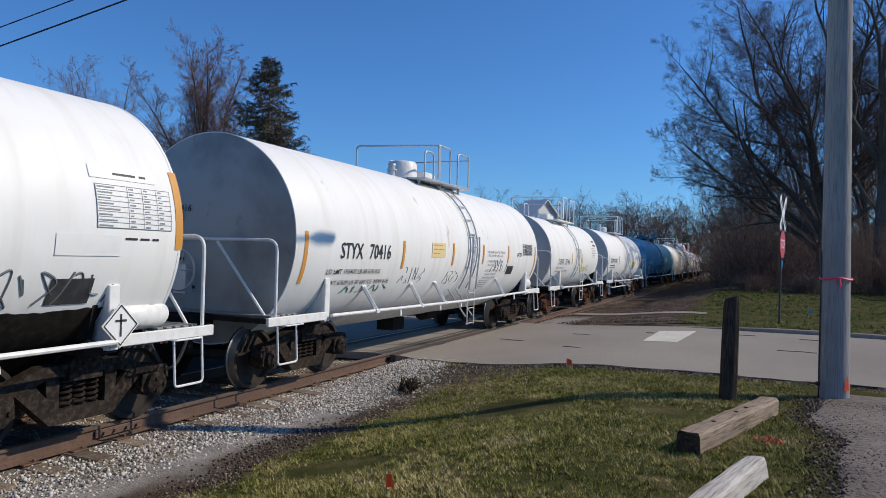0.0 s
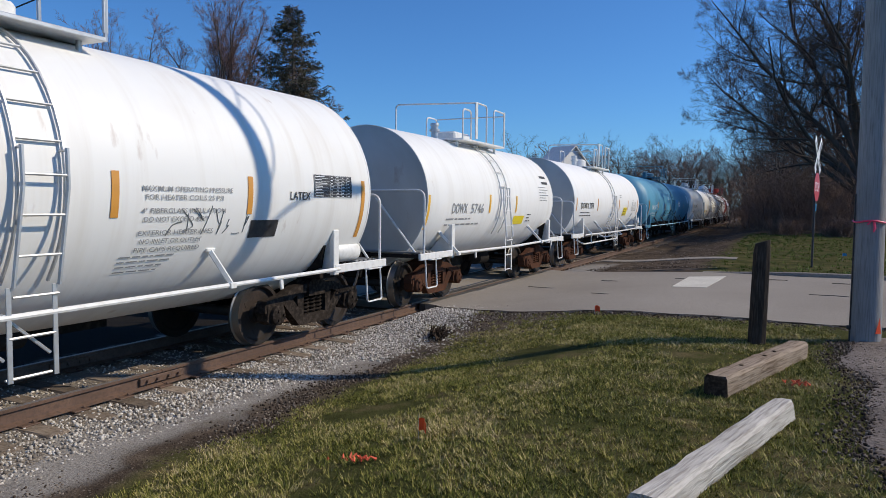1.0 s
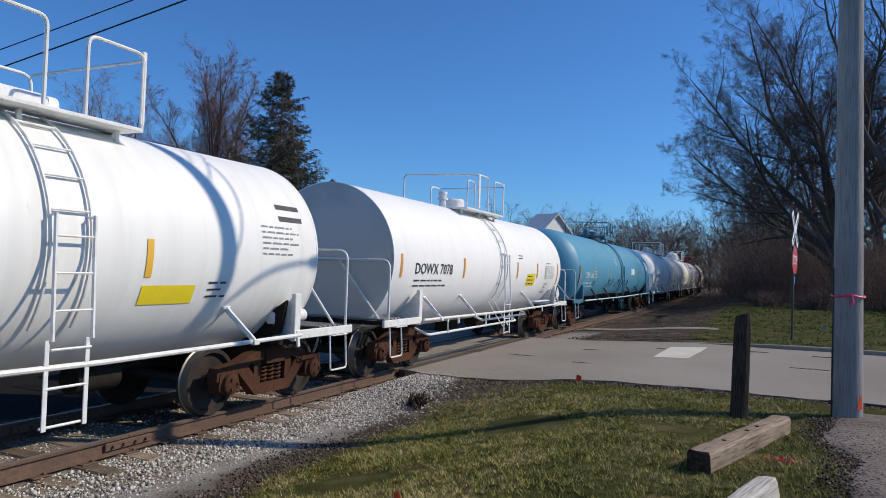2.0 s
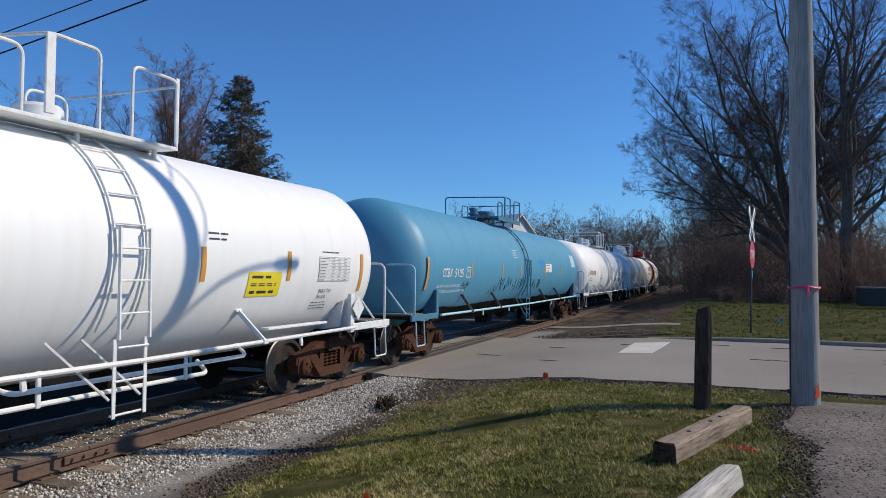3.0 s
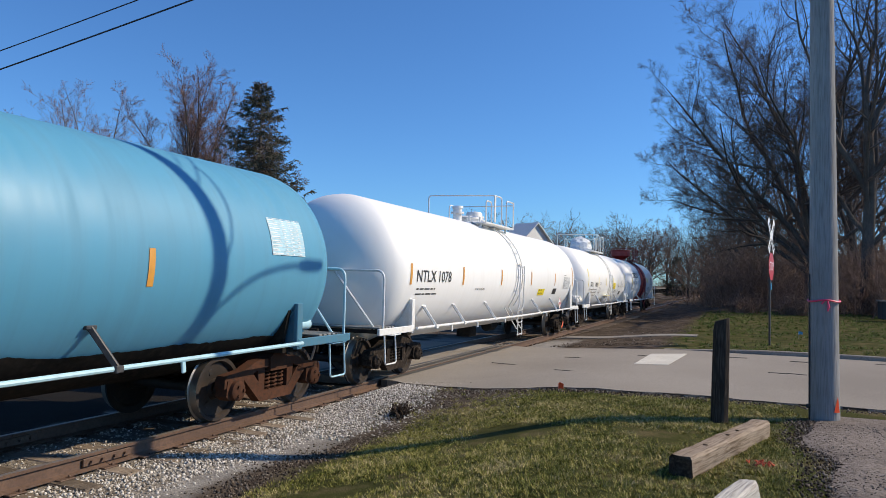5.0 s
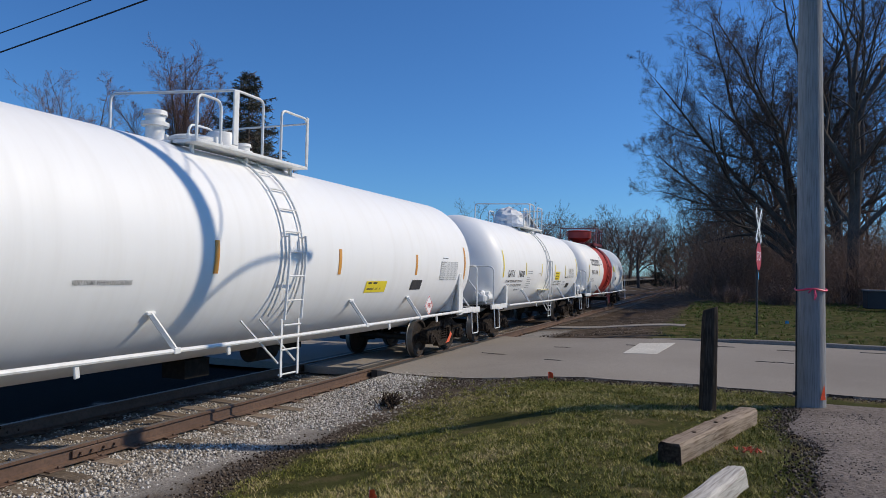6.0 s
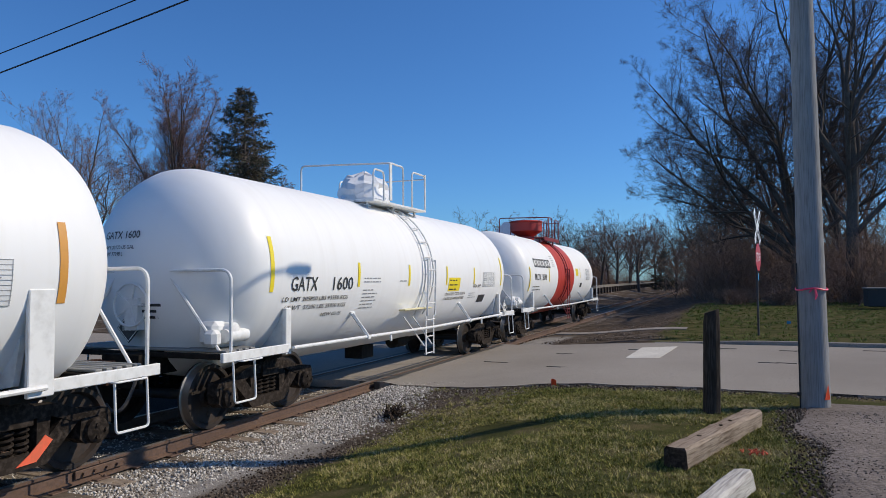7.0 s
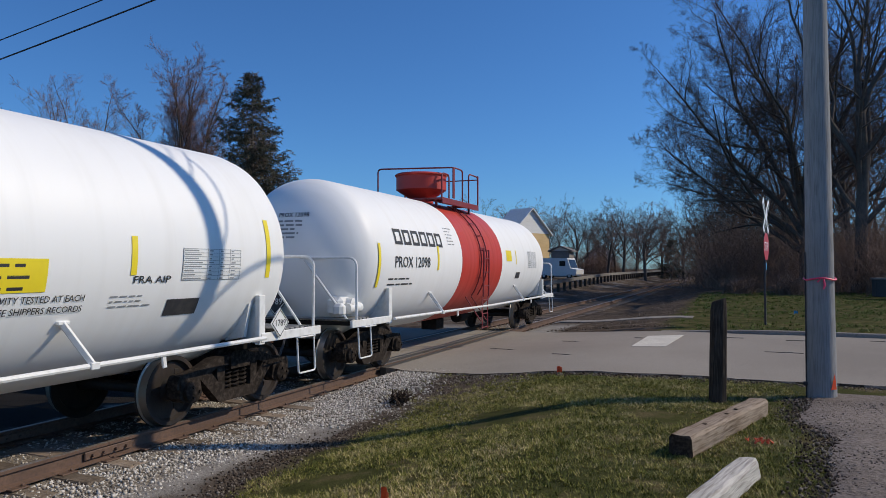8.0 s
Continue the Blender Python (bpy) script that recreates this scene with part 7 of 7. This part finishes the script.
def build_trees():
    # the big spreading maple beyond the verge: low limbs reach far out over the track side, upper ones fan up
    limbs = [(2.4, 180, 42, 15, -0.035), (2.8, 150, 45, 14, -0.03), (3.1, 208, 48, 15, -0.03), (3.6, 172, 55, 17, -0.02), (4.1, 128, 55, 15, -0.02), (4.3, 228, 55, 16, -0.02),
             (4.7, 184, 62, 18, -0.01), (5.0, 295, 55, 15, -0.02), (5.3, 25, 50, 15, -0.02), (3.4, 345, 42, 14, -0.03), (5.6, 95, 66, 17, 0.0), (5.8, 160, 70, 19, 0.0), (6.1, 0, 72, 19, 0.0), (6.2, 230, 72, 19, 0.0), (3.0, 60, 45, 13, -0.02)]
    tree("maple_tree", 12.2, 57, 0.5, 21, limbs, 6.3, 0.5, "huge spreading leafless maple behind the verge", kids=(14, 9, 7, 4), shrink=(0.33, 0.43, 0.5, 0.6), lift=0.03, twig_r=0.0085, steady=0.75, open_angle=(0.6, 1.0))
    tree("maple_tree", 14.9, 52, 0.5, 33, fan(3, 9, 4, 11, 45, 80, 15), 11.5, 0.42, "tall leafless tree with upright limbs", kids=(10, 6, 4, 3), shrink=(0.36, 0.43, 0.5, 0.6), lift=0.035, twig_r=0.0095, lean=(0.1, 0), steady=0.7, open_angle=(0.55, 0.95))
    side = tree("maple_tree", 17.0, 68, 0.4, 34, fan(5, 9, 4, 10, 45, 78, 12), 10.5, 0.36, "leafless tree among others behind the verge", kids=(10, 6, 5, 2), shrink=(0.38, 0.45, 0.5, 0.6), twig_r=0.013, lift=0.035, open_angle=(0.55, 0.95))
    for x, y, turn in ((20.5, 88, 250), (13.5, 84, 20)):
        copy_thing(side, pose(x, y, 0.4, 0, 0, turn))
    # behind the train: fan-shaped trees with reddish buds beside a spruce
    tree("maple_tree", -43.5, 57.5, -0.1, 5, fan(8, 18, 4, 12, 42, 82, 11), 13, 0.32, "tall leafless tree with reddish buds", "twig_red", kids=(14, 8, 6, 3), shrink=(0.33, 0.42, 0.5, 0.6), lift=0.045, twig_r=0.009, open_angle=(0.45, 0.8), steady=0.55)
    tree("maple_tree", -38.5, 59, -0.1, 6, fan(9, 9, 3.5, 9, 60, 85, 8.5), 10, 0.22, "slender leafless tree beside a spruce", "twig_red", kids=(11, 7, 5, 3), shrink=(0.33, 0.42, 0.5, 0.6), lift=0.045, twig_r=0.009, open_angle=(0.45, 0.8), steady=0.5)
    spruce(-34.6, 54, -0.1, 20.6, 3, "tall ragged dark spruce with brown boughs", 470, 0.42, 0.62)
    far = tree("maple_tree", -64, 60, 0, 8, fan(10, 11, 4, 10, 45, 80, 14), 10, 0.35, "hazy leafless tree far behind the train", "twig_red", kids=(9, 6, 5, 2), twig_r=0.013, lift=0.04, open_angle=(0.55, 0.95))
    for x, y in ((-76, 66), (-86, 60)):
        copy_thing(far, pose(x, y, 0, 0, 0, x * 37 % 360))
    low = tree("maple_tree", -55, 61, 0, 9, fan(11, 9, 3, 7, 45, 78, 10.5), 7, 0.25, "small leafless tree behind the train", "twig_red", kids=(9, 6, 4, 2), twig_r=0.011, lift=0.04, open_angle=(0.55, 0.95))
    copy_thing(low, pose(-50.5, 64, 0, 0, 0, 80))
    # the far belt of trees along the track
    wood = [tree("ash_tree", -30, 130, 0.6, 40 + k, fan(20 + k, 8, 2.2, 5.5, 35, 78, 6.8 + 0.7 * k), 5.5 + 0.5 * k, 0.26, "leafless tree in the far belt", ("twig_red", "twig", "twig")[k], kids=(7, 5, 4), shrink=(0.46, 0.48, 0.52), twig_r=0.015, lift=0.03, open_angle=(0.55, 1.0)) for k in range(3)]
    spots = [(-24, 108), (-31, 112), (-18, 128), (-13, 140), (-9, 118), (-4, 150), (-4.5, 108), (1, 120), (4, 112), (-13, 124), (2, 150), (-28, 140), (-40, 130), (9, 118), (14, 112), (8, 98), (11, 90), (16, 95), (17, 78), (14, 86), (12, 74), (19, 74), (7.5, 84), (10, 104), (6.5, 72), (-16, 146), (-10, 152), (-7, 138), (-20, 150), (-3, 164), (-12, 160), (3.5, 138), (6, 128), (-24, 146), (1, 166)]
    wood[0].matrix_world = pose(-21, 116, 0.6)
    wood[1].matrix_world = pose(5, 135, 0.4)
    wood[2].matrix_world = pose(18, 84, 0.4)
    rng = random.Random(7)
    for k, (x, y) in enumerate(spots):
        copy_thing(wood[k % 3], pose(x + rng.uniform(-1, 1), y + rng.uniform(-2, 2), ground_z(x, y), 0, 0, rng.uniform(0, 360)))
    # brown woods closing the distance
    for k in range(18):
        x, y = rng.uniform(-60, 40), rng.uniform(150, 200)
        copy_thing(wood[k % 3], pose(x, y, ground_z(x, y), 0, 0, rng.uniform(0, 360)))
    # thicket on the track's far side and behind the verge
    protos = []
    for k in range(3):
        o = shrub("thicket", 60 + k, 2.6 + 2.2 * k, 70, M["brush"])
        tagged(o, "brown tangled leafless thicket of thin stems", "shrub", "thicket along the track")
        protos.append(o)
    protos[0].matrix_world = pose(10.5, 52, 0.5)
    protos[1].matrix_world = pose(14.5, 50, 0.5)
    protos[2].matrix_world = pose(9, 60, 0.5)
    for k in range(125):
        y = rng.uniform(56, 112)
        x = max(5.8 + rng.uniform(0, 3), 7 + y * math.tan(radians(rng.uniform(-2.5, 10.5))))
        copy_thing(protos[(k * 2) % 3], pose(x, y, ground_z(x, y), 0, 0, rng.uniform(0, 360)))
    for k in range(84):
        x, y = rng.uniform(-42, 16), rng.uniform(128, 176)
        if -12 < x < 3.5 and y < 158:
            x, y = x * 1.3, rng.uniform(160, 176)
        copy_thing(protos[k % 3], pose(x, y, ground_z(x, y), 0, 0, rng.uniform(0, 360)))
    for k in range(14):
        x, y = rng.uniform(15.0, 22), rng.uniform(44, 56)
        copy_thing(protos[k % 3], pose(x, y, ground_z(x, y), 0, 0, rng.uniform(0, 360)))
    spruce(-1.0, 112, 0.3, 6.0, 9, "small dark evergreen beside the far track", 90, 0.5, 0.7)


build_trees()


# ---- far buildings, van, fence ----
def house(x, y, z, w, dpt, h, roof, wall, label, rz=0, wins=()):
    o = thing("house", x, y, z, label, "house", rz=rz)
    part("wall", Buf().box((0, 0, h / 2 - 0.2), (w, dpt, h + 0.4), None, 0.02), M[wall], o, "clapboard walls", smooth=0)
    g = Buf().prism([(-w / 2, h), (w / 2, h), (0, h + roof)], -dpt / 2 + 0.003, dpt / 2 - 0.003, "xz")
    part("gable", g, M["siding_white"], o, "white boarded gable", smooth=0)
    for s in (-1, 1):
        r = Buf().prism([(s * (w / 2 + 0.4), h - 0.4 * roof / (w / 2)), (0, h + roof), (0, h + roof + 0.18), (s * (w / 2 + 0.4), h - 0.4 * roof / (w / 2) + 0.18)], -dpt / 2 - 0.4, dpt / 2 + 0.4, "xz")
        part("roof", r, M["pale_roof" if wall == "siding_yellow" else "shingle"], o, "pitched roof slope", smooth=0)
    for u, v in wins:
        wdw = part("window", Buf().box((u, -dpt / 2 - 0.02, v), (0.95, 0.06, 1.4)), M["siding_white"], o, "white window frame")
        part("pane", Buf().box((u, -dpt / 2 - 0.045, v), (0.75, 0.03, 1.2), None, 0.004), M["dark_glass"], wdw, "dark glass")
    return o


def step_van(x, y, z, rz):
    v = thing("delivery_van", x, y, z, "white boxy delivery van parked in the yard", "van", rz=rz)
    body = [(-2.6, 0.45), (1.5, 0.45), (2.45, 0.5), (2.5, 1.05), (1.75, 1.2), (1.35, 2.35), (-2.55, 2.4)]
    part("body", Buf().prism([(a, b) for a, b in body], -0.98, 0.98, "xz").box((0, 0, 0.4), (4.6, 1.8, 0.12)), M["van_white"], v, "white boxy body", smooth=0)
    for s in (-1, 1):
        part("side_window", Buf().box((0.75, s * 0.985, 1.75), (0.75, 0.02, 0.6), None, 0.006), M["dark_glass"], v, "dark side window")
        for a in (-1.6, 1.6):
            w = part("wheel", Buf().lathe([(-0.12, 0.2), (-0.11, 0.34), (0.11, 0.34), (0.12, 0.2)], (a, s * 0.86, 0.34), "y", 20), M["tyre"], v, "black tyre")
            part("rim", Buf().lathe([(0.1, 0.19), (0.125, 0.16), (0.125, 0)], (a, s * 0.86 if s > 0 else s * 1.11, 0.34), "y", 14), M["galv"], w)
    part("windscreen", Buf().add([(1.77, -0.85, 1.27), (1.77, 0.85, 1.27), (1.42, 0.85, 2.2), (1.42, -0.85, 2.2)], [(0, 1, 2, 3)]), M["dark_glass"], v, "dark windscreen", smooth=0)


def guard_fence():
    f = thing("guard_fence", 0, 0, 0, "low dark timber guard fence beside the track", "fence")
    pm = mesh_of("post", Buf().box((0, 0, 0.4), (0.22, 0.22, 1.2)), M["post_wood"])
    k, y = 0, 46.0
    ends = []
    while y < 165:
        x = -5.6 - 0.008 * (y - 46)
        o = new("post", pm)
        o.parent = f
        o.matrix_local = pose(x, y, ground_z(x, y))
        ends.append((x, y, ground_z(x, y) + 0.86))
        y += 2.4
    for (x, y, z), (x1, y1, z1) in zip(ends, ends[1:]):
        b = Buf().box(((x + x1) / 2 + 0.13, (y + y1) / 2, (z + z1) / 2), (0.07, 2.4, 0.3))
        part("beam", b, M["shed_wood"], f, "grey horizontal beam", smooth=0)


house(-20.4, 97, 0.85, 8.4, 3.4, 6.0, 3.4, "siding_yellow", "two-storey yellow house with a white gable", rz=66, wins=((-1.6, 3.6), (1.4, 3.6), (0, 1.3)))
house(-13.6, 93, 0.8, 2.4, 3.0, 3.4, 0.5, "shed_wood", "grey boarded shed behind the yard")
house(-25, 190, 1.0, 7, 8, 4.0, 2.8, "siding_white", "small white house among far trees", rz=20, wins=((0, 1.6),))
house(-46, 34, -0.1, 9, 9, 5.5, 3.2, "siding_white", "white house behind the train", rz=-40, wins=((-2, 1.6), (2, 1.6), (0, 4)))
step_van(-11.0, 80, ground_z(-11.0, 80), -14)
guard_fence()
b = shrub("branch_heap", 91, 1.2, 240, M["brush"])
b.matrix_world = pose(7.6, 47, 0.3)
tagged(b, "heap of cut brown branches", "branch heap", kind="stuff")
b = copy_thing(b, pose(10.4, 46, 0.35, 0, 0, 70))
box = thing("utility_box", 15.2, 42, 0.42, "low dark grey utility box among the shrubs", "utility box")
part("body", Buf().box((0, 0, 0.45), (2.4, 1.2, 0.9), None, 0.03), M["dark_asphalt"], box)
part("lid", Buf().box((0, 0, 0.94), (2.5, 1.3, 0.08), None, 0.02), M["shed_wood"], box)


def scatter_soil():
    """Clods and a tuft of dead weeds by the crossing."""
    o = shrub("weed_tuft", 95, 0.24, 90, M["end_grain"])
    o.matrix_world = pose(2.45, 9.6, ground_z(2.45, 9.6))
    tagged(o, "dark dead weed tuft", "weeds")


scatter_soil()
build_track()
build_ballast()
build_grass()


# ---- what moves ----
def motions():
    for car, mid in CARS:
        walk(car, [(0.5 * k, pose(0, mid - SPEED * 0.5 * k, 0)) for k in range(17)])
    for wheel, y in WHEELS:
        walk(wheel, [(k / 30, pose(0, y, WHEEL_R, math.degrees(SPEED * k / 30 / WHEEL_R), 0, 0)) for k in range(241)])


motions()
